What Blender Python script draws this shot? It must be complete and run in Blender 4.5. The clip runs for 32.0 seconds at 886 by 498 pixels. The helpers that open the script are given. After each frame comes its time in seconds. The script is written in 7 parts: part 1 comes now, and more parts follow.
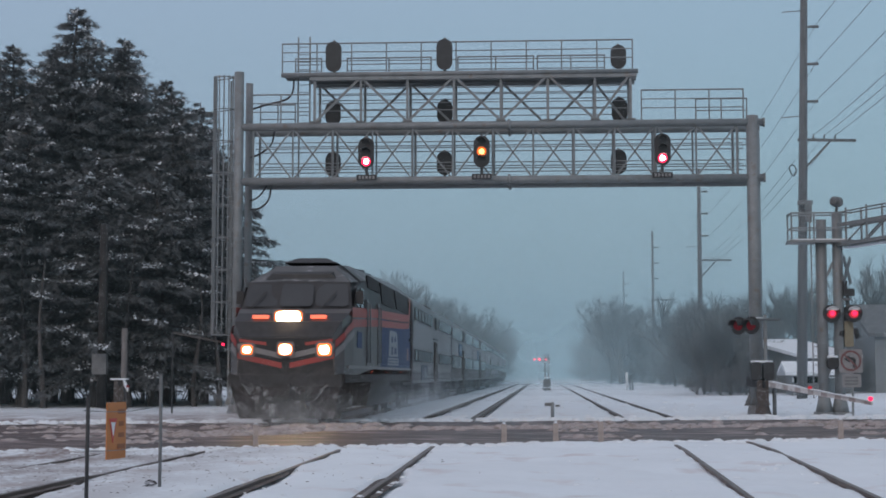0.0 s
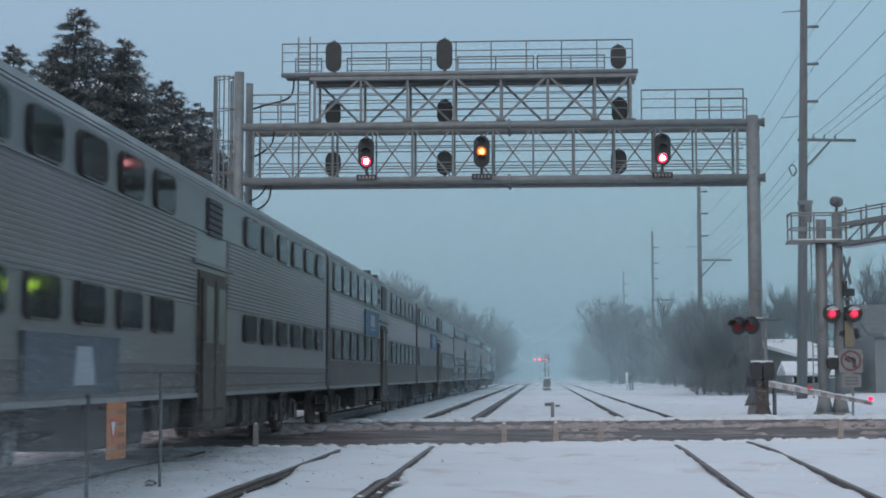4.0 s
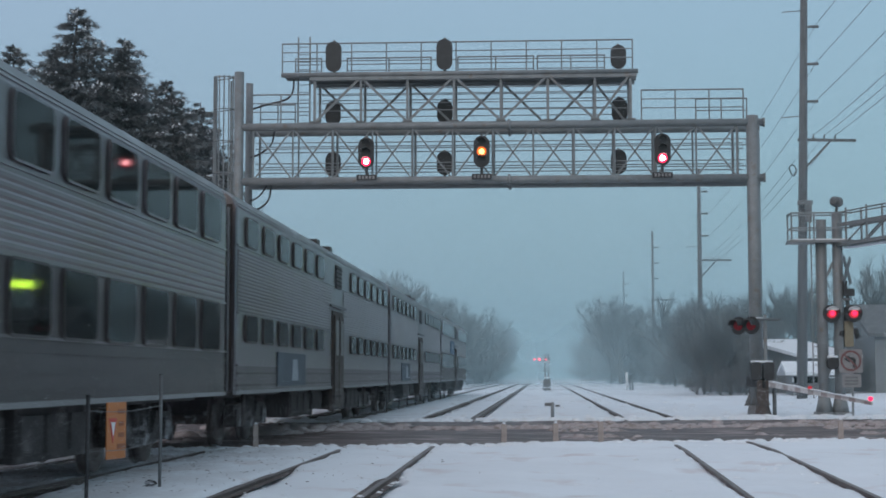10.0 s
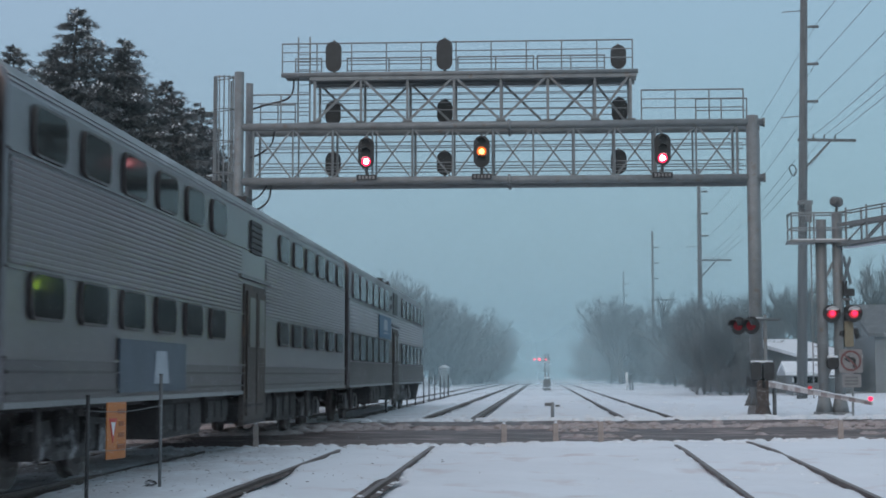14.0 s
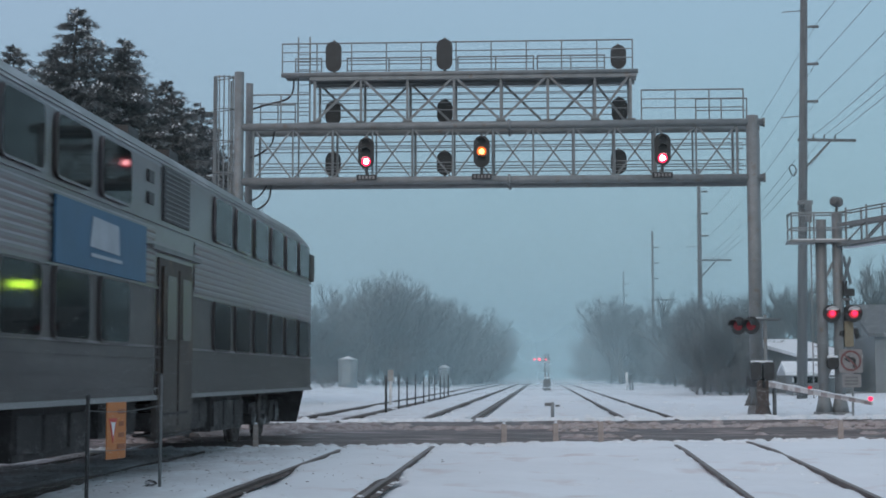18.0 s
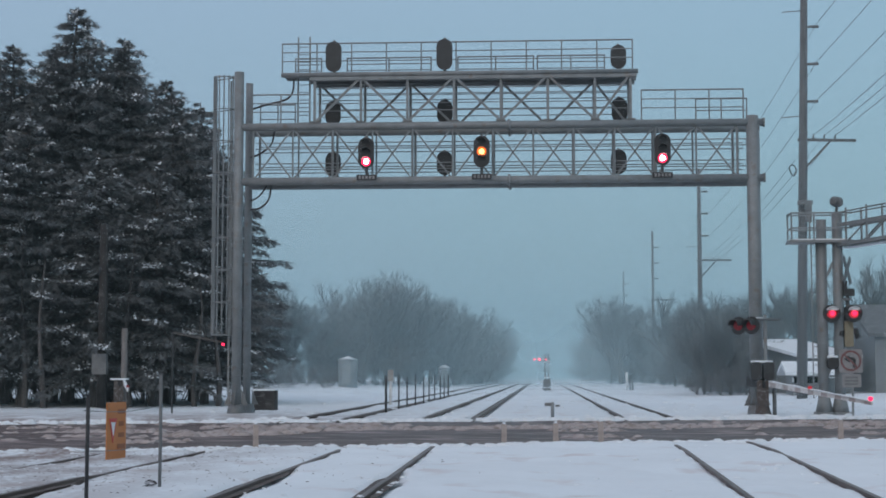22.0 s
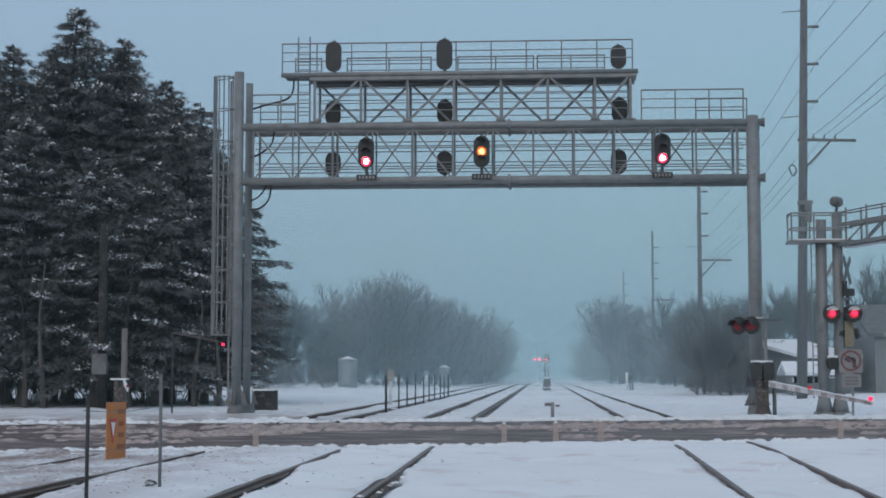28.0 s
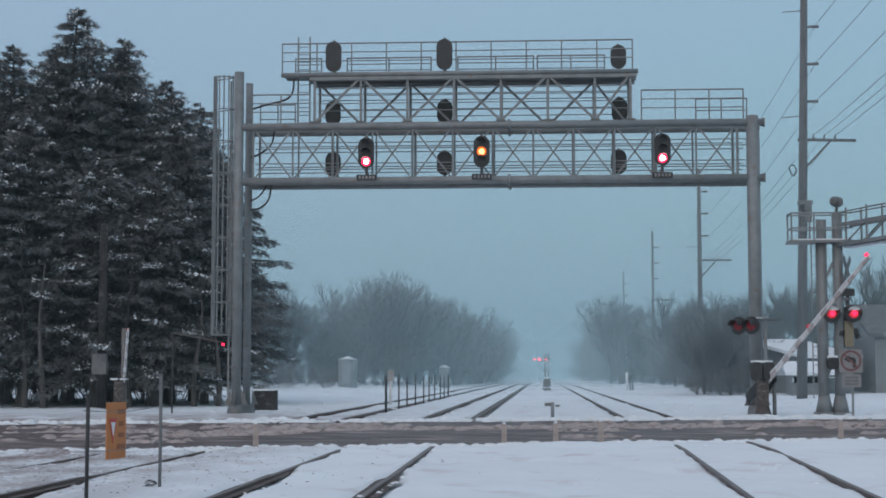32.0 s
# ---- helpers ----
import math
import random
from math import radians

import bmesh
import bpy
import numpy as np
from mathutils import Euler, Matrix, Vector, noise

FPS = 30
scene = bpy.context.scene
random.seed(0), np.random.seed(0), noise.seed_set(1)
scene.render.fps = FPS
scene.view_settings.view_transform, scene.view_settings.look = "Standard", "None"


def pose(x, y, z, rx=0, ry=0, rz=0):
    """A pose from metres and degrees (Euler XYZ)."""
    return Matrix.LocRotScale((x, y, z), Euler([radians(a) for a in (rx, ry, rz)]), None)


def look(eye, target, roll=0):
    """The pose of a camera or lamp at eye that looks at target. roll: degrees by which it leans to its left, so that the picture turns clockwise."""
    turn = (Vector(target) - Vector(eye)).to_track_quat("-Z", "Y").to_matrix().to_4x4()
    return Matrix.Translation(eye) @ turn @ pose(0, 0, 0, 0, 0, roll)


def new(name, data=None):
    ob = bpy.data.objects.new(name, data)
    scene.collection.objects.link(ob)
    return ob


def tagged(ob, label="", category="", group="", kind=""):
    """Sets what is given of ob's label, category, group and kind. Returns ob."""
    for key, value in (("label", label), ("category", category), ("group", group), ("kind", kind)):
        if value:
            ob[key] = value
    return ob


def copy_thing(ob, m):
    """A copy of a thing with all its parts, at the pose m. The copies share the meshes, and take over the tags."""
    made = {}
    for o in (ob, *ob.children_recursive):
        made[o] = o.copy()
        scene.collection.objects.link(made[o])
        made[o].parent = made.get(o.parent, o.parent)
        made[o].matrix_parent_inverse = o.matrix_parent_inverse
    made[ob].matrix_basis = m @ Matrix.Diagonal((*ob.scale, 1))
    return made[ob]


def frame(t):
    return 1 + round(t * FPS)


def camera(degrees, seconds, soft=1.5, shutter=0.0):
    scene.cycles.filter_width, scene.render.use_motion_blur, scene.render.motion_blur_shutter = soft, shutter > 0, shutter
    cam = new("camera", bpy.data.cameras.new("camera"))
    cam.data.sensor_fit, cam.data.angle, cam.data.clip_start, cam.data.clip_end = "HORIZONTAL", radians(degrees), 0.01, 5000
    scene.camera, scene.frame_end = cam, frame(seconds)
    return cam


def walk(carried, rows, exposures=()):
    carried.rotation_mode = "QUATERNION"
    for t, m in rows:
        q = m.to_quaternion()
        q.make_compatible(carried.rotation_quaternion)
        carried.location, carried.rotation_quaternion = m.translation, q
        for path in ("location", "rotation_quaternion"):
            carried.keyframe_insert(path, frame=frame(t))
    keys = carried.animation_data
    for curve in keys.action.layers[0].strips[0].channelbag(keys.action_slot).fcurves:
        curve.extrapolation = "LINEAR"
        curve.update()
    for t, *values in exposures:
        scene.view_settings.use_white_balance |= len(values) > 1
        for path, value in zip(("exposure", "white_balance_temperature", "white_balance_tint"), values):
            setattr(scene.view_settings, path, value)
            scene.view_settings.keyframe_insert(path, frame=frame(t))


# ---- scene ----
H = 1.27
cam = camera(31.82, 32.0, soft=1.75, shutter=0.5)
STAND = pose(0, 0, H, 94.636, 0, 3.65)
walk(cam, [(0, STAND), (32, STAND)], exposures=[(0, -0.05, 6720, 15), (1.2, 0.02, 6700, 13), (2.2, 0.07, 6600, 11), (3.2, 0.08, 6550, 10), (18, 0.08, 6550, 10), (22, 0.03, 6500, 10), (32, 0.03, 6500, 10)])

# ---- light: overcast winter dusk ----
world = bpy.data.worlds.new("world")
scene.world = world
world.use_nodes = True
wn, wl = world.node_tree.nodes, world.node_tree.links
wn.clear()
w_out = wn.new("ShaderNodeOutputWorld")
w_sky = wn.new("ShaderNodeTexSky")
w_sky.sky_type, w_sky.sun_disc = "NISHITA", False
w_sky.sun_elevation, w_sky.sun_rotation = radians(28), radians(200)
w_sky.dust_density, w_sky.air_density = 4.0, 1.5
w_blue = wn.new("ShaderNodeBackground")
w_blue.inputs["Strength"].default_value = 0.02
wl.new(w_sky.outputs["Color"], w_blue.inputs["Color"])
w_co = wn.new("ShaderNodeTexCoord")
w_sep = wn.new("ShaderNodeSeparateXYZ")
wl.new(w_co.outputs["Generated"], w_sep.inputs[0])
w_ramp = wn.new("ShaderNodeValToRGB")
wl.new(w_sep.outputs["Z"], w_ramp.inputs["Fac"])
stops = w_ramp.color_ramp.elements
stops[0].position, stops[0].color = 0.0, (0.168, 0.290, 0.380, 1)
stops[1].position, stops[1].color = 1.0, (0.475, 0.505, 0.57, 1)
for p, c in ((0.10, (0.188, 0.317, 0.412, 1)), (0.24, (0.240, 0.362, 0.478, 1)), (0.5, (0.36, 0.43, 0.52, 1))):
    stops.new(p).color = c
w_cloud = wn.new("ShaderNodeBackground")
w_cloud.inputs["Strength"].default_value = 1.0
w_noise = wn.new("ShaderNodeTexNoise")
w_noise.inputs["Scale"].default_value, w_noise.inputs["Detail"].default_value = 3.5, 3
wl.new(w_co.outputs["Generated"], w_noise.inputs["Vector"])
w_vary = wn.new("ShaderNodeMapRange")
w_vary.inputs["From Min"].default_value, w_vary.inputs["From Max"].default_value = 0.3, 0.7
wl.new(w_noise.outputs["Fac"], w_vary.inputs[0])
w_tone = wn.new("ShaderNodeMix")
w_tone.data_type = "RGBA"
w_tone.inputs["A"].default_value, w_tone.inputs["B"].default_value = (0.905, 1.0, 0.995, 1), (1.08, 0.995, 1.05, 1)
# the dusk tint drifts slowly from one side of the sky to the other
w_side = wn.new("ShaderNodeMapRange")
w_side.inputs["From Min"].default_value, w_side.inputs["From Max"].default_value = 0.35, -0.4
w_side.inputs["To Min"].default_value, w_side.inputs["To Max"].default_value = -0.15, 0.75
wl.new(w_sep.outputs["X"], w_side.inputs[0])
w_sum = wn.new("ShaderNodeMath")
w_sum.operation, w_sum.use_clamp = "MULTIPLY_ADD", True
w_sum.inputs[1].default_value = 0.4
wl.new(w_vary.outputs[0], w_sum.inputs[0])
wl.new(w_side.outputs[0], w_sum.inputs[2])
wl.new(w_sum.outputs[0], w_tone.inputs["Factor"])
w_mul = wn.new("ShaderNodeMix")
w_mul.data_type, w_mul.blend_type = "RGBA", "MULTIPLY"
w_mul.inputs["Factor"].default_value = 1.0
wl.new(w_ramp.outputs["Color"], w_mul.inputs["A"])
wl.new(w_tone.outputs["Result"], w_mul.inputs["B"])
wl.new(w_mul.outputs["Result"], w_cloud.inputs["Color"])
w_add = wn.new("ShaderNodeAddShader")
wl.new(w_blue.outputs[0], w_add.inputs[0])
wl.new(w_cloud.outputs[0], w_add.inputs[1])
wl.new(w_add.outputs[0], w_out.inputs["Surface"])

sun = new("sun", bpy.data.lights.new("sun", "SUN"))
sun.data.energy, sun.data.angle, sun.data.color = 0.35, radians(30), (1.0, 0.93, 0.9)
sun.matrix_world = look((-20, -60, 40), (0, 0, 0))


# ---- materials ----
def mat(name, color, rough=0.6, metal=0.0, vary=0.25, scale=3.0, fine=40.0, bump=0.15, dirt=None, dirt_amount=0.0, stretch=(1, 1, 1), per_object=0.0, island=0.0):
    """A surface with stains and grain at two scales."""
    m = bpy.data.materials.new(name)
    m.use_nodes = True
    nt = m.node_tree
    n, l = nt.nodes, nt.links
    bsdf = n["Principled BSDF"]
    bsdf.inputs["Roughness"].default_value, bsdf.inputs["Metallic"].default_value = rough, metal
    co = n.new("ShaderNodeTexCoord")
    mp = n.new("ShaderNodeMapping")
    mp.inputs["Scale"].default_value = stretch
    l.new(co.outputs["Object"], mp.inputs[0])
    big, small = n.new("ShaderNodeTexNoise"), n.new("ShaderNodeTexNoise")
    big.inputs["Scale"].default_value, big.inputs["Detail"].default_value = scale, 6
    small.inputs["Scale"].default_value, small.inputs["Detail"].default_value = fine, 4
    l.new(mp.outputs[0], big.inputs["Vector"])
    l.new(mp.outputs[0], small.inputs["Vector"])
    mixn = n.new("ShaderNodeMath")
    mixn.operation = "MULTIPLY_ADD"
    l.new(small.outputs["Fac"], mixn.inputs[0])
    mixn.inputs[1].default_value = 0.4
    l.new(big.outputs["Fac"], mixn.inputs[2])
    rng = n.new("ShaderNodeMapRange")
    rng.inputs["From Min"].default_value, rng.inputs["From Max"].default_value = 0.45, 0.95
    rng.inputs["To Min"].default_value, rng.inputs["To Max"].default_value = 1 - vary, 1 + vary
    l.new(mixn.outputs[0], rng.inputs[0])
    val = rng.outputs[0]
    if per_object or island:
        if island:
            src = n.new("ShaderNodeNewGeometry").outputs["Random Per Island"]
        else:
            src = n.new("ShaderNodeObjectInfo").outputs["Random"]
        r2 = n.new("ShaderNodeMapRange")
        k = per_object or island
        r2.inputs["To Min"].default_value, r2.inputs["To Max"].default_value = 1 - k, 1 + k
        l.new(src, r2.inputs[0])
        mul = n.new("ShaderNodeMath")
        mul.operation = "MULTIPLY"
        l.new(val, mul.inputs[0])
        l.new(r2.outputs[0], mul.inputs[1])
        val = mul.outputs[0]
    hsv = n.new("ShaderNodeHueSaturation")
    hsv.inputs["Color"].default_value = (*color, 1)
    l.new(val, hsv.inputs["Value"])
    col = hsv.outputs[0]
    if dirt:
        dn = n.new("ShaderNodeTexNoise")
        dn.inputs["Scale"].default_value, dn.inputs["Detail"].default_value = scale * 1.7, 8
        l.new(mp.outputs[0], dn.inputs["Vector"])
        dr = n.new("ShaderNodeMapRange")
        dr.inputs["From Min"].default_value, dr.inputs["From Max"].default_value = 0.62 - 0.3 * dirt_amount, 0.72 - 0.2 * dirt_amount
        l.new(dn.outputs["Fac"], dr.inputs[0])
        mx = n.new("ShaderNodeMix")
        mx.data_type = "RGBA"
        l.new(dr.outputs[0], mx.inputs["Factor"])
        l.new(col, mx.inputs["A"])
        mx.inputs["B"].default_value = (*dirt, 1)
        col = mx.outputs["Result"]
    l.new(col, bsdf.inputs["Base Color"])
    if bump:
        b = n.new("ShaderNodeBump")
        b.inputs["Strength"].default_value, b.inputs["Distance"].default_value = bump, 0.02
        l.new(mixn.outputs[0], b.inputs["Height"])
        l.new(b.outputs[0], bsdf.inputs["Normal"])
    return m


GLASS_SPEC = 0.075


def glow(name, color, strength, base=(0.1, 0.02, 0.02)):
    m = bpy.data.materials.new(name)
    m.use_nodes = True
    b = m.node_tree.nodes["Principled BSDF"]
    b.inputs["Base Color"].default_value = (*base, 1)
    b.inputs["Emission Color"].default_value = (*color, 1)
    b.inputs["Emission Strength"].default_value = strength
    return m


SNOW = mat("snow", (0.76, 0.81, 0.86), 0.75, vary=0.05, scale=0.5, fine=9, bump=0.5, dirt=(0.66, 0.64, 0.66), dirt_amount=0.15)
def darkened(m):
    """Brown grit trampled in beside the left track and along the road's edges, plus painted vignette dimming."""
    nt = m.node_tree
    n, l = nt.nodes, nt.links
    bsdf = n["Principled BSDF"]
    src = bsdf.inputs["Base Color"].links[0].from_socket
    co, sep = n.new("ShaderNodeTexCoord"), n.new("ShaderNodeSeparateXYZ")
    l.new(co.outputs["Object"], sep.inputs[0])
    # broad fade to the left: vignette dimming painted in with the grit
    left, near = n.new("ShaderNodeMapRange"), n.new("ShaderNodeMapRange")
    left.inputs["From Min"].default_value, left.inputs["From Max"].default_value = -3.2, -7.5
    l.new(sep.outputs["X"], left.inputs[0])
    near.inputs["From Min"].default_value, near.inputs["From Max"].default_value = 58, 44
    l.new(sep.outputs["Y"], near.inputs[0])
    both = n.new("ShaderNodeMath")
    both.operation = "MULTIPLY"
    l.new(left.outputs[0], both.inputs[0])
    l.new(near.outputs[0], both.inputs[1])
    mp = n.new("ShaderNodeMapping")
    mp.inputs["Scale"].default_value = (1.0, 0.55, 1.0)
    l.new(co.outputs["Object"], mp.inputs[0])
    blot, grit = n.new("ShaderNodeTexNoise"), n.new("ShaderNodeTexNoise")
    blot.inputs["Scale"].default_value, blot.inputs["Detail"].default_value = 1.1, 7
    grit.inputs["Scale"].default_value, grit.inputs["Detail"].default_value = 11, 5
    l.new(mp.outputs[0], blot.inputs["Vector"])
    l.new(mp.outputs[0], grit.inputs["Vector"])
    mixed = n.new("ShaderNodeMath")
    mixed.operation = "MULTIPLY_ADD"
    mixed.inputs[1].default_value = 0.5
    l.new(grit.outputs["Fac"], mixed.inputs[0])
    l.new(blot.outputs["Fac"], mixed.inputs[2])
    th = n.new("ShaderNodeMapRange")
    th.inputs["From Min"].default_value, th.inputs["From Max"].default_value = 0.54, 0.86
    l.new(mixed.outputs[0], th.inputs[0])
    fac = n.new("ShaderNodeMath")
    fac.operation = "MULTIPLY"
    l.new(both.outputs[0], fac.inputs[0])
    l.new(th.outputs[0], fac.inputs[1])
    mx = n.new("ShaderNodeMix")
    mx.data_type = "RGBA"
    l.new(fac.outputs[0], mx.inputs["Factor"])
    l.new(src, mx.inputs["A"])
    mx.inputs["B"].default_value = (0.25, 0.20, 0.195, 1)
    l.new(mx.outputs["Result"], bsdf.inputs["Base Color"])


darkened(SNOW)
SNOW_CLUMP = mat("snow_clump", (0.78, 0.82, 0.86), 0.8, vary=0.06, scale=2, bump=0.2)
SLUSH = mat("slush", (0.40, 0.35, 0.345), 0.6, vary=0.25, scale=2.5, fine=14, bump=0.6, dirt=(0.26, 0.22, 0.2), dirt_amount=0.35)
ROAD = mat("wet_road", (0.075, 0.052, 0.048), 0.5, vary=0.7, scale=1.6, fine=16, bump=1.0, dirt=(0.30, 0.235, 0.225), dirt_amount=0.36, stretch=(0.22, 1.5, 1))
BALLAST = mat("wet_ballast", (0.10, 0.083, 0.077), 0.8, vary=0.5, scale=4, fine=30, bump=0.8)
RAIL = mat("rusty_rail", (0.10, 0.075, 0.065), 0.5, 0.5, vary=0.3, scale=2)
RAIL_TOP = mat("worn_rail_head", (0.17, 0.15, 0.145), 0.5, 0.4, vary=0.2, scale=2)
GALV = mat("galvanised_steel", (0.235, 0.25, 0.26), 0.6, 0.2, vary=0.18, scale=2.5, bump=0.05, dirt=(0.22, 0.2, 0.19), dirt_amount=0.1)
GALV_DARK = mat("dull_steel", (0.17, 0.175, 0.18), 0.6, 0.3, vary=0.2, scale=3)
BLACK = mat("black_paint", (0.032, 0.033, 0.036), 0.55, vary=0.3, scale=6, bump=0.03)
RUST_DARK = mat("dark_rust", (0.075, 0.06, 0.055), 0.8, vary=0.35, scale=5, dirt=(0.3, 0.3, 0.31), dirt_amount=0.15)
STEEL_TAN = mat("weathered_post", (0.17, 0.155, 0.15), 0.7, vary=0.25, scale=4, stretch=(3, 3, 0.6))
WOOD_POLE = mat("weathered_pole_wood", (0.135, 0.14, 0.145), 0.85, vary=0.3, scale=3, stretch=(6, 6, 0.5), bump=0.3)
CABLE = mat("cable_black", (0.05, 0.05, 0.055), 0.6, vary=0.1, bump=0)
FADED_RED = mat("faded_red_band", (0.43, 0.37, 0.37), 0.6, vary=0.15, scale=5, dirt=(0.5, 0.48, 0.49), dirt_amount=0.6)
WHITE = mat("white_paint", (0.72, 0.72, 0.73), 0.5, vary=0.1, scale=5, dirt=(0.45, 0.42, 0.4), dirt_amount=0.1)
SIGN_WHITE = mat("dull_sign_white", (0.24, 0.23, 0.235), 0.55, vary=0.12, scale=5, dirt=(0.28, 0.27, 0.27), dirt_amount=0.15)
ROOF_DARK = mat("dark_shingles", (0.12, 0.13, 0.135), 0.8, vary=0.2, scale=2, dirt=(0.3, 0.32, 0.34), dirt_amount=0.2)
RED_PAINT = mat("red_paint", (0.50, 0.045, 0.04), 0.45, vary=0.12, scale=4, dirt=(0.25, 0.06, 0.05), dirt_amount=0.15)
ORANGE_DARK = mat("dark_orange_print", (0.27, 0.085, 0.03), 0.55, vary=0.1, scale=6, bump=0.0)
ORANGE = mat("orange_sign", (0.49, 0.165, 0.04), 0.5, vary=0.08, scale=6, bump=0.02)
STAINLESS = mat("stainless_steel", (0.196, 0.181, 0.191), 0.32, 0.88, vary=0.14, scale=0.8, fine=12, bump=0.03, dirt=(0.18, 0.165, 0.16), dirt_amount=0.25, stretch=(1, 0.35, 1))
# lower-side steels: shade near the ground painted in along with spray grime
STAINLESS_LOW = mat("grimy_shaded_stainless", (0.08, 0.072, 0.072), 0.5, 0.4, vary=0.25, scale=1.0, fine=12, bump=0.03, dirt=(0.11, 0.10, 0.095), dirt_amount=0.3, stretch=(1, 0.4, 1))
STAINLESS_MID = mat("half_shaded_stainless", (0.12, 0.109, 0.113), 0.42, 0.6, vary=0.2, scale=1.0, fine=12, bump=0.03, dirt=(0.14, 0.13, 0.125), dirt_amount=0.25, stretch=(1, 0.4, 1))
STAINLESS_DULL = mat("painted_silver", (0.25, 0.255, 0.26), 0.5, 0.4, vary=0.15, scale=0.9, fine=14, bump=0.03, dirt=(0.22, 0.20, 0.19), dirt_amount=0.2, stretch=(1, 0.3, 1))
# eave steel made lighter to imitate the sky caught on the curve
EAVE = mat("lightened_eave_flute", (0.33, 0.335, 0.345), 0.45, 0.4, vary=0.15, scale=1.2, bump=0.02, dirt=(0.5, 0.5, 0.52), dirt_amount=0.1, stretch=(1, 0.3, 1))
CAR_ROOF = mat("dusty_roof", (0.33, 0.33, 0.34), 0.65, 0.2, vary=0.2, scale=1.2, dirt=(0.55, 0.55, 0.58), dirt_amount=0.15, stretch=(1, 0.3, 1))
GLASS_DARK = mat("tinted_window", (0.009, 0.012, 0.012), 0.04, 0.0, vary=0.2, scale=1.0, bump=0.0)
GLASS_DARK.node_tree.nodes["Principled BSDF"].inputs["Specular IOR Level"].default_value = GLASS_SPEC
SCREEN_GLASS = mat("windscreen_glass", (0.05, 0.055, 0.06), 0.1, vary=0.2, scale=1.0, bump=0.0)
CABINET = mat("pale_cabinet_paint", (0.30, 0.345, 0.365), 0.7, vary=0.12, scale=2, dirt=(0.24, 0.25, 0.25), dirt_amount=0.2)
STAKE_TAN = mat("weathered_stake", (0.36, 0.30, 0.275), 0.8, vary=0.2, scale=6)
END_BROWN = mat("rusty_end_sheet", (0.045, 0.034, 0.031), 0.8, vary=0.4, scale=2, dirt=(0.08, 0.05, 0.04), dirt_amount=0.3)
# door surround: a recess's shade painted into the colour, with brown grime
RECESS = mat("recess_shade_frame", (0.055, 0.044, 0.04), 0.7, vary=0.3, scale=2, dirt=(0.13, 0.085, 0.055), dirt_amount=0.25)
DOOR_PANE = mat("dim_door_glass", (0.055, 0.045, 0.038), 0.3, vary=0.25, scale=1.5, bump=0)
GLASS_GREY = mat("hazy_window", (0.011, 0.014, 0.014), 0.06, vary=0.2, scale=1.0, bump=0)
GLASS_GREY.node_tree.nodes["Principled BSDF"].inputs["Specular IOR Level"].default_value = 0.065
RUBBER = mat("black_rubber", (0.025, 0.025, 0.027), 0.8, vary=0.2, scale=3)
UNDER = mat("grimy_underframe", (0.032, 0.029, 0.029), 0.8, 0.1, vary=0.5, scale=2, dirt=(0.11, 0.10, 0.10), dirt_amount=0.1)
UNDER_SNOWY = mat("snow_caked_gear", (0.038, 0.034, 0.034), 0.8, 0.1, vary=0.5, scale=2.4, dirt=(0.30, 0.30, 0.315), dirt_amount=0.25)
STRIPE_RED = mat("dusty_red_stripe", (0.37, 0.068, 0.062), 0.5, vary=0.1, scale=1.2, dirt=(0.29, 0.105, 0.10), dirt_amount=0.15, bump=0.02)
SIGN_RED = mat("weathered_red_print", (0.17, 0.075, 0.075), 0.6, vary=0.2, scale=5, bump=0)
DOOR_BROWN = mat("grimy_door", (0.042, 0.031, 0.026), 0.6, 0.1, vary=0.3, scale=2, dirt=(0.085, 0.06, 0.045), dirt_amount=0.2, stretch=(1, 1, 0.4))
BANNER = mat("blue_banner", (0.022, 0.085, 0.16), 0.5, vary=0.15, scale=2, bump=0.01)
BANNER_DIM = mat("faded_blue_banner", (0.055, 0.075, 0.1), 0.55, vary=0.2, scale=2, bump=0.01)
PALE_DIM = mat("dull_pale_emblem", (0.30, 0.33, 0.37), 0.55, vary=0.15, scale=3, bump=0.01)
PALE = mat("pale_emblem", (0.24, 0.25, 0.28), 0.5, vary=0.1, scale=3, bump=0.01)
LOCO_BLUE = mat("loco_blue", (0.022, 0.045, 0.13), 0.5, vary=0.2, scale=0.8, dirt=(0.05, 0.068, 0.13), dirt_amount=0.2, bump=0.02)
LOCO_BLUE.node_tree.nodes["Principled BSDF"].inputs["Specular IOR Level"].default_value = 0.2
LOCO_GREY = mat("loco_grey", (0.108, 0.106, 0.11), 0.45, 0.1, vary=0.15, scale=1.2, dirt=(0.12, 0.11, 0.106), dirt_amount=0.25, bump=0.02)
LOCO_DARK = mat("loco_dark_grey", (0.032, 0.034, 0.037), 0.55, 0.1, vary=0.25, scale=1.5, dirt=(0.06, 0.056, 0.056), dirt_amount=0.25, bump=0.03)
LOCO_ROOF = mat("loco_roof_grey", (0.1, 0.103, 0.106), 0.5, 0.15, vary=0.2, scale=1.5, dirt=(0.34, 0.34, 0.35), dirt_amount=0.2, bump=0.03)
NEEDLES = mat("spruce_needles", (0.15, 0.16, 0.167), 0.85, vary=0.35, scale=0.6, bump=0, island=0.4)
BARK = mat("dark_bark", (0.10, 0.092, 0.09), 0.9, vary=0.35, scale=3, stretch=(3, 3, 0.6), bump=0.5)
TWIG = mat("grey_twigs", (0.15, 0.17, 0.18), 0.9, vary=0.2, scale=0.5, bump=0)
# the next two twig greys are paler by distance: haze put into base colour
TWIG_FAR = mat("far_hazed_grey", (0.17, 0.19, 0.20), 0.9, vary=0.15, scale=0.5, bump=0)
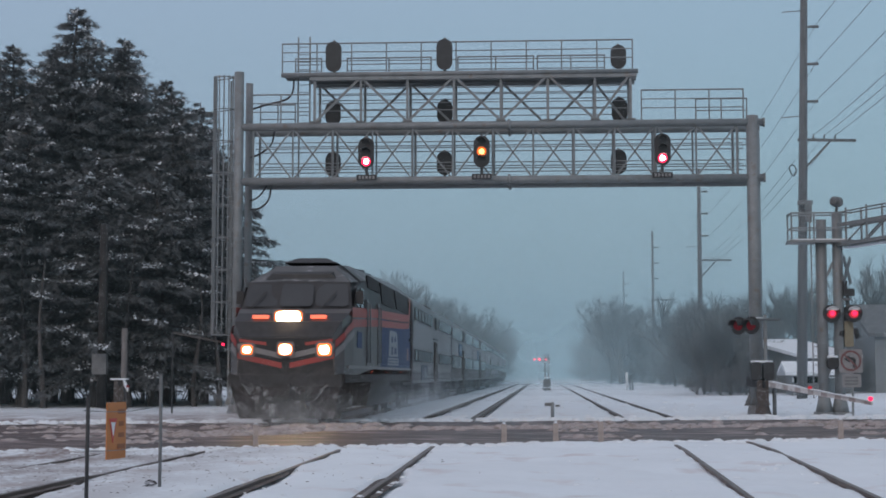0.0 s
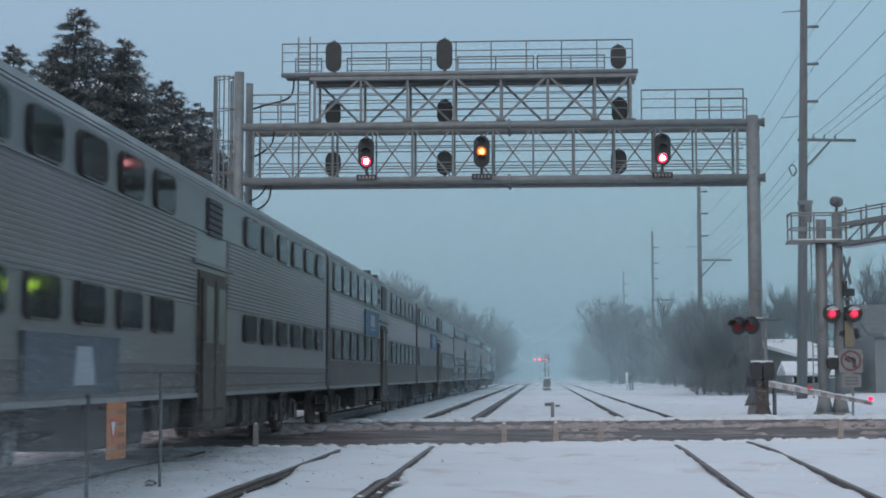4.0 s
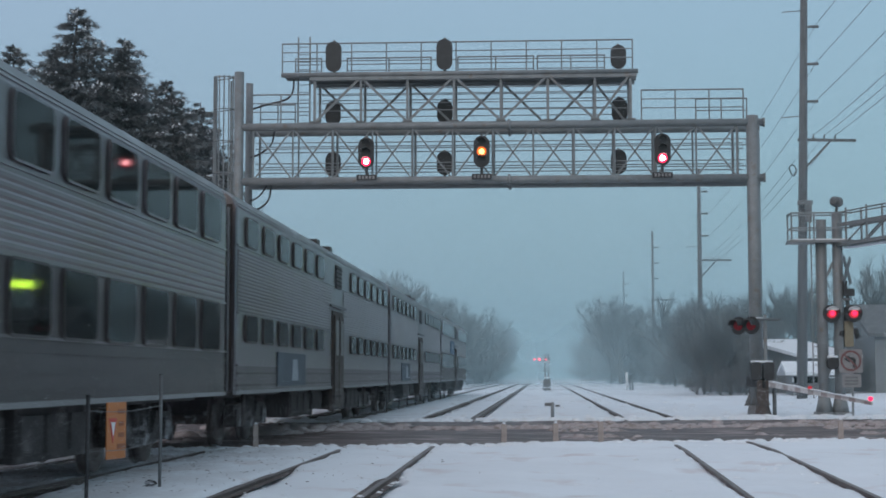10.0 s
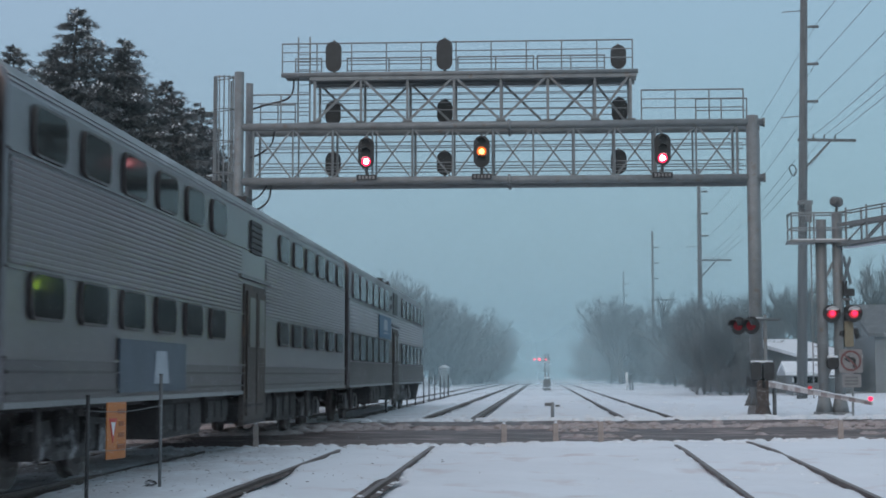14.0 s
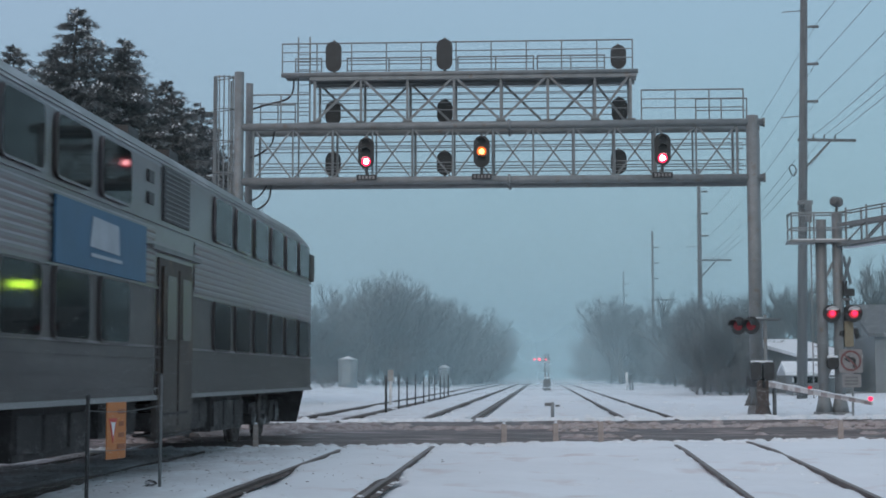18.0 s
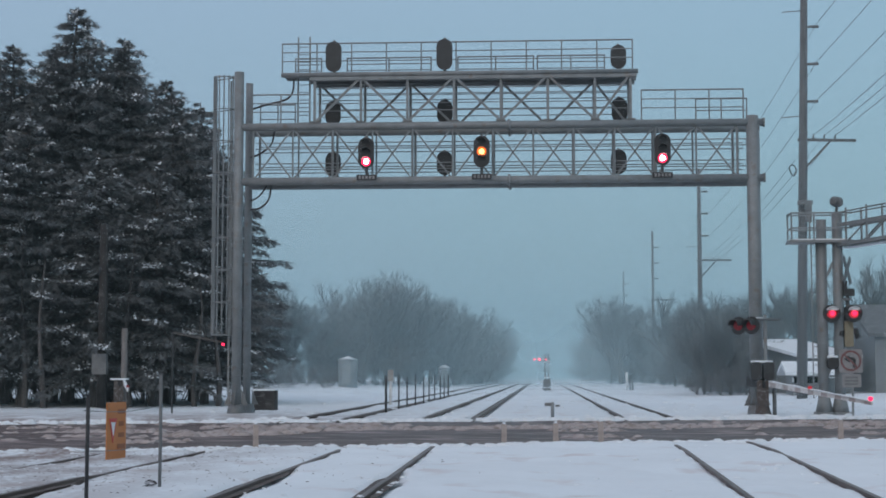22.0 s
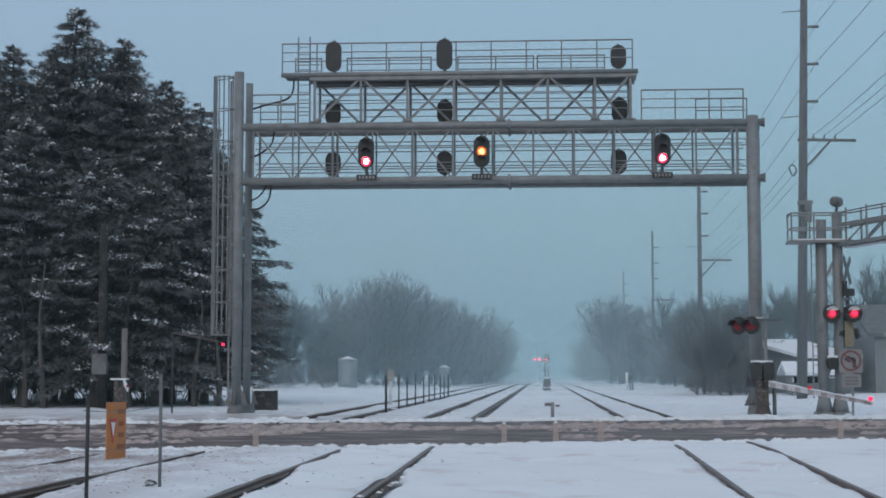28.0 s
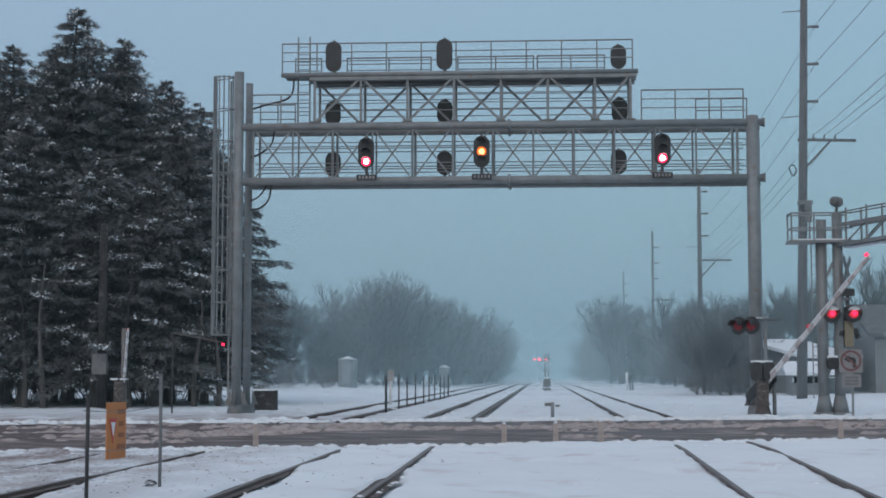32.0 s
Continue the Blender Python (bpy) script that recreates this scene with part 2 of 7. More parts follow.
TWIG_MIST = mat("farthest_hazed_grey", (0.20, 0.22, 0.23), 0.9, vary=0.12, scale=0.5, bump=0)
BUSH_DARK = mat("dark_undergrowth", (0.115, 0.115, 0.12), 0.9, vary=0.3, scale=0.7, bump=0)
BUSH = mat("brush_twigs", (0.14, 0.145, 0.15), 0.9, vary=0.3, scale=0.7, bump=0)
HOUSE = mat("grey_siding", (0.20, 0.215, 0.225), 0.7, vary=0.12, scale=1.0, stretch=(1, 1, 8))
CONCRETE = mat("concrete", (0.36, 0.35, 0.34), 0.85, vary=0.2, scale=3)
YELLOW_BACK = mat("tan_case", (0.25, 0.215, 0.15), 0.6, vary=0.15, scale=4)
RED_HOT = glow("red_lamp_core", (1.0, 0.42, 0.45), 12.0)
RED_LIT = glow("red_lens_lit", (1.0, 0.02, 0.09), 2.2)
RED_DIM = glow("red_lens_dim", (1.0, 0.03, 0.06), 0.45)
FAR_RED = glow("far_red_lamp", (1.0, 0.05, 0.09), 5.0)
AMBER_HOT = glow("amber_lamp_core", (1.0, 0.50, 0.16), 3.5)
AMBER_LIT = glow("amber_lens_lit", (1.0, 0.16, 0.02), 1.3)
WARM_HOT = glow("headlight_core", (1.0, 0.74, 0.42), 50.0)
# lens rim glows orange-red to imitate the glare halo around the core
WARM_LIT = glow("headlight_fringe_lens", (1.0, 0.20, 0.05), 1.8)
MARKER = glow("marker_lamp", (1.0, 0.18, 0.10), 1.6)
SIGN_GREEN = glow("lit_green_face", (0.5, 0.85, 0.06), 18.0)
RED_FAINT = mat("red_lens", (0.30, 0.02, 0.03), 0.25, vary=0.1, bump=0)


# ---- mesh helpers ----
def box(bm, x0, x1, y0, y1, z0, z1):
    v = [bm.verts.new(p) for p in ((x0, y0, z0), (x1, y0, z0), (x1, y1, z0), (x0, y1, z0), (x0, y0, z1), (x1, y0, z1), (x1, y1, z1), (x0, y1, z1))]
    for f in ((3, 2, 1, 0), (4, 5, 6, 7), (0, 1, 5, 4), (1, 2, 6, 5), (2, 3, 7, 6), (3, 0, 4, 7)):
        bm.faces.new([v[i] for i in f])
    return v


def tube(bm, a, b, r, r2=None, seg=8, caps=True):
    a, b = Vector(a), Vector(b)
    r2 = r if r2 is None else r2
    w = (b - a).normalized()
    s = w.orthogonal().normalized()
    t = w.cross(s)
    ring = []
    for c, q in ((a, r), (b, r2)):
        ring.append([bm.verts.new(c + (s * math.cos(2 * math.pi * i / seg) + t * math.sin(2 * math.pi * i / seg)) * q) for i in range(seg)])
    for i in range(seg):
        j = (i + 1) % seg
        f = bm.faces.new((ring[0][i], ring[0][j], ring[1][j], ring[1][i]))
        f.smooth = seg > 5
    if caps:
        bm.faces.new(ring[0][::-1])
        bm.faces.new(ring[1])


def bar(bm, a, b, w, h):
    """A square bar from a to b: w across, h deep."""
    a, b = Vector(a), Vector(b)
    d = (b - a).normalized()
    up = Vector((0, 1, 0)) if abs(d.y) < 0.9 else Vector((0, 0, 1))
    s = d.cross(up).normalized()
    u = s.cross(d)
    r = [[bm.verts.new(c + s * w / 2 * i + u * h / 2 * j) for i, j in ((-1, -1), (1, -1), (1, 1), (-1, 1))] for c in (a, b)]
    for i in range(4):
        j = (i + 1) % 4
        bm.faces.new((r[0][i], r[0][j], r[1][j], r[1][i]))
    bm.faces.new(r[0][::-1])
    bm.faces.new(r[1])


def slab(bm, outline, thick, axis):
    """A plate: an outline of (u, v) points, thick along the axis, centred on it. axis x: (y, z); y: (x, z); z: (x, y)."""
    def at(u, v, w):
        return {"x": (w, u, v), "y": (u, w, v), "z": (u, v, w)}[axis]
    lo = [bm.verts.new(at(u, v, -thick / 2)) for u, v in outline]
    hi = [bm.verts.new(at(u, v, thick / 2)) for u, v in outline]
    bm.faces.new(lo[::-1])
    bm.faces.new(hi)
    k = len(lo)
    for i in range(k):
        j = (i + 1) % k
        bm.faces.new((lo[i], lo[j], hi[j], hi[i]))


def rounded(cu, cv, w, h, r, seg=5):
    pts = []
    for sx, sy, a0 in ((1, 1, 0), (-1, 1, 90), (-1, -1, 180), (1, -1, 270)):
        for i in range(seg + 1):
            a = radians(a0 + 90 * i / seg)
            pts.append((cu + sx * (w / 2 - r) + r * math.cos(a), cv + sy * (h / 2 - r) + r * math.sin(a)))
    return pts


def move(bm, m, since=0):
    bm.verts.ensure_lookup_table()
    for v in bm.verts[since:]:
        v.co = m @ v.co


def loft(bm, rings, close_ends=True, smooth=True):
    rows = [[bm.verts.new(p) for p in r] for r in rings]
    k = len(rows[0])
    for a, b in zip(rows, rows[1:]):
        for i in range(k):
            j = (i + 1) % k
            f = bm.faces.new((a[i], a[j], b[j], b[i]))
            f.smooth = smooth
    if close_ends:
        bm.faces.new(rows[0][::-1])
        bm.faces.new(rows[-1])


def mesh_of(name, bm, material):
    bmesh.ops.recalc_face_normals(bm, faces=bm.faces)
    me = bpy.data.meshes.new(name)
    bm.to_mesh(me)
    bm.free()
    me.materials.append(material)
    return me


def part(name, bm, material, parent, label=""):
    ob = new(name, mesh_of(name, bm, material))
    ob.parent = parent
    if label:
        ob["label"] = label
    return ob


def thing(name, m, label, category, group="", kind=""):
    ob = new(name)
    ob.empty_display_size = 0.2
    ob.matrix_basis = m
    return tagged(ob, label, category, group, kind)


def solid(name, bm, material, label="", category="", group="", kind="", m=None):
    ob = new(name, mesh_of(name, bm, material))
    if m is not None:
        ob.matrix_basis = m
    return tagged(ob, label, category, group, kind)


def from_arrays(name, verts, faces, material):
    me = bpy.data.meshes.new(name)
    me.from_pydata(verts, [], faces)
    me.materials.append(material)
    return me


# ---- ground, road, tracks ----
TRACKS = (-6.5, -2.73, 3.17)


def road_near(x):
    return 29.2 + 0.38 * max(-14, min(14, x)) + 0.33 * (x - max(-14, min(14, x)))


def road_far(x):
    return 45.3 + 0.29 * max(-14, min(14, x)) + 0.33 * (x - max(-14, min(14, x)))


def fall(x, y):
    """How far the ground drops towards the near right corner."""
    return -0.2 * max(0, min(1, (27 - y) / 10)) * max(0, min(1, (x + 4) / 7))


def bare(x, y):
    """Half the width of the strip bared along a rail: wide close by and far off, nearly closed before the road."""
    k = max(0, min(1, ((19.0 if x < -4.5 else 20.2 + 0.9 * math.sin(x * 3.0)) - y) / 0.5))
    w = 0.045 + 0.025 * noise.noise((y * 0.9, x, 1)) + 0.10 * k
    if y > 44:
        w = (0.2 if x < -4 else 0.17 if x < 0 else 0.08) + 0.04 * noise.noise((y * 0.35, x, 4)) + 0.02 * noise.noise((y * 1.9, x, 4))
    if x > 1.5 and y < 44:
        w *= 0.4
    if x > 3.5 and 19 < y < 44:
        w = 0.01
    return max(0.012, w)


def ground_z(x, y):
    z = fall(x, y) + 0.05 * noise.noise((x * 0.35, y * 0.25, 3.1)) + 0.03 * noise.noise((x * 1.7, y * 1.4, 7.7)) - 0.02
    if 10 < y < 80:
        z += 0.008 * noise.noise((x * 4.5, y * 3.2, 1.7))
    side = max(0, min(1, (abs(x + 1) - 9) / 12)) * max(0, min(1, (y - 60) / 60))
    z += 0.55 * side + 0.25 * side * noise.noise((x * 0.11, y * 0.06, 1.0))
    n, f = road_near(x), road_far(x)
    if n - 0.6 < y < f + 0.6:
        inside = min(y - n, f - y)
        k = max(0, min(1, inside / 0.5 + 0.6 * noise.noise((x * 0.9, y * 0.9, 5.0))))
        z = z * (1 - k) - 0.10 * k
    elif n - 2.2 < y < f + 1.8:
        out = n - y if y < n else y - f
        z += 0.07 * max(0, 1 - abs(out - 0.9) / 0.8) * (0.6 + noise.noise((x * 0.8, y * 0.8, 2.0)))
    for c in TRACKS:
        for r in (-0.75, 0.75):
            d = abs(x - c - r * 1.007)
            if d < 0.44:
                w = bare(c + r * 1.007, y) + (0.04 if c > 0 and y < 44 else 0.1 if y < (19.3 if c < -4 else 21.5) or y > 44 else 0.03)
                z -= 0.10 * max(0, min(1, (w - d) / 0.1)) * (0.75 + 0.5 * noise.noise((y * 0.7, c, r)))
    return z


def spaced(parts):
    out = []
    for a, b, k in parts:
        out += [a + (b - a) * i / k for i in range(k)]
    return out + [parts[-1][1]]


def sheet(xs, ys, zf):
    verts = [(x, y, zf(x, y)) for y in ys for x in xs]
    w = len(xs)
    faces = [(j * w + i, j * w + i + 1, (j + 1) * w + i + 1, (j + 1) * w + i) for j in range(len(ys) - 1) for i in range(w - 1)]
    return verts, faces


XS = spaced([(-2500, -200, 8), (-200, -40, 16), (-40, -12, 40), (-12, 9, 260), (9, 30, 50), (30, 200, 17), (200, 2500, 8)])
YS = spaced([(-400, -20, 8), (-20, 12, 12), (12, 34, 130), (34, 48, 40), (48, 80, 90), (80, 200, 60), (200, 500, 30), (500, 3500, 12)])
v, f = sheet(XS, YS, ground_z)
ground = tagged(new("ground", from_arrays("ground", v, f, SNOW)), "snow-covered ground with tracks and trodden patches", "ground", kind="structure")
for p in ground.data.polygons:
    p.use_smooth = True

# the wet crossing road
ROADX = spaced([(-300, -30, 30), (-30, 30, 240), (30, 300, 30)])
rows = 60
v = []
for j in range(rows + 1):
    for x in ROADX:
        n, fr = road_near(x) - 0.5, road_far(x) + 0.5
        k = j / rows
        y = n + (fr - n) * k
        rut = 0.018 * math.sin(k * 40) + 0.03 * noise.noise((x * 0.25, y * 1.6, 0)) + 0.012 * noise.noise((x * 2, y * 5, 4))
        edge = min(k, 1 - k) * rows / 4
        v.append((x, y, -0.035 + rut - 0.16 * max(0, 1 - edge)))
w = len(ROADX)
f = [(j * w + i, j * w + i + 1, (j + 1) * w + i + 1, (j + 1) * w + i) for j in range(rows) for i in range(w - 1)]
road = tagged(new("road", from_arrays("road", v, f, ROAD)), "wet asphalt crossing road with brown slush and ruts", "road", kind="structure")
for p in road.data.polygons:
    p.use_smooth = True


def lumps(name, count, place, size, material, label):
    """Broken snow thrown up in a ridge."""
    vs, fs = [], []
    for _ in range(count):
        x, y = place()
        r = size * random.uniform(0.35, 1.25)
        b = len(vs)
        ring = 6
        h = r * random.uniform(0.45, 1.0)
        z0 = ground_z(x, y) - min(0.04, 0.3 * r)
        z0 = max(z0, -0.045)
        for lev, (k, z) in enumerate(((1.25, 0), (0.9, 0.6), (0.4, 0.95))):
            for i in range(ring):
                a = 2 * math.pi * i / ring + lev * 0.5
                q = r * k * random.uniform(0.75, 1.2)
                vs.append((x + q * 1.5 * math.cos(a), y + q * math.sin(a), z0 + h * z * random.uniform(0.8, 1.1)))
        for lev in range(2):
            for i in range(ring):
                j = (i + 1) % ring
                fs.append((b + lev * ring + i, b + lev * ring + j, b + (lev + 1) * ring + j, b + (lev + 1) * ring + i))
        fs.append(tuple(b + 2 * ring + i for i in range(ring)))
    ob = tagged(new(name, from_arrays(name, vs, fs, material)), label, "snow", kind="stuff")
    for p in ob.data.polygons:
        p.use_smooth = True
    return ob


def along_far():
    x = random.uniform(-24, 26)
    return x, road_far(x) + random.gauss(0.15, 0.35)


def along_near():
    x = random.uniform(-18, 16)
    return x, road_near(x) + random.gauss(-0.1, 0.3)


def along_middle():
    x = random.uniform(-22, 22)
    k = 0.57 + 0.05 * noise.noise((x * 0.2, 0, 9))
    if noise.noise((x * 0.45, 3, 3)) < -0.12:
        k = random.choice((0.2, 0.45, 0.78))
    return x, road_near(x) + (road_far(x) - road_near(x)) * (k + random.gauss(0, 0.025))


def by_gate():
    x = random.gauss(-5.75, 0.75)
    return x, 36.4 + (x + 5.6) * 1.4 + random.gauss(0, 0.55)


lumps("far_snow_ridge", 1300, along_far, 0.1, SNOW_CLUMP, "ploughed snow ridge along the road's far edge")
lumps("near_snow_ridge", 1400, along_near, 0.075, SNOW_CLUMP, "ploughed snow ridge along the road's near edge")
lumps("slush_ridge", 1500, along_middle, 0.085, SLUSH, "dirty slush ridge between the wheel tracks")
lumps("slush_pile", 420, by_gate, 0.15, SLUSH, "heap of dirty broken slush on the crossing")


def on_far_lane():
    x = random.uniform(-3.0, 13.0)
    k = 0.6 + 0.04 * math.sin(x * 0.9) + 0.03 * noise.noise((x * 0.8, 1, 5))
    return x, road_near(x) + (road_far(x) - road_near(x)) * (k + random.gauss(0, 0.018))


def on_left_lane():
    x = random.uniform(-24, -7.5)
    k = random.choice((0.35, 0.62, 0.85)) + 0.05 * noise.noise((x * 0.5, 2, 5))
    return x, road_near(x) + (road_far(x) - road_near(x)) * (k + random.gauss(0, 0.03))


lumps("lane_ridge", 900, on_far_lane, 0.10, SLUSH, "broken slush ridge thrown up along the lane")
lumps("lane_clods", 170, on_left_lane, 0.11, SLUSH, "scattered brown slush clods on the road")

def near_field():
    x = random.uniform(-8, 9)
    return x, random.uniform(14.5, road_near(x) - 0.3)


def far_field():
    return random.uniform(-14, 14), random.uniform(47.5, 75)


lumps("near_clods", 130, near_field, 0.032, SNOW_CLUMP, "small clods of snow on the near ground")
lumps("far_clods", 220, far_field, 0.08, SNOW_CLUMP, "small clods and tufts under snow")

def by_rail():
    x = random.choice(TRACKS[:2]) + random.choice((-0.755, 0.755)) + random.choice((-1, 1)) * random.uniform(0.13, 0.3)
    return x, random.uniform(14.5, road_near(x))


def by_left_track():
    x = random.gauss(-6.0, 1.6)
    return x, random.uniform(17, road_near(x) + 0.5)


lumps("gravel_flecks", 900, by_left_track, 0.011, BALLAST, "dark gravel flecks scattered on the snow")
lumps("rail_clods", 150, by_rail, 0.022, SNOW_CLUMP, "broken snow along the rails")

# rails: foot, web and head, in snow-filled ballast
RAILY = spaced([(4, 60, 56), (60, 400, 34)])


def sunk(x, y):
    """Rail head against the snow: flush and slushed over in the road."""
    n, f = road_near(x), road_far(x)
    k = max(0, min(1, (y - n + 0.5) / 2)) * max(0, min(1, (f + 0.5 - y) / 2))
    covered = (0.024 if x < -4.5 else 0.012) if x < 0 and 19.2 < y < n else 0
    return 0.005 - 0.06 * k - covered * (1 - k)


def rail_line(x, c):
    prof = ((-0.07, -0.15), (0.07, -0.15), (0.02, -0.12), (0.015, -0.05), (0.037, -0.035), (0.037, 0.0), (-0.037, 0.0), (-0.037, -0.035), (-0.015, -0.05), (-0.02, -0.12))
    bm = bmesh.new()
    loft(bm, [[(x + px, y, fall(x, y) + sunk(x, y) + pz) for px, pz in prof] for y in RAILY], smooth=False)
    r = solid("rail", bm, RAIL, "rusty steel running rail half buried in snow", "rail", "running rails", "structure")
    bm = bmesh.new()
    loft(bm, [[(x + px, y, fall(x, y) + sunk(x, y) + 0.0005 + pz) for px, pz in ((-0.034, 0), (0.034, 0), (0.034, 0.003), (-0.034, 0.003))] for y in RAILY], smooth=False)
    part("rail_head", bm, RAIL_TOP, r, "worn bright rail head")
    # the dark ballast laid bare beside it
    vs, fs = [], []
    ys = spaced([(8, 60, 208), (60, 320, 220)])
    for i, y in enumerate(ys):
        on_road = road_near(x) - 0.3 < y < road_far(x) + 0.3
        for k, s in ((0, -1), (1, 1)):
            wdt = bare(x, y) + 0.02 * noise.noise((y * 3.1, x, s))
            wdt = 0.03 if on_road else max(0.02, wdt)
            vs.append((x + s * wdt, y, fall(x, y) - (0.06 if on_road else 0.03 if y < 46 else 0.012)))
        if i:
            fs.append((2 * i - 2, 2 * i - 1, 2 * i + 1, 2 * i))
    b = tagged(new("ballast", from_arrays("ballast", vs, fs, BALLAST)), "wet dark ballast bared along a rail", "ballast", kind="stuff")
    return r


for c in TRACKS:
    for s in (-0.755, 0.755):
        rail_line(c + s, c)


# thin sheets of mist across the line, lit by the sky and denser with distance
def mist(name, density):
    m = bpy.data.materials.new(name)
    m.use_nodes = True
    n, l = m.node_tree.nodes, m.node_tree.links
    n.clear()
    co, sep, up = n.new("ShaderNodeTexCoord"), n.new("ShaderNodeSeparateXYZ"), n.new("ShaderNodeMapRange")
    l.new(co.outputs["Object"], sep.inputs[0])
    l.new(sep.outputs["Z"], up.inputs[0])
    up.interpolation_type = "SMOOTHSTEP"
    up.inputs["From Min"].default_value, up.inputs["From Max"].default_value = 5.0, 34.0
    up.inputs["To Min"].default_value, up.inputs["To Max"].default_value = density, 0.0
    drift = n.new("ShaderNodeTexNoise")
    drift.inputs["Scale"].default_value, drift.inputs["Detail"].default_value = 0.05, 3
    l.new(co.outputs["Object"], drift.inputs["Vector"])
    thick = n.new("ShaderNodeMapRange")
    thick.inputs["From Min"].default_value, thick.inputs["From Max"].default_value = 0.3, 0.7
    thick.inputs["To Min"].default_value, thick.inputs["To Max"].default_value = 0.92, 1.08
    l.new(drift.outputs["Fac"], thick.inputs[0])
    mul = n.new("ShaderNodeMath")
    mul.operation = "MULTIPLY"
    l.new(up.outputs[0], mul.inputs[0])
    l.new(thick.outputs[0], mul.inputs[1])
    dif, trl, both = n.new("ShaderNodeBsdfDiffuse"), n.new("ShaderNodeBsdfTranslucent"), n.new("ShaderNodeMixShader")
    dif.inputs["Color"].default_value = trl.inputs["Color"].default_value = (*MIST_COLOR, 1)
    both.inputs[0].default_value = 0.4
    l.new(dif.outputs[0], both.inputs[1])
    l.new(trl.outputs[0], both.inputs[2])
    tr, mx, out = n.new("ShaderNodeBsdfTransparent"), n.new("ShaderNodeMixShader"), n.new("ShaderNodeOutputMaterial")
    l.new(mul.outputs[0], mx.inputs[0])
    l.new(tr.outputs[0], mx.inputs[1])
    l.new(both.outputs[0], mx.inputs[2])
    l.new(mx.outputs[0], out.inputs["Surface"])
    return m


MIST_COLOR = (0.60, 0.83, 0.90)
for y, density in ((48.5, 0.025), (76.0, 0.05), (100.0, 0.09), (134.0, 0.105), (172.0, 0.14), (220.0, 0.30)):
    v, f = sheet([-420, 0, 420], [-1, 36], lambda x, z: 0)
    tagged(new("mist", from_arrays("mist", [(x, y, z) for x, z, _ in v], f, mist("mist", density))), "thin sheet of pale freezing mist across the line", "mist", kind="stuff")

# backdrop sheet glowing in the sky's colour, imitating fog that closes the view far down the line
FOG = bpy.data.materials.new("glowing_fog_sheet")
FOG.use_nodes = True
fn, fl = FOG.node_tree.nodes, FOG.node_tree.links
fn.clear()
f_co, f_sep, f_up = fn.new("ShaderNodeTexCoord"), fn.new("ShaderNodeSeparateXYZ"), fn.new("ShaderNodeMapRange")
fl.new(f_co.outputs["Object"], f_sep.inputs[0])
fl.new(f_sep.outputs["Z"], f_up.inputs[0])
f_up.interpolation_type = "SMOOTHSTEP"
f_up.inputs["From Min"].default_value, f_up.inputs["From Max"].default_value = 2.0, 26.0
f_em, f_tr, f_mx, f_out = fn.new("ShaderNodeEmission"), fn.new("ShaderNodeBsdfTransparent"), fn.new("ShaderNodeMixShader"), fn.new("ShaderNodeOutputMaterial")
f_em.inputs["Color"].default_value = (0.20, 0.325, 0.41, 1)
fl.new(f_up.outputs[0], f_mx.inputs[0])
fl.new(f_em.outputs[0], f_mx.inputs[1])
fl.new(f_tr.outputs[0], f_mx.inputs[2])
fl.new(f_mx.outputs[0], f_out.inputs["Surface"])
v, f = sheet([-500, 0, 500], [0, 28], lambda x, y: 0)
tagged(new("backdrop", from_arrays("backdrop", [(x, 430 + 0.0001 * x * x, y - 1) for x, y, z in v], f, FOG)), "glowing grey-blue backdrop sheet imitating fog down the line", "backdrop", kind="structure")


# ---- signal bridge over the tracks ----
BY = 51.0
bridge = thing("signal_bridge", pose(0, BY, 0), "galvanised steel railway signal bridge spanning three tracks, frosted", "signal bridge")
LX, RX = -9.86, 7.03
FRONT, BACK = 0.0, 1.25
ZLOW, ZTOP, ZUP, ZRAIL = 7.7, 9.53, 11.28, 12.34


def one(name, fn, material=GALV, parent=bridge, label=""):
    bm = bmesh.new()
    fn(bm)
    return part(name, bm, material, parent, label)


# columns
for x in (LX - 0.24, RX - 0.13):
    def column(bm, x=x):
        tube(bm, (x, FRONT, 0.25), (x, FRONT, 11.4 if x < 0 else 9.75), 0.165 if x < 0 else 0.2, seg=16)
    one("column", column, GALV, bridge, "round grey steel column")
for x, top in ((LX - 0.13, 11.25), (RX + 0.1, 9.7)):
    def column(bm, x=x, top=top):
        tube(bm, (x, BACK, 0.25), (x, BACK, top), 0.13 if x < 0 else 0.18, seg=16)
    one("column", column, GALV, bridge, "round grey steel column")
for x, y in ((LX - 0.24, FRONT), (RX - 0.13, FRONT), (LX - 0.13, BACK), (RX + 0.1, BACK)):
    def foot(bm, x=x, y=y):
        tube(bm, (x, y, -0.15), (x, y, 0.3), 0.33, 0.25, seg=12)
        for a in range(4):
            c, s = math.cos(a * 1.571), math.sin(a * 1.571)
            slab(bm, ((0.18, 0.28), (0.4, 0.28), (0.18, 0.8)), 0.02, "y")
            bm.verts.ensure_lookup_table()
            n = len(bm.verts)
            move(bm, Matrix.Translation((x, y, 0)) @ Matrix.Rotation(a * 1.571, 4, "Z"), n - 6)
    one("footing", foot, GALV_DARK, bridge, "rust-stained base plate with gussets")
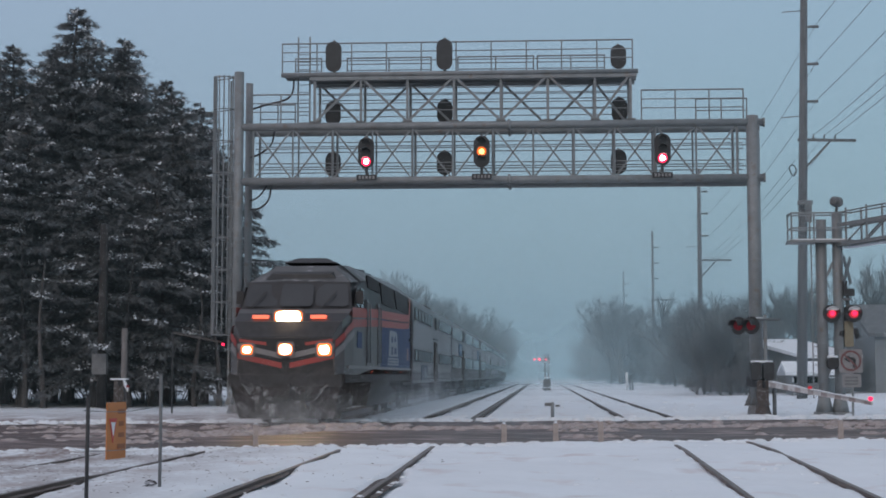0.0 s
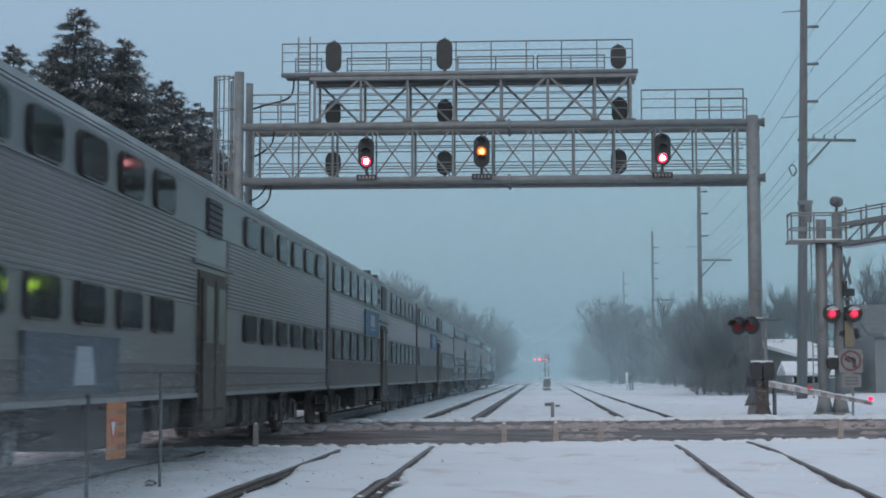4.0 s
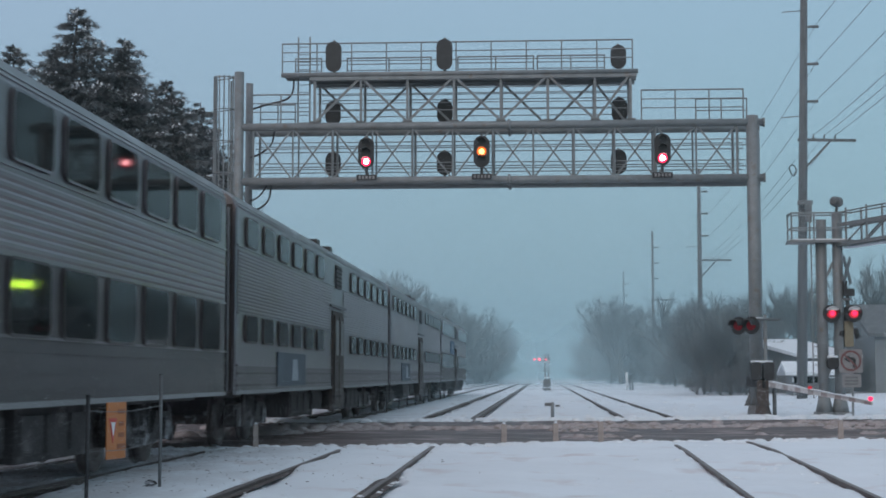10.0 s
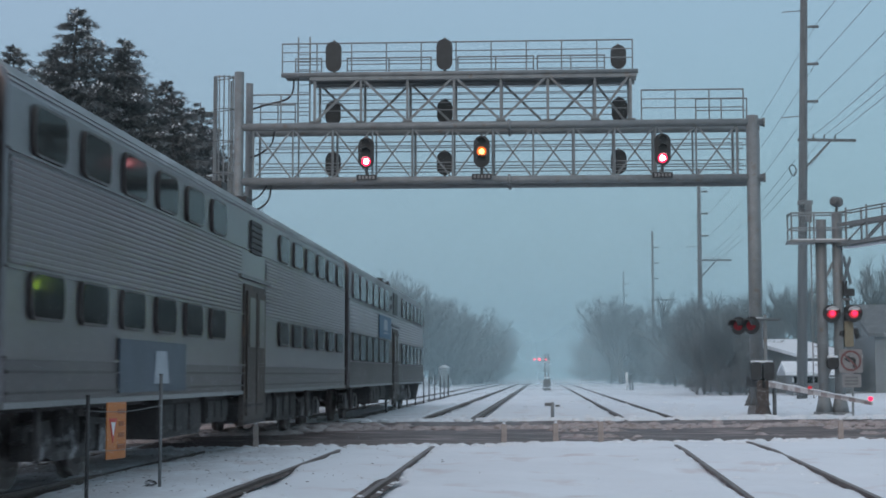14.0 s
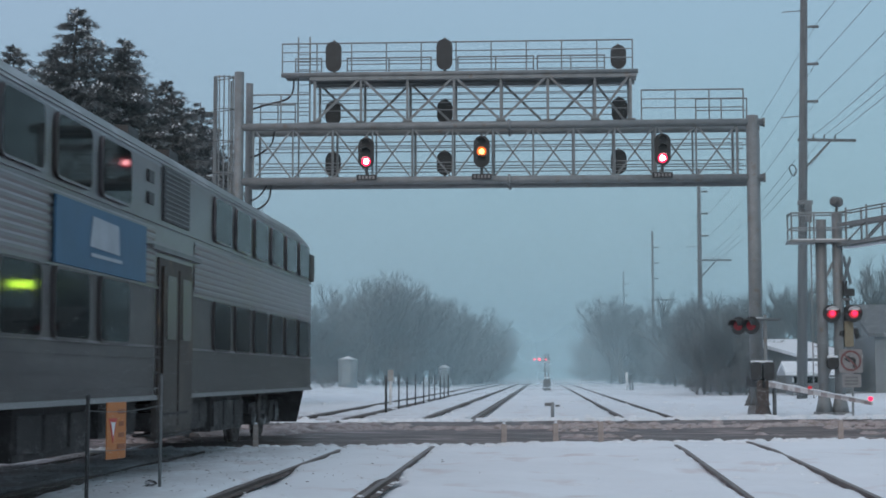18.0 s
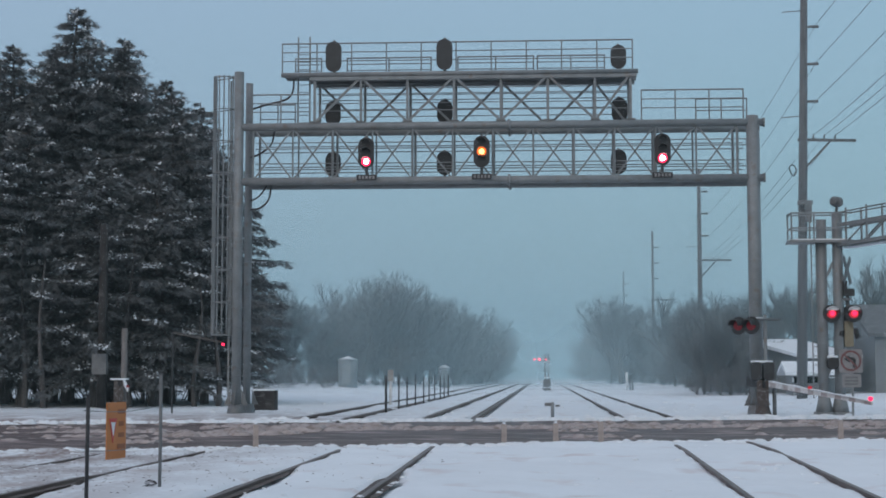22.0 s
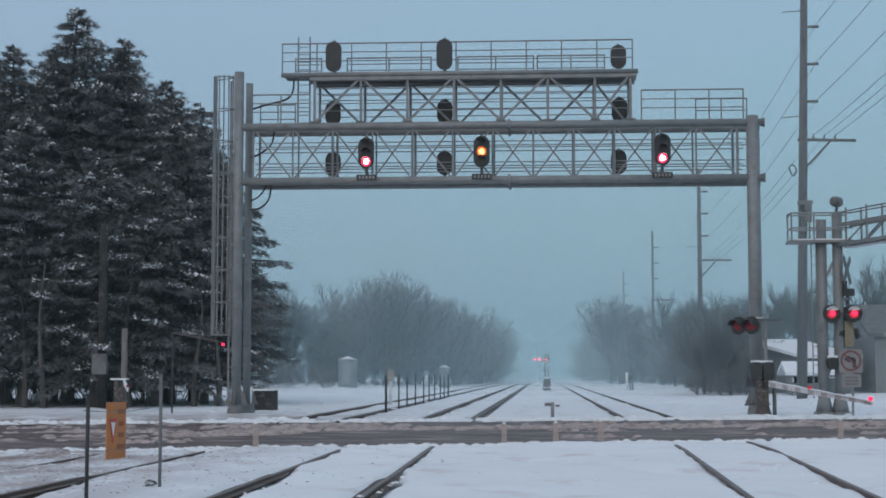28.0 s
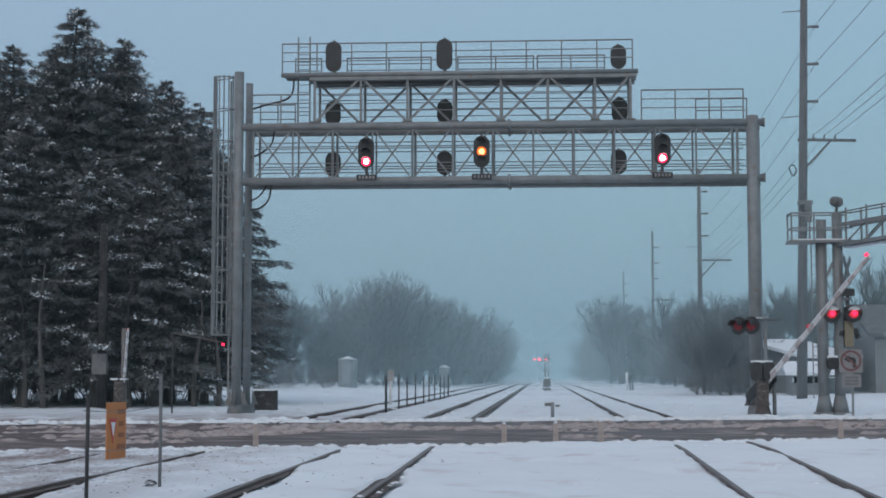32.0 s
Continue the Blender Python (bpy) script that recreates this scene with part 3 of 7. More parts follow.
# chords
for y in (FRONT, BACK):
    for z, r in ((ZLOW, 0.13), (ZTOP, 0.13)):
        def chord(bm, y=y, z=z, r=r):
            tube(bm, (LX - 0.2, y, z), (RX + 0.22, y, z), r, seg=12)
        one("chord", chord, GALV, bridge)
        for x in (-1.06,):
            def flange(bm, x=x, y=y, z=z, r=r):
                tube(bm, (x - 0.05, y, z), (x + 0.05, y, z), r + 0.06, seg=12)
            one("splice_flange", flange, GALV, bridge)
        for x in (RX + 0.22,):
            def cap(bm, x=x, y=y, z=z):
                tube(bm, (x, y, z), (x + 0.05, y, z), 0.16, seg=12)
            one("end_cap", cap, GALV, bridge)
# lower truss: upright posts and crossed laces on both faces
posts_x = [LX + 0.25 + 1.335 * i for i in range(13)]
for y in (FRONT, BACK):
    for i, x in enumerate(posts_x):
        if x > RX - 0.2:
            continue
        def post(bm, x=x, y=y):
            tube(bm, (x, y, ZLOW), (x, y, ZTOP), 0.032 if i % 2 else 0.045, seg=6, caps=False)
        one("truss_post", post)
    for i in range(12):
        a, b = posts_x[i] + 0.05, posts_x[i] + 1.28
        b = min(b, RX - 0.25)
        for za, zb in ((ZLOW + 0.1, ZTOP - 0.1), (ZTOP - 0.1, ZLOW + 0.1)):
            if y == BACK:
                continue
            def lace(bm, a=a, b=b, za=za, zb=zb, y=y):
                bar(bm, (a, y + 0.02, za), (b, y + 0.02, zb), 0.05, 0.05)
            one("lace", lace)
# walkway mesh and handrail inside the lower truss
for y in (FRONT + 0.2, BACK - 0.15):
    for z in (ZLOW + 0.42, ZLOW + 0.62, ZLOW + 1.12, ZLOW + 1.32):
        def hr(bm, y=y, z=z):
            tube(bm, (LX + 0.3, y, z), (RX - 0.3, y, z), 0.018, seg=5, caps=False)
        one("handrail", hr)
def deck(bm):
    box(bm, LX + 0.1, RX - 0.2, FRONT + 0.15, BACK - 0.12, ZLOW + 0.10, ZLOW + 0.14)
one("walkway", deck, GALV_DARK, bridge, "steel grating walkway dusted with snow")
# upper truss carrying the top walkway
UL, UR = -7.55, 2.95
for y in (FRONT, BACK):
    def chord(bm, y=y):
        tube(bm, (-8.68 if y == FRONT else -7.9, y, ZUP), (3.2, y, ZUP), 0.085, seg=10)
    one("chord", chord)
    def ledge(bm, y=y):
        box(bm, -7.7, 3.15, y - 0.09, y + 0.09, ZUP - 0.2, ZUP - 0.09)
    one("ledge_angle", ledge)
    bays = [UL + 1.555 * i for i in range(7)] + [UR]
    for i, x in enumerate(bays):
        def post(bm, x=x, y=y):
            bar(bm, (x, y, ZTOP + 0.1), (x, y, ZUP - 0.1), 0.085, 0.07)
        one("truss_post", post)
        def shoe(bm, x=x, y=y):
            box(bm, x - 0.16, x + 0.16, y - 0.1, y + 0.1, ZTOP + 0.11, ZTOP + 0.17)
        one("shoe_plate", shoe, GALV_DARK)
        if i < len(bays) - 1:
            up = (i % 2 == 0) == (y == FRONT)
            def lace(bm, x=x, y=y, up=up, x2=bays[i + 1]):
                za, zb = (ZTOP + 0.18, ZUP - 0.15) if up else (ZUP - 0.15, ZTOP + 0.18)
                bar(bm, (x + 0.05, y - 0.03, za), (x2 - 0.05, y - 0.03, zb), 0.075, 0.06)
            one("lace", lace)
    for z in (ZTOP + 0.55, ZTOP + 0.8, ZTOP + 1.12, ZTOP + 1.3):
        def hr(bm, y=y, z=z):
            tube(bm, (UL + 0.05, y + 0.15, z), (UR - 0.05, y + 0.15, z), 0.016, seg=5, caps=False)
        one("handrail", hr)
def deck(bm):
    box(bm, -8.65, 3.12, FRONT + 0.1, BACK - 0.1, ZUP + 0.02, ZUP + 0.06)
one("walkway", deck, GALV_DARK, bridge, "steel grating walkway dusted with snow")


def guard(x0, x1, z0, z1, y, posts, inner=0.0, rails=4):
    """A handrail run with its posts, each a part."""
    for i in range(posts):
        x = x0 + (x1 - x0) * i / (posts - 1)
        def p(bm, x=x):
            tube(bm, (x, y, z0), (x, y, z1), 0.024, seg=6, caps=False)
        one("rail_post", p)
    for k in range(rails):
        z = z1 - (z1 - z0 - 0.12) * k / rails
        def r(bm, z=z, k=k):
            tube(bm, (x0 - 0.02, y, z), (x1 + 0.02, y, z), 0.026 if k == 0 else 0.018, seg=6, caps=False)
        one("handrail", r)


guard(-8.65, 3.02, ZUP + 0.05, ZRAIL, FRONT, 11, rails=3)
for x0, x1, k in ((-8.4, -7.5, 2), (-6.62, -3.74, 3), (-2.82, -0.25, 3), (-0.12, 2.15, 3)):
    guard(x0, x1, ZUP + 0.05, ZRAIL - 0.25, BACK, k, rails=3)
guard(3.3, 6.62, ZTOP + 0.1, 10.64, FRONT, 4, rails=3)
guard(5.2, 6.9, ZTOP + 0.1, 10.55, BACK, 3, rails=2)
guard(-9.65, -7.72, ZTOP + 0.1, 10.62, FRONT, 3, rails=3)
guard(-9.6, -8.4, ZTOP + 0.1, 10.5, BACK, 3, rails=3)
# ladder between the walkways
for x in (-8.22, -7.82):
    def s(bm, x=x):
        bar(bm, (x, 0.7, ZTOP), (x, 0.7, 12.72), 0.05, 0.04)
    one("ladder_stile", s)
for i in range(11):
    def rg(bm, i=i):
        tube(bm, (-8.22, 0.7, ZTOP + 0.25 + i * 0.26), (-7.82, 0.7, ZTOP + 0.25 + i * 0.26), 0.014, seg=5, caps=False)
    one("rung", rg)
# caged ladder on the left column
cx = LX - 0.76
for i in range(9):
    a = radians(150 + 25 * i)
    def st(bm, a=a):
        p = (cx + 0.38 * math.cos(a), 0.25 + 0.38 * math.sin(a))
        tube(bm, (p[0], p[1], 2.6), (p[0], p[1], 11.3), 0.025, seg=5)
    one("cage_bar", st)
for i in range(9):
    def hoop(bm, z=2.6 + i * 1.08):
        pts = [(cx + 0.39 * math.cos(radians(140 + 22 * k)), 0.25 + 0.39 * math.sin(radians(140 + 22 * k)), z) for k in range(12)]
        for p, q in zip(pts, pts[1:]):
            tube(bm, p, q, 0.022, seg=5, caps=False)
        tube(bm, pts[0], (LX - 0.17, FRONT, z), 0.022, seg=5)
        tube(bm, pts[-1], (LX - 0.1, 0.1, z), 0.022, seg=5)
    one("cage_hoop", hoop)
for x in (cx + 0.15, cx + 0.5):
    def st(bm, x=x):
        bar(bm, (x, 0.5, 0.4), (x, 0.5, 11.2), 0.06, 0.04)
    one("ladder_stile", st)
for i in range(36):
    def rg(bm, i=i):
        tube(bm, (cx + 0.15, 0.5, 0.6 + i * 0.3), (cx + 0.5, 0.5, 0.6 + i * 0.3), 0.014, seg=5, caps=False)
    one("rung", rg)


def cable(pts, r=0.03):
    def fn(bm):
        P = [Vector(p) for p in pts]
        path = []
        for i in range(len(P) - 1):
            p0, p1, p2, p3 = P[max(i - 1, 0)], P[i], P[i + 1], P[min(i + 2, len(P) - 1)]
            for k in range(6):
                t = k / 6
                path.append(0.5 * (2 * p1 + (p2 - p0) * t + (2 * p0 - 5 * p1 + 4 * p2 - p3) * t * t + (3 * p1 - p0 - 3 * p2 + p3) * t ** 3))
        path.append(P[-1])
        for a, b in zip(path, path[1:]):
            tube(bm, a, b, r, seg=6, caps=False)
    return fn


one("cable", cable([(-9.7, 0.3, 10.2), (-9.2, 0.3, 10.35), (-8.6, 0.3, 10.5), (-8.35, 0.3, 10.75), (-8.3, 0.3, 11.2)], 0.035), CABLE, bridge, "black conduit")
one("cable", cable([(-9.75, 0.3, 8.55), (-9.4, 0.3, 8.7), (-9.05, 0.3, 9.0), (-8.95, 0.3, 9.45)], 0.035), CABLE, bridge, "black conduit")
one("cable", cable([(-9.75, 0.3, 6.8), (-9.4, 0.3, 6.85), (-9.12, 0.3, 7.15), (-9.05, 0.3, 7.65)], 0.035), CABLE, bridge, "black conduit")
one("cable", cable([(-9.75, 0.3, 7.1), (-9.5, 0.3, 7.2), (-9.25, 0.3, 7.5), (-9.2, 0.3, 7.65)], 0.03), CABLE, bridge, "black conduit")


def head(x, z, h, w, lit, y, back):
    """A colour-light head on its bracket: a part of the bridge."""
    what = {"red": "lit red", "amber": "lit amber", "": "dark"}[lit]
    bm = bmesh.new()
    slab(bm, rounded(0, 0, w, h, w / 2 - 0.01, 7), 0.035, "y")
    t = part("signal_head", bm, BLACK, bridge, "black oval signal head, " + what + (", seen from behind" if back else ""))
    t.location = (x, y, z)
    bm = bmesh.new()
    box(bm, -0.16, 0.16, 0.02, 0.3, -h / 2 + 0.1, h / 2 - 0.1)
    part("lamp_case", bm, BLACK, t)
    bm = bmesh.new()
    tube(bm, (0, 0.2, -h / 2 - 0.22), (0, 0.2, h / 2 + 0.08), 0.05, seg=8)
    part("mounting_pipe", bm, GALV_DARK, t)
    n = 3 if h > 0.9 else 2
    for i in range(n):
        zc = (i - (n - 1) / 2) * 0.29
        if back:
            continue
        on = (lit == "red" and i == 0) or (lit == "amber" and i == 1)
        bm = bmesh.new()
        tube(bm, (0, -0.03, zc), (0, -0.02, zc), 0.155 if on else 0.11, seg=20)
        part("lens", bm, (RED_LIT if lit == "red" else AMBER_LIT) if on else BLACK, t, "glowing " + lit + " lens" if on else "")
        if on:
            bm = bmesh.new()
            tube(bm, (0, -0.04, zc), (0, -0.032, zc), 0.095, seg=16)
            part("bulb", bm, RED_HOT if lit == "red" else AMBER_HOT, t, "bright lamp core")
        bm = bmesh.new()
        pts = [(0.16 * math.cos(radians(a)), 0.16 * math.sin(radians(a))) for a in range(20, 161, 14)]
        vs = [[bm.verts.new((px * k, yy, zc + pz * k)) for px, pz in pts] for yy, k in ((-0.02, 1.0), (-0.3, 0.95), (-0.3, 0.88), (-0.02, 0.93))]
        for a, b in zip(vs, vs[1:] + vs[:1]):
            for j in range(len(pts) - 1):
                bm.faces.new((a[j], a[j + 1], b[j + 1], b[j]))
        part("hood", bm, BLACK, t)
    bm = bmesh.new()
    box(bm, -0.2, 0.2, 0.12, 0.28, -h / 2 - 0.27, -h / 2 - 0.2)
    part("bracket", bm, GALV_DARK, t)


for x, z, h, lit, y, back in (
        (-6.91, 11.87, 1.02, "", -0.1, True), (-3.2, 11.9, 1.04, "", -0.1, True), (2.63, 12.05, 0.82, "", 1.4, True),
        (-7.12, 10.22, 0.82, "", 1.4, True), (-3.28, 10.23, 0.82, "", 1.4, True), (2.65, 10.23, 0.82, "", 1.4, True),
        (-7.11, 8.46, 0.82, "", 1.4, True), (-3.29, 8.46, 0.82, "", 1.4, True), (2.61, 8.45, 0.82, "", 1.4, True),
        (-5.78, 8.59, 1.02, "red", -0.3, False), (-1.96, 8.6, 1.04, "amber", -0.3, False), (3.95, 8.62, 1.04, "red", -0.3, False)):
    head(x, z, h, 0.53, lit, y, back)
    if lit:
        bm = bmesh.new()
        box(bm, -0.33, 0.33, -0.015, 0.015, -0.09, 0.09)
        t = part("number_board", bm, BLACK, bridge, "small dark plate with pale unreadable characters")
        t.location = (x, -0.2, 7.79)
        for i in range(5):
            bm = bmesh.new()
            box(bm, -0.26 + i * 0.115, -0.19 + i * 0.115, -0.022, -0.014, -0.05, 0.05)
            part("character_bar", bm, SIGN_WHITE, t)


# ---- the train ----
# local axes: x across (+x towards the camera's side), y along (front at -y), z up from the rail
CARL = 25.9
HALF = 12.54


def ribs(bm, x, y0, y1, z0, z1, step, depth, holes=()):
    """Corrugated side sheet: a folded strip run along y."""
    n = max(1, int((z1 - z0) / step))
    step = (z1 - z0) / n
    prev = None
    for i in range(n):
        z = z0 + i * step
        for dz, d in ((0.0, 0.0), (0.3, depth), (0.7, depth)):
            row = [bm.verts.new((x + d, y, z + dz * step)) for y in (y0, y1)]
            if prev:
                bm.faces.new((prev[0], prev[1], row[1], row[0]))
            prev = row
    row = [bm.verts.new((x, y, z1)) for y in (y0, y1)]
    bm.faces.new((prev[0], prev[1], row[1], row[0]))


def wheelset(parent, y, r=0.46):
    bm = bmesh.new()
    for s in (-0.755, 0.755):
        tube(bm, (s - 0.065, 0, 0), (s + 0.065, 0, 0), r, seg=24)
        tube(bm, (s - 0.09 * (1 if s > 0 else -1), 0, 0), (s - 0.06 * (1 if s > 0 else -1), 0, 0), r + 0.03, seg=24)
        tube(bm, (s - 0.1, 0, 0), (s + 0.1, 0, 0), 0.14, seg=12)
        for k in range(5):
            a = k * 1.2566
            c = (s + 0.068 * (1 if s > 0 else -1), 0.28 * math.cos(a), 0.28 * math.sin(a))
            tube(bm, (c[0] - 0.01, c[1], c[2]), (c[0] + 0.012, c[1], c[2]), 0.055, seg=6)
    tube(bm, (-0.72, 0, 0), (0.72, 0, 0), 0.08, seg=10)
    w = part("wheelset", bm, RUST_DARK, parent, "worn steel wheels on their axle")
    w.location = (0, y, r + 0.02)
    return w


def truck(parent, y, big=False):
    ws = 2.75 if big else 2.5
    bm = bmesh.new()
    for s in (-1.03, 1.03):
        slab(bm, ((-ws / 2 - 0.35, 0.55), (-ws / 2 - 0.3, 0.72), (-0.75, 0.76), (-0.5, 0.45), (0.5, 0.45), (0.75, 0.76), (ws / 2 + 0.3, 0.72), (ws / 2 + 0.35, 0.55), (ws / 2 - 0.1, 0.42), (0.6, 0.3), (-0.6, 0.3), (-ws / 2 + 0.1, 0.42)), 0.16, "x")
        bm.verts.ensure_lookup_table()
        move(bm, Matrix.Translation((s, 0, 0)), len(bm.verts) - 24)
        for e in (-ws / 2, ws / 2):
            box(bm, s - 0.12, s + 0.12, e - 0.2, e + 0.2, 0.34, 0.66)
        for e in (-0.28, 0.0, 0.28):
            tube(bm, (s, e, 0.42), (s, e, 0.86), 0.1, seg=8)
    box(bm, -1.0, 1.0, -0.4, 0.4, 0.5, 0.9)
    t = part("truck", bm, UNDER_SNOWY, parent, "black grimy truck with coil springs")
    t.location = (0, y, 0)
    return [wheelset(t, -ws / 2, 0.5 if big else 0.44), wheelset(t, ws / 2, 0.5 if big else 0.44)]


def window(parent, y, z, w, h, r, side, dark=False):
    """Rubber-edged pane set into the car side."""
    x = 1.535 * side
    bm = bmesh.new()
    slab(bm, rounded(y, z, w + 0.06, h + 0.06, r + 0.03), 0.03, "x")
    move(bm, Matrix.Translation((x, 0, 0)))
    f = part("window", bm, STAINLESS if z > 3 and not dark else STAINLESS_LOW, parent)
    bm = bmesh.new()
    slab(bm, rounded(y, z, w, h, r), 0.012, "x")
    move(bm, Matrix.Translation((x + 0.014 * side, 0, 0)))
    part("pane", bm, GLASS_GREY if dark and w > 0.96 else GLASS_DARK, f)
    return f


def coach(kind, name="passenger_coach", cab=False):
    smooth_kind = kind == 1
    label = "stainless steel bilevel commuter coach, corrugated sides, large windows, blue banner" if smooth_kind else "stainless steel bilevel commuter coach, ribbed sides and small rounded windows"
    if cab:
        label = "stainless steel bilevel cab coach at the train's tail, blue banner"
    t = thing(name, pose(0, 0, 0), label, "train coach", "coaches of the commuter train")
    # body shell: the section lofted along the car, rounded at the eaves
    eave = [(1.5, 4.02), (1.45, 4.14), (1.36, 4.22), (1.22, 4.3), (1.05, 4.38), (0.85, 4.46)]
    top = [(0.5, 4.57), (0.0, 4.64), (-0.5, 4.57)]
    half = [(1.5, 0.98), (1.51, 1.5), (1.51, 3.98)] + eave
    prof = half + top + [(-x, z) for x, z in half[::-1]]
    bm = bmesh.new()
    ends = [(-HALF, 0.985, 0.985), (-HALF + 0.06, 1.0, 1.0), (HALF - 0.06, 1.0, 1.0), (HALF, 0.985, 0.985)]
    if cab:
        ends[2:] = [(HALF - 1.3, 1.0, 1.0), (HALF - 0.7, 0.997, 0.85), (HALF - 0.3, 0.99, 0.55), (HALF, 0.97, 0.2)]
    loft(bm, [[(x * k, y, z if z < 4 else 4 + (z - 4) * q) for x, z in prof] for y, k, q in ends], smooth=False)
    rear = HALF - (1.4 if cab else 0.1)
    part("body", bm, STAINLESS, t)
    # ribbed sheets on both sides, window bands left smooth
    for s in (-1, 1):
        bands = ((2.42, 3.16, 0.085),) if smooth_kind else ((2.30, 3.34, 0.06),)
        for z0, z1, st in bands:
            for y0, y1 in ((-HALF + 0.12, -1.15), (1.15, HALF - 0.12)):
                bm = bmesh.new()
                ribs(bm, 1.512, y0, y1, z0, z1, st, 0.013)
                if s < 0:
                    for v in bm.verts:
                        v.co.x = -v.co.x
                part("ribbed_panel", bm, STAINLESS, t)
        for k in range(3 if smooth_kind else 2):
            bm = bmesh.new()
            bar(bm, (s * 1.52, -HALF + 0.1, 1.08 + k * 0.2), (s * 1.52, HALF - 0.1, 1.08 + k * 0.2), 0.03, 0.03)
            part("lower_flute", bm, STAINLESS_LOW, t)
        bm = bmesh.new()
        box(bm, s * 1.515 - 0.02, s * 1.515 + 0.02, -HALF + 0.05, HALF - 0.05, 1.60 if smooth_kind else 1.40, 1.63 if smooth_kind else 1.43)
        part("belt_rail", bm, STAINLESS, t)
        for zz in (2.38, 3.22) if smooth_kind else (2.27, 3.38):
            bm = bmesh.new()
            box(bm, s * 1.515 - 0.016, s * 1.515 + 0.016, -HALF + 0.05, HALF - 0.05, zz - 0.015, zz + 0.015)
            part("belt_rail", bm, STAINLESS, t)
        for i in range(6):
            for e in (-1, 1):
                y = e * (3.05 + 1.65 * i)
                if smooth_kind:
                    window(t, y, 3.62, 1.2, 0.64, 0.1, s)
                    window(t, y, 1.99, 1.2, 0.70, 0.1, s)
                else:
                    window(t, y, 3.66, 1.0, 0.46, 0.12, s, dark=True)
                    window(t, y, 2.03, 1.0, 0.42, 0.10, s, dark=True)
        # fluting on the curved eave, in the steel lightened for sky light
        for k in range(7):
            (xa, za), (xb, zb) = eave[min(k // 2 + 0, 4)], eave[min(k // 2 + 1, 5)]
            u = 0.25 + 0.5 * (k % 2)
            bm = bmesh.new()
            bar(bm, (s * (xa + (xb - xa) * u + 0.004), -HALF + 0.1, za + (zb - za) * u), (s * (xa + (xb - xa) * u + 0.004), rear, za + (zb - za) * u), 0.03, 0.03)
            part("eave_flute", bm, EAVE, t)
        # centre doors, grimy, in a surround whose dark colour imitates a recess's shade
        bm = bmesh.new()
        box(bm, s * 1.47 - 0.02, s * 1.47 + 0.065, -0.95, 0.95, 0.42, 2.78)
        d = part("vestibule", bm, RECESS, t, "grimy door surround, coloured dark to imitate recess shade")
        for e in (-0.44, 0.44):
            bm = bmesh.new()
            slab(bm, rounded(e, 1.62, 0.8, 2.1, 0.03, 2), 0.03, "x")
            move(bm, Matrix.Translation((s * 1.56, 0, 0)))
            dr = part("door", bm, DOOR_BROWN, d, "grimy brown sliding door")
            bm = bmesh.new()
            slab(bm, rounded(e, 2.14, 0.52, 0.84, 0.06, 3), 0.012, "x")
            move(bm, Matrix.Translation((s * 1.58, 0, 0)))
            part("door_pane", bm, DOOR_PANE, dr)
        bm = bmesh.new()
        box(bm, s * 1.535 - 0.02, s * 1.535 + 0.035, -1.4, 1.4, 2.86, 2.92)
        part("drip_rail", bm, GALV_DARK, t)
        for z in (0.46, 0.74):
            bm = bmesh.new()
            box(bm, s * 1.38 - 0.2, s * 1.38 + 0.2, -0.85, 0.85, z - 0.02, z + 0.02)
            part("step_tread", bm, UNDER, t)
        # vent above the door
        if smooth_kind:
            bm = bmesh.new()
            box(bm, s * 1.52 - 0.01, s * 1.52 + 0.012, -0.75, 0.75, 3.28, 4.0)
            vn = part("vent", bm, BLACK, t, "dark louvred vent")
            for i in range(11):
                bm = bmesh.new()
                bar(bm, (s * 1.535, -0.72, 3.32 + i * 0.062), (s * 1.535, 0.72, 3.32 + i * 0.062), 0.03, 0.02)
                part("slat", bm, GALV_DARK, vn)
            for z in (3.5, 3.78):
                bm = bmesh.new()
                box(bm, s * 1.52 - 0.01, s * 1.52 + 0.014, -1.55, -1.28, z - 0.075, z + 0.075)
                part("marker_panel", bm, BLACK, t)
            bm = bmesh.new()
            box(bm, s * 1.54 - 0.01, s * 1.54 + 0.012, -5.35, -1.7, 2.4, 3.1)
            bn = part("banner", bm, BANNER, t, "blue side banner")
            bm = bmesh.new()
            slab(bm, ((-4.15, 2.66), (-2.95, 2.64), (-3.0, 2.98), (-4.05, 3.0)), 0.006, "x")
            move(bm, Matrix.Translation((s * 1.558, 0, 0)))
            part("emblem", bm, PALE_DIM, bn, "pale plain emblem")
            bm = bmesh.new()
            box(bm, s * 1.558 - 0.003, s * 1.558 + 0.003, -4.1, -2.85, 2.55, 2.59)
            part("text_bar", bm, PALE_DIM, bn)
        else:
            bm = bmesh.new()
            slab(bm, rounded(0.1, 3.62, 0.98, 0.56, 0.03, 2), 0.03, "x")
            move(bm, Matrix.Translation((s * 1.53, 0, 0)))
            vn = part("vent", bm, BLACK, t, "black louvred vent above the door")
            for i in range(5):
                bm = bmesh.new()
                bar(bm, (s * 1.548, -0.34, 3.42 + i * 0.1), (s * 1.548, 0.54, 3.42 + i * 0.1), 0.03, 0.02)
                part("slat", bm, UNDER, vn)
            bm = bmesh.new()
            box(bm, s * 1.53 - 0.01, s * 1.53 + 0.012, -8.6, -5.2, 1.04, 1.68)
            bn = part("banner", bm, BANNER_DIM, t, "faded blue side banner")
            bm = bmesh.new()
            slab(bm, ((-7.0, 1.14), (-6.2, 1.14), (-6.35, 1.56), (-6.9, 1.56)), 0.006, "x")
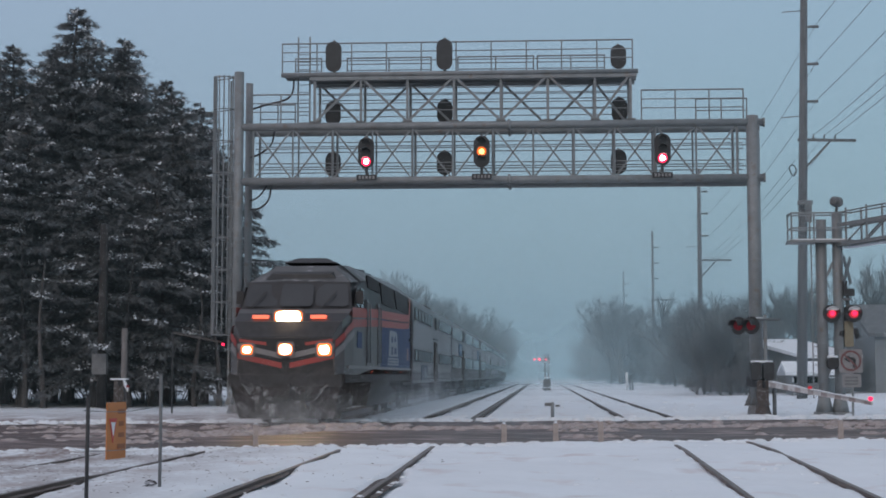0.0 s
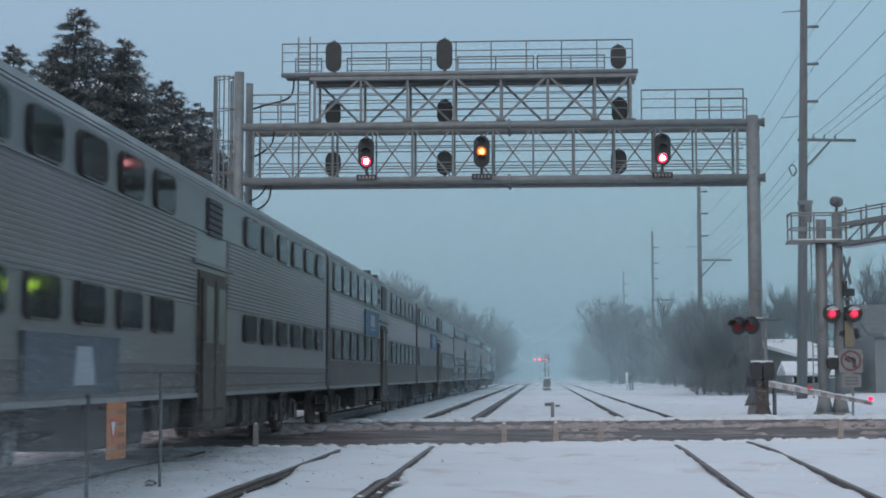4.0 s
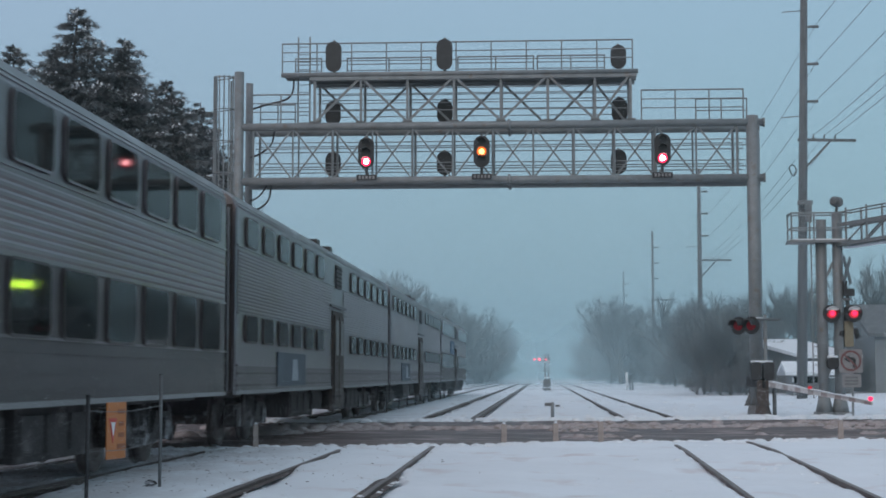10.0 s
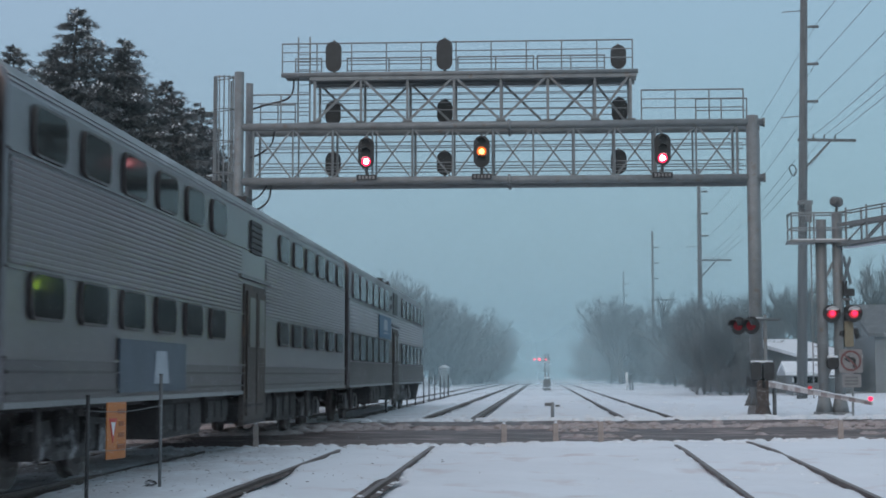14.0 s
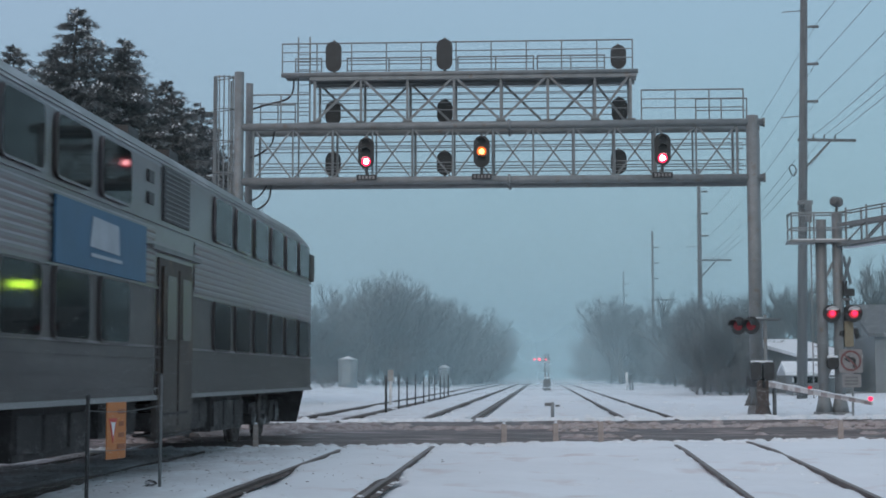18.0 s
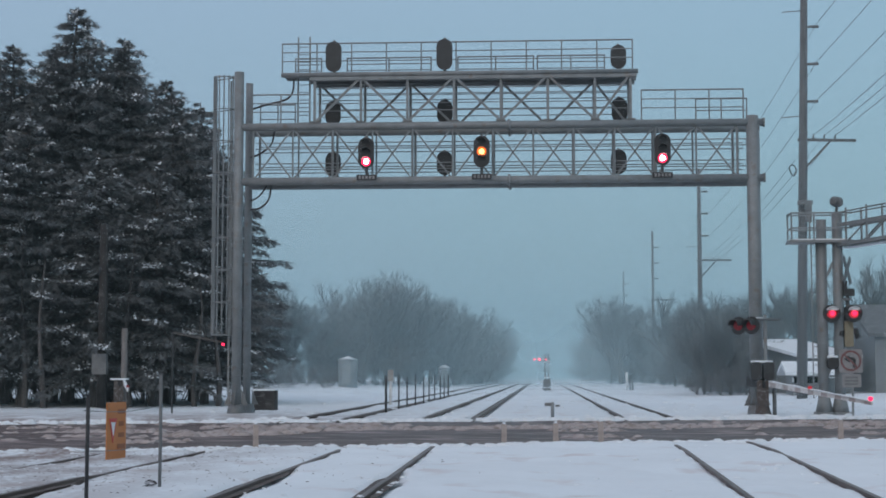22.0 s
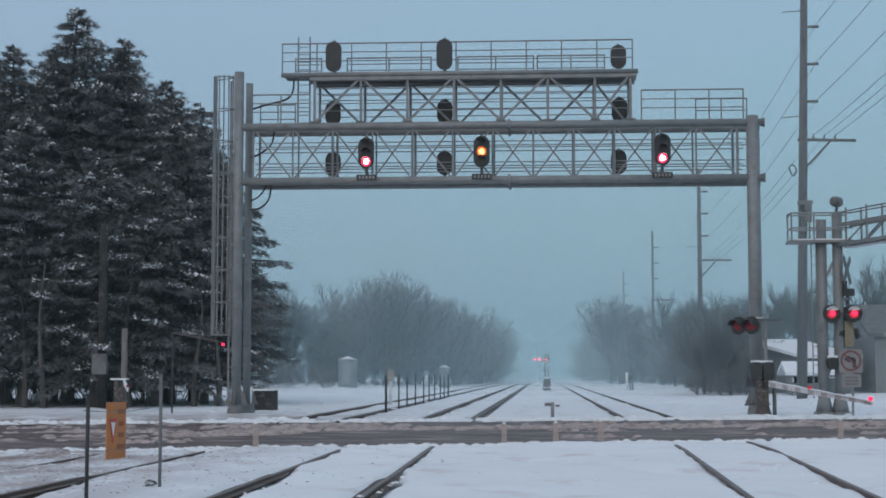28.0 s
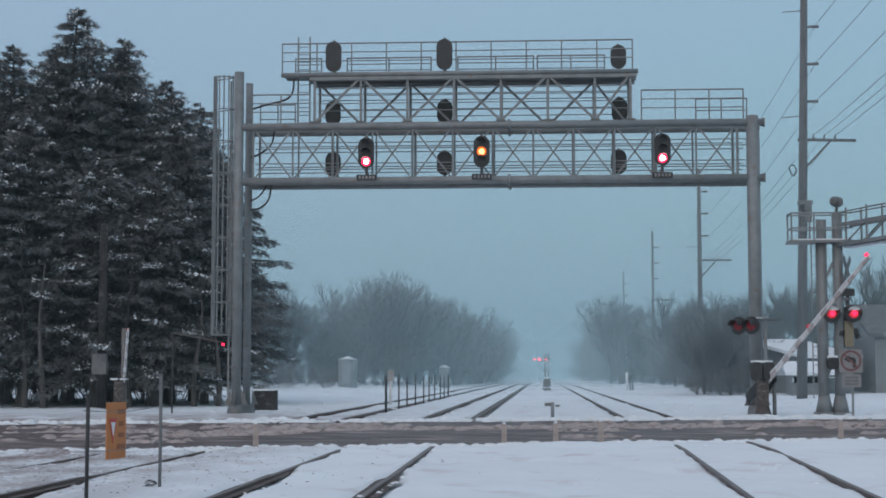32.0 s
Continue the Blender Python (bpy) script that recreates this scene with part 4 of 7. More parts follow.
            move(bm, Matrix.Translation((s * 1.548, 0, 0)))
            part("emblem", bm, PALE_DIM, bn, "pale plain emblem")
        # lower side sheets, grimy from spray and coloured darker to imitate shade near the ground
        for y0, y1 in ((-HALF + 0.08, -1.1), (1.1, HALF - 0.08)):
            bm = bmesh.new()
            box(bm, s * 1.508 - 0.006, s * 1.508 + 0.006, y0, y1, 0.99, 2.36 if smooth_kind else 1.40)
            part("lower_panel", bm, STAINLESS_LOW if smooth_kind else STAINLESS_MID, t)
        # side sill and skirts
        bm = bmesh.new()
        box(bm, s * 1.50 - 0.03, s * 1.50 + 0.03, -HALF, HALF, 0.93, 0.99)
        part("side_sill", bm, STAINLESS_DULL, t)
    bm = bmesh.new()
    loft(bm, [[(x * 0.995, y, z + 0.012) for x, z in ((0.8, 4.475), (0.5, 4.575), (0, 4.645), (-0.5, 4.575), (-0.8, 4.475), (-0.5, 4.5), (0.5, 4.5))] for y in (-HALF + 0.1, rear)], smooth=False)
    part("roof_sheet", bm, CAR_ROOF, t, "roof sheet dusted with snow")
    for y in (-1.1, 1.1):
        for s in (-1, 1):
            bm = bmesh.new()
            box(bm, s * 1.08 - 0.12, s * 1.08 + 0.12, y - 0.25, y + 0.25, 4.3, 4.46)
            part("roof_vent", bm, BLACK, t)
    # ends: dark diaphragm and doors
    for e in (-1, 1):
        if cab and e > 0:
            continue
        bm = bmesh.new()
        box(bm, -1.25, 1.25, min(e * (HALF + 0.01), e * (HALF + 0.405)), max(e * (HALF + 0.01), e * (HALF + 0.405)), 1.1, 4.1)
        part("end_diaphragm", bm, END_BROWN, t, "dark rusty end diaphragm")
        bm = bmesh.new()
        box(bm, -1.44, 1.44, min(e * (HALF + 0.002), e * (HALF + 0.012)), max(e * (HALF + 0.002), e * (HALF + 0.012)), 1.0, 4.05)
        part("end_sheet", bm, END_BROWN, t, "sooty brown end sheet")
        for x in (-1.38, 1.38):
            bm = bmesh.new()
            tube(bm, (x, e * (HALF + 0.06), 1.0), (x, e * (HALF + 0.06), 4.0), 0.025, seg=6)
            part("grab_iron", bm, GALV_DARK, t)
    if cab:
        bm = bmesh.new()
        loft(bm, [[(x, HALF, z) for x, z in ((-1.45, 1.0), (1.45, 1.0), (1.45, 3.95), (0.85, 4.08), (-0.85, 4.08), (-1.45, 3.95))],
                  [(x, HALF + 0.16, z) for x, z in ((-1.3, 1.1), (1.3, 1.1), (1.3, 3.8), (0.8, 3.98), (-0.8, 3.98), (-1.3, 3.8))]], smooth=False)
        en = part("end_wall", bm, STAINLESS_DULL, t)
        bm = bmesh.new()
        box(bm, 1.2, 1.53, HALF - 0.35, HALF + 0.3, 3.28, 3.84)
        part("cab_window", bm, DOOR_BROWN, t, "brown-framed cab side window")
        for x in (-0.85, 0.85):
            bm = bmesh.new()
            slab(bm, rounded(x, 3.6, 0.75, 0.6, 0.08), 0.02, "y")
            move(bm, Matrix.Translation((0, HALF + 0.17, 0)))
            part("cab_pane", bm, GLASS_DARK, t)
        for x in (-0.7, 0.7):
            bm = bmesh.new()
            tube(bm, (x, HALF + 0.16, 1.6), (x, HALF + 0.2, 1.6), 0.09, seg=12)
            part("tail_lamp", bm, RED_FAINT, t)
        bm = bmesh.new()
        slab(bm, ((-1.2, 0.25), (1.2, 0.25), (1.35, 0.95), (-1.35, 0.95)), 0.06, "y")
        move(bm, Matrix.Translation((0, HALF + 0.05, 0)))
        part("pilot", bm, UNDER, t)
    for e in (-1, 1):
        bm = bmesh.new()
        box(bm, -0.14, 0.14, e * HALF - 0.15, e * (HALF + 0.4), 0.72, 0.95)
        part("coupler", bm, UNDER, t)
    # underfloor gear
    for y0, y1, z0 in ((-5.8, -3.2, 0.38), (-2.8, -1.2, 0.5), (1.3, 3.0, 0.45), (3.4, 5.9, 0.36)):
        bm = bmesh.new()
        box(bm, -1.25, 1.3, y0, y1, z0, 0.94)
        eb = part("equipment_box", bm, UNDER, t)
        for k in range(3):
            yy, hw = y0 + (y1 - y0) * (k + 0.5) / 3, (y1 - y0) / 7
            bm = bmesh.new()
            box(bm, 1.301, 1.33, yy - hw, yy + hw, z0 + 0.08, 0.84)
            part("access_door", bm, UNDER, eb)
    bm = bmesh.new()
    box(bm, -1.1, 1.1, -HALF + 0.3, HALF - 0.3, 0.86, 0.97)
    part("underframe", bm, UNDER, t)
    for y in (-9.1, 9.1):
        for s in (-1, 1):
            bm = bmesh.new()
            tube(bm, (s * 1.35, y - 1.9, 0.35), (s * 1.35, y - 1.9, 0.95), 0.045, seg=6)
            part("sill_step", bm, STAINLESS_LOW, t)
    wheels = truck(t, -9.1) + truck(t, 9.1)
    return t


def skin(bm, rings):
    rows = [[bm.verts.new(p) for p in r] for r in rings]
    for a, b in zip(rows, rows[1:]):
        for i in range(len(a) - 1):
            bm.faces.new((a[i], a[i + 1], b[i + 1], b[i]))


def locomotive():
    t = thing("locomotive", pose(0, 0, 0), "blue and grey diesel passenger locomotive with red stripes and bright headlights", "locomotive")
    F, B = -9.5, 9.7
    # lower body with raked nose
    def ring(y, zb, zt, wb, wt):
        return [(-wb, y, zb), (wb, y, zb), (wb, y, (zb + zt) / 2), (wt, y, zt), (-wt, y, zt), (-wb, y, (zb + zt) / 2)]
    bm = bmesh.new()
    loft(bm, [ring(F, 1.25, 2.2, 1.25, 1.15), ring(F + 0.3, 1.25, 2.6, 1.46, 1.38), ring(F + 1.6, 1.25, 2.99, 1.53, 1.5), ring(F + 2.4, 1.25, 3.0, 1.53, 1.53), ring(-1.0, 1.5, 3.0, 1.53, 1.53)], smooth=False)
    part("nose", bm, LOCO_GREY, t, "grey nose and cab side")
    bm = bmesh.new()
    loft(bm, [ring(-1.0, 1.5, 3.0, 1.53, 1.53), ring(B, 1.5, 3.0, 1.53, 1.53)], smooth=False)
    part("lower_body", bm, LOCO_BLUE, t, "blue engine-room side")
    # cab and hood above the belt
    up = lambda y, w0, w1, z1, y1=None: [(-w0, y, 2.99), (w0, y, 2.99), (w1, y1 if y1 is not None else y, z1 - 0.45), (w1 - 0.55, (y1 if y1 is not None else y) + 0.1, z1), (-(w1 - 0.55), (y1 if y1 is not None else y) + 0.1, z1), (-w1, y1 if y1 is not None else y, z1 - 0.45)]
    bm = bmesh.new()
    loft(bm, [up(F + 1.72, 1.47, 1.35, 3.98, F + 2.35), up(F + 3.7, 1.52, 1.47, 4.28), up(-4.6, 1.52, 1.48, 4.36), up(9.0, 1.52, 1.45, 4.6), up(B, 1.52, 1.4, 4.2)], smooth=False)
    part("hood", bm, LOCO_DARK, t, "dark grey upper hood")
    bm = bmesh.new()
    loft(bm, [[(-1.36, F + 2.2, 3.74), (1.36, F + 2.2, 3.74), (0.78, F + 3.2, 4.24), (-0.78, F + 3.2, 4.24)], [(-1.5, F + 4.8, 3.88), (1.5, F + 4.8, 3.88), (0.92, F + 4.8, 4.36), (-0.92, F + 4.8, 4.36)]], smooth=False)
    part("cab_roof", bm, LOCO_ROOF, t, "grey sloped cab roof dusted with snow")
    # black mask and windscreen panes
    bm = bmesh.new()
    skin(bm, [[(-1.48, F + 1.66, 2.97), (0, F + 1.58, 2.97), (1.48, F + 1.66, 2.97)], [(-1.37, F + 2.2, 3.74), (0, F + 2.1, 3.77), (1.37, F + 2.2, 3.74)]])
    part("windscreen_mask", bm, BLACK, t)
    for x in (-0.93, 0.0, 0.93):
        bm = bmesh.new()
        slab(bm, rounded(x, 0, 0.87, 0.62, 0.12), 0.012, "y")
        for v in bm.verts:
            v.co = Vector((v.co.x * (1 - 0.08 * v.co.z), F + 1.80 + v.co.y + v.co.z * 0.72 + 0.09 * abs(x), 3.37 + v.co.z))
        part("windscreen", bm, SCREEN_GLASS, t)
    bm = bmesh.new()
    skin(bm, [[(-1.17, F + 0.0, 2.19), (1.17, F + 0.0, 2.19)], [(-1.39, F + 0.29, 2.605), (1.39, F + 0.29, 2.605)], [(-1.49, F + 1.69, 2.985), (1.49, F + 1.69, 2.985)]])
    move(bm, Matrix.Translation((0, -0.02, 0.012)))
    part("nose_mask", bm, BLACK, t, "black upper nose")
    bm = bmesh.new()
    skin(bm, [[(-1.24, F - 0.006, 1.27), (1.24, F - 0.006, 1.27)], [(-1.16, F - 0.006, 2.18), (1.16, F - 0.006, 2.18)]])
    part("nose_plate", bm, LOCO_DARK, t, "dark lower nose")
    # nose chevrons
    for i, (z, m2) in enumerate(((1.42, STRIPE_RED), (1.66, SIGN_WHITE), (1.9, STRIPE_RED))):
        for s in (-1, 1):
            bm = bmesh.new()
            skin(bm, [[(s * 0.1, F - 0.012, z), (s * 1.24, F - 0.012, z + 0.25)], [(s * 0.1, F - 0.012, z + 0.14), (s * 1.24, F - 0.012, z + 0.39)]] if i < 2 else [[(s * 0.5, F - 0.012, 2.0), (s * 1.2, F - 0.012, 2.1)], [(s * 0.5, F - 0.012, 2.08), (s * 1.2, F - 0.012, 2.17)]])
            part("chevron", bm, m2, t)
    # red and white slashes running from the side stripe down round the nose corner
    for s in (-1, 1):
        for z, m2, nm in ((2.36, STRIPE_RED, "red corner slash"), (2.12, SIGN_WHITE, "white corner slash")):
            bm = bmesh.new()
            path = [(1.548, F + 1.65, z + 0.14), (1.50, F + 0.62, z - 0.06), (1.47, F + 0.28, z - 0.2), (1.27, F - 0.015, z - 0.42)]
            skin(bm, [[(s * x, y, q) for x, y, q in path], [(s * x, y, q + 0.19) for x, y, q in path]])
            part("corner_slash", bm, m2, t, nm)
    # pale chamfer between the hood side and the roof
    for s in (-1, 1):
        bm = bmesh.new()
        skin(bm, [[(s * (1.475 + 0.006), F + 3.7, 3.85), (s * 1.486, -4.6, 3.93), (s * 1.456, 9.0, 4.17), (s * 1.406, B - 0.05, 3.77)], [(s * 0.93, F + 3.8, 4.30), (s * 0.94, -4.5, 4.38), (s * 0.91, 9.1, 4.62), (s * 0.86, B, 4.22)]])
        part("roof_chamfer", bm, LOCO_ROOF, t, "light grey chamfered roof edge dusted with snow")
    # wipers, number boxes and cab side mask
    for x in (-0.94, 0.94):
        bm = bmesh.new()
        bar(bm, (x - 0.25, F + 1.52, 3.02), (x + 0.1, F + 1.86, 3.46), 0.025, 0.02)
        part("wiper", bm, BLACK, t)
    for s in (-1, 1):
        bm = bmesh.new()
        slab(bm, ((F + 1.8, 2.97), (F + 4.2, 2.97), (F + 4.2, 3.72), (F + 2.4, 3.62)), 0.014, "x")
        move(bm, Matrix.Translation((s * 1.512, 0, 0)))
        part("cab_side_mask", bm, BLACK, t)
        bm = bmesh.new()
        slab(bm, rounded(F + 2.75, 3.3, 0.5, 0.46, 0.06), 0.014, "x")
        move(bm, Matrix.Translation((s * 1.524, 0, 0)))
        part("cab_quarter_window", bm, GLASS_DARK, t)
        bm = bmesh.new()
        box(bm, s * 1.62 - 0.1, s * 1.62 + 0.1, F + 2.2, F + 2.26, 3.15, 3.5)
        part("mirror", bm, BLACK, t)
        bm = bmesh.new()
        tube(bm, (s * 0.75, F - 0.1, 0.6), (s * 1.3, F - 0.02, 1.3), 0.022, seg=6)
        part("handrail", bm, GALV, t)
    # lamps
    def lamp(name, x, z, w, h, yoff=0.0, core=0.72):
        y = F - 0.05 + yoff
        bm = bmesh.new()
        slab(bm, rounded(x, z, w + 0.1, h + 0.1, min(w, h) * 0.3), 0.12, "y")
        move(bm, Matrix.Translation((0, y + 0.03, 0)))
        c = part(name, bm, GALV_DARK, t)
        bm = bmesh.new()
        slab(bm, rounded(x, z, w, h, min(w, h) * 0.3), 0.02, "y")
        move(bm, Matrix.Translation((0, y - 0.04, 0)))
        part("lens", bm, WARM_LIT, c, "lens rim glowing orange to imitate the glare fringe")
        bm = bmesh.new()
        slab(bm, rounded(x, z, w * core, h * core, min(w, h) * core * 0.4), 0.02, "y")
        move(bm, Matrix.Translation((0, y - 0.055, 0)))
        part("bulb", bm, WARM_HOT, c, "blinding lamp core")
    lamp("headlight", 0.0, 2.73, 0.72, 0.34, 0.46, 0.86)
    lamp("headlight", 0.0, 1.9, 0.36, 0.3, core=0.8)
    lamp("ditch_light", -0.99, 1.89, 0.3, 0.26, 0.05, 0.6)
    lamp("ditch_light", 0.99, 1.89, 0.36, 0.32, 0.05, 0.66)
    for x in (-0.75, 0.75):
        bm = bmesh.new()
        box(bm, x - 0.19, x + 0.19, F + 0.42, F + 0.8, 2.7, 2.79)
        part("marker_light", bm, MARKER, t, "red marker light")
    # sill stripe, red swoosh, side doors, grilles
    for s in (-1, 1):
        bm = bmesh.new()
        box(bm, s * 1.54 - 0.015, s * 1.54 + 0.015, F + 0.4, B, 1.42, 1.5)
        part("sill_stripe", bm, SIGN_WHITE, t, "dull white sill stripe")
        for z0, hh in ((2.5, 0.21), (2.76, 0.26)):
            bm = bmesh.new()
            pts = [(F + 1.3, z0), (-2, z0 + 0.2), (6.5, z0 + 0.38), (8.9, z0 + 0.46), (B - 0.05, z0 + 1.15)]
            skin(bm, [[(s * 1.545, y, z) for y, z in pts], [(s * 1.545, y - (0.25 if y > 9.5 else 0), z + hh) for y, z in pts]])
            part("stripe", bm, STRIPE_RED, t, "red stripe sweeping up to the rear")
        bm = bmesh.new()
        slab(bm, ((1.5, 1.86), (4.7, 1.86), (4.45, 2.56), (4.05, 2.7), (1.7, 2.7)), 0.012, "x")
        move(bm, Matrix.Translation((s * 1.538, 0, 0)))
        em = part("emblem", bm, PALE, t, "pale plain emblem")
        bm = bmesh.new()
        box(bm, s * 1.538 - 0.006, s * 1.538 + 0.006, -7.1, -6.0, 1.98, 2.42)
        part("side_panel", bm, LOCO_BLUE, t, "small blue side panel")
        for y, z, w, h in ((2.6, 2.42, 0.4, 0.2), (3.65, 2.45, 0.4, 0.18), (2.6, 2.05, 0.4, 0.26), (3.75, 2.05, 0.6, 0.2)):
            bm = bmesh.new()
            box(bm, s * 1.547 - 0.003, s * 1.547 + 0.003, y - w / 2, y + w / 2, z - h / 2, z + h / 2)
            part("emblem_mark", bm, LOCO_BLUE, em)
        for z, y0 in ((1.78, 1.35), (1.69, 1.25), (1.6, 1.15)):
            bm = bmesh.new()
            box(bm, s * 1.536 - 0.004, s * 1.536 + 0.004, y0, 4.95, z - 0.03, z + 0.03)
            part("text_bar", bm, PALE, t)
        bm = bmesh.new()
        box(bm, s * 1.538 - 0.006, s * 1.538 + 0.006, 8.25, 8.8, 1.78, 2.22)
        fl = part("striped_decal", bm, SIGN_WHITE, t, "small red and white striped decal")
        for k in range(4):
            bm = bmesh.new()
            box(bm, s * 1.546 - 0.003, s * 1.546 + 0.003, 8.26, 8.79, 1.79 + k * 0.115, 1.84 + k * 0.115)
            part("decal_stripe", bm, STRIPE_RED, fl)
        bm = bmesh.new()
        box(bm, s * 1.57 - 0.05, s * 1.57 + 0.05, B - 0.55, B - 0.05, 2.5, 2.6)
        part("rear_bracket", bm, BLACK, t)
        for y0, y1, z0, z1, k in ((-4.6, -1.4, 3.75, 4.1, 0.3), (-0.9, 3.3, 3.46, 4.1, 0.55), (3.7, 8.6, 3.5, 4.12, 0.8)):
            bm = bmesh.new()
            slab(bm, ((y0 + k, z0), (y1 + k, z0), (y1, z1), (y0, z1)), 0.05, "x")
            move(bm, Matrix.Translation((s * 1.49, 0, 0)))
            g = part("radiator_grille", bm, RUBBER, t, "black slanted radiator opening")
        bm = bmesh.new()
        slab(bm, rounded(F + 3.6, 3.35, 0.8, 0.55, 0.06), 0.02, "x")
        move(bm, Matrix.Translation((s * 1.525, 0, 0)))
        part("cab_side_window", bm, GLASS_DARK, t)
        for y in (F + 4.9, -1.6):
            for dx in (-0.32, 0.32):
                bm = bmesh.new()
                tube(bm, (s * 1.58, y + dx, 1.6), (s * 1.58, y + dx, 3.3), 0.02, seg=6)
                part("grab_iron", bm, GALV, t)
            bm = bmesh.new()
            slab(bm, rounded(y, 2.45, 0.6, 1.9, 0.04), 0.02, "x")
            move(bm, Matrix.Translation((s * 1.535, 0, 0)))
            part("side_door", bm, LOCO_GREY, t)
        for y in (-3.5, 0.8, 5.8):
            bm = bmesh.new()
            box(bm, s * 1.545 - 0.01, s * 1.545 + 0.01, y - 0.035, y + 0.035, 1.335, 1.365)
            part("marker_light", bm, MARKER, t, "small red marker light")
    bm = bmesh.new()
    box(bm, -1.42, 1.42, B, B + 0.3, 1.1, 4.05)
    box(bm, -1.3, 1.3, B + 0.3, B + 0.98, 1.1, 4.18)
    part("end_diaphragm", bm, END_BROWN, t)
    # frame, pilot, tank
    bm = bmesh.new()
    box(bm, -1.5, 1.5, F + 0.1, B, 1.05, 1.27)
    part("underframe", bm, UNDER, t)
    bm = bmesh.new()
    slab(bm, ((-1.45, 0.95), (1.45, 0.95), (1.45, 1.26), (-1.45, 1.26)), 0.1, "y")
    move(bm, Matrix.Translation((0, F - 0.02, 0)))
    part("buffer_beam", bm, BLACK, t)
    bm = bmesh.new()
    loft(bm, [[(-1.4, F, 0.95), (0, F - 0.1, 0.95), (1.4, F, 0.95), (1.4, F + 0.1, 0.95), (-1.4, F + 0.1, 0.95)], [(-1.2, F + 0.1, 0.15), (0, F - 0.35, 0.15), (1.2, F + 0.1, 0.15), (1.2, F + 0.2, 0.15), (-1.2, F + 0.2, 0.15)]], smooth=False)
    part("pilot_plough", bm, UNDER_SNOWY, t, "snow-caked pilot plough")
    bm = bmesh.new()
    box(bm, -0.16, 0.16, F - 0.55, F, 0.72, 0.98)
    box(bm, -0.22, 0.22, F - 0.62, F - 0.5, 0.66, 1.04)
    part("coupler", bm, UNDER, t)
    for x in (-0.6, 0.5):
        bm = bmesh.new()
        bend = [(x, F - 0.05, 0.95), (x + 0.01, F - 0.14, 0.85), (x + 0.03, F - 0.2, 0.65), (x + 0.06, F - 0.18, 0.5), (x + 0.1, F - 0.1, 0.4)]
        loft(bm, [[(bx + 0.035 * math.cos(k * 1.047), by + 0.035 * math.sin(k * 1.047), bz) for k in range(6)] for bx, by, bz in bend])
        part("air_hose", bm, RUBBER, t)
    bm = bmesh.new()
    loft(bm, [[(-1.35, y, 0.35), (1.35, y, 0.35), (1.48, y, 1.05), (-1.48, y, 1.05)] for y in (-3.2, 2.6)], smooth=False)
    part("fuel_tank", bm, UNDER, t)
    for i in range(3):
        bm = bmesh.new()
        tube(bm, (0, 2.5 + i * 2.0, 4.5), (0, 2.5 + i * 2.0, 4.72), 0.62, seg=20)
        part("roof_fan", bm, BLACK, t)
    bm = bmesh.new()
    loft(bm, [[(-0.75, -5.4, 4.4), (0.75, -5.4, 4.4), (0.75, -3.4, 4.4), (-0.75, -3.4, 4.4)], [(-0.4, -5.0, 4.56), (0.4, -5.0, 4.56), (0.4, -3.8, 4.56), (-0.4, -3.8, 4.56)]], smooth=False)
    part("exhaust_housing", bm, BLACK, t)
    wheels = truck(t, -6.6, True) + truck(t, 6.4, True)
    return t


loco = locomotive()
coach_b = coach(2)
coach_a = coach(1)
coach_tail = coach(1, cab=True)
cars = [coach_b, coach_a, copy_thing(coach_a, pose(0, 0, 0)), copy_thing(coach_b, pose(0, 0, 0)), copy_thing(coach_b, pose(0, 0, 0)), coach_tail]


# ---- powder snow whirled up by the train: small flakes ----
def flake_mesh(name, at, size, r):
    """One small turned triangle for each flake."""
    turn = r.normal(0, 1, (len(at), 3, 3))
    turn /= np.linalg.norm(turn, axis=2, keepdims=True)
    vs = (at[:, None, :] + turn * size[:, None, None]).reshape(-1)
    n = len(at)
    me = bpy.data.meshes.new(name)
    me.vertices.add(3 * n)
    me.vertices.foreach_set("co", vs.astype(np.float32))
    me.loops.add(3 * n)
    me.loops.foreach_set("vertex_index", np.arange(3 * n, dtype=np.int32))
    me.polygons.add(n)
    me.polygons.foreach_set("loop_start", np.arange(0, 3 * n, 3, dtype=np.int32))
    me.update(calc_edges=True)
    me.materials.append(SNOW_CLUMP)
    return me


def flakes(seed):
    """Thrown up by the plough, spreading and rising along both sides, billowing behind the front truck."""
    r = np.random.default_rng(seed)
    n, m, k = 150000, 150000, 400000
    front = np.stack([r.normal(0.3, 1.0, n), -10.0 - abs(r.normal(0, 0.6, n)), abs(r.normal(0.1, 0.55, n))], 1)
    u = r.random(m) ** 1.2 * 22
    flank = np.stack([r.choice((-1, 1, 1), m) * (1.62 + abs(r.normal(0, 1, m)) * (0.35 + 0.05 * u)), -10.3 + u, abs(r.normal(0, 1, m)) * (0.5 + 0.035 * u)], 1)
    v = r.random(k) ** 0.8
    billow = np.stack([1.7 + abs(r.normal(0, 0.75, k)), -5.0 + 21.0 * v, abs(r.normal(0.1, 0.62, k)) * (0.75 + 0.35 * np.sin(9 * v))], 1)
    at = np.concatenate([front, flank, billow])
    return flake_mesh("flakes", at, r.uniform(0.0022, 0.005, len(at)), r)


spray = tagged(new("snow_spray", flakes(3)), "fine powder snow whirled up by the locomotive's plough", "snow", kind="stuff")


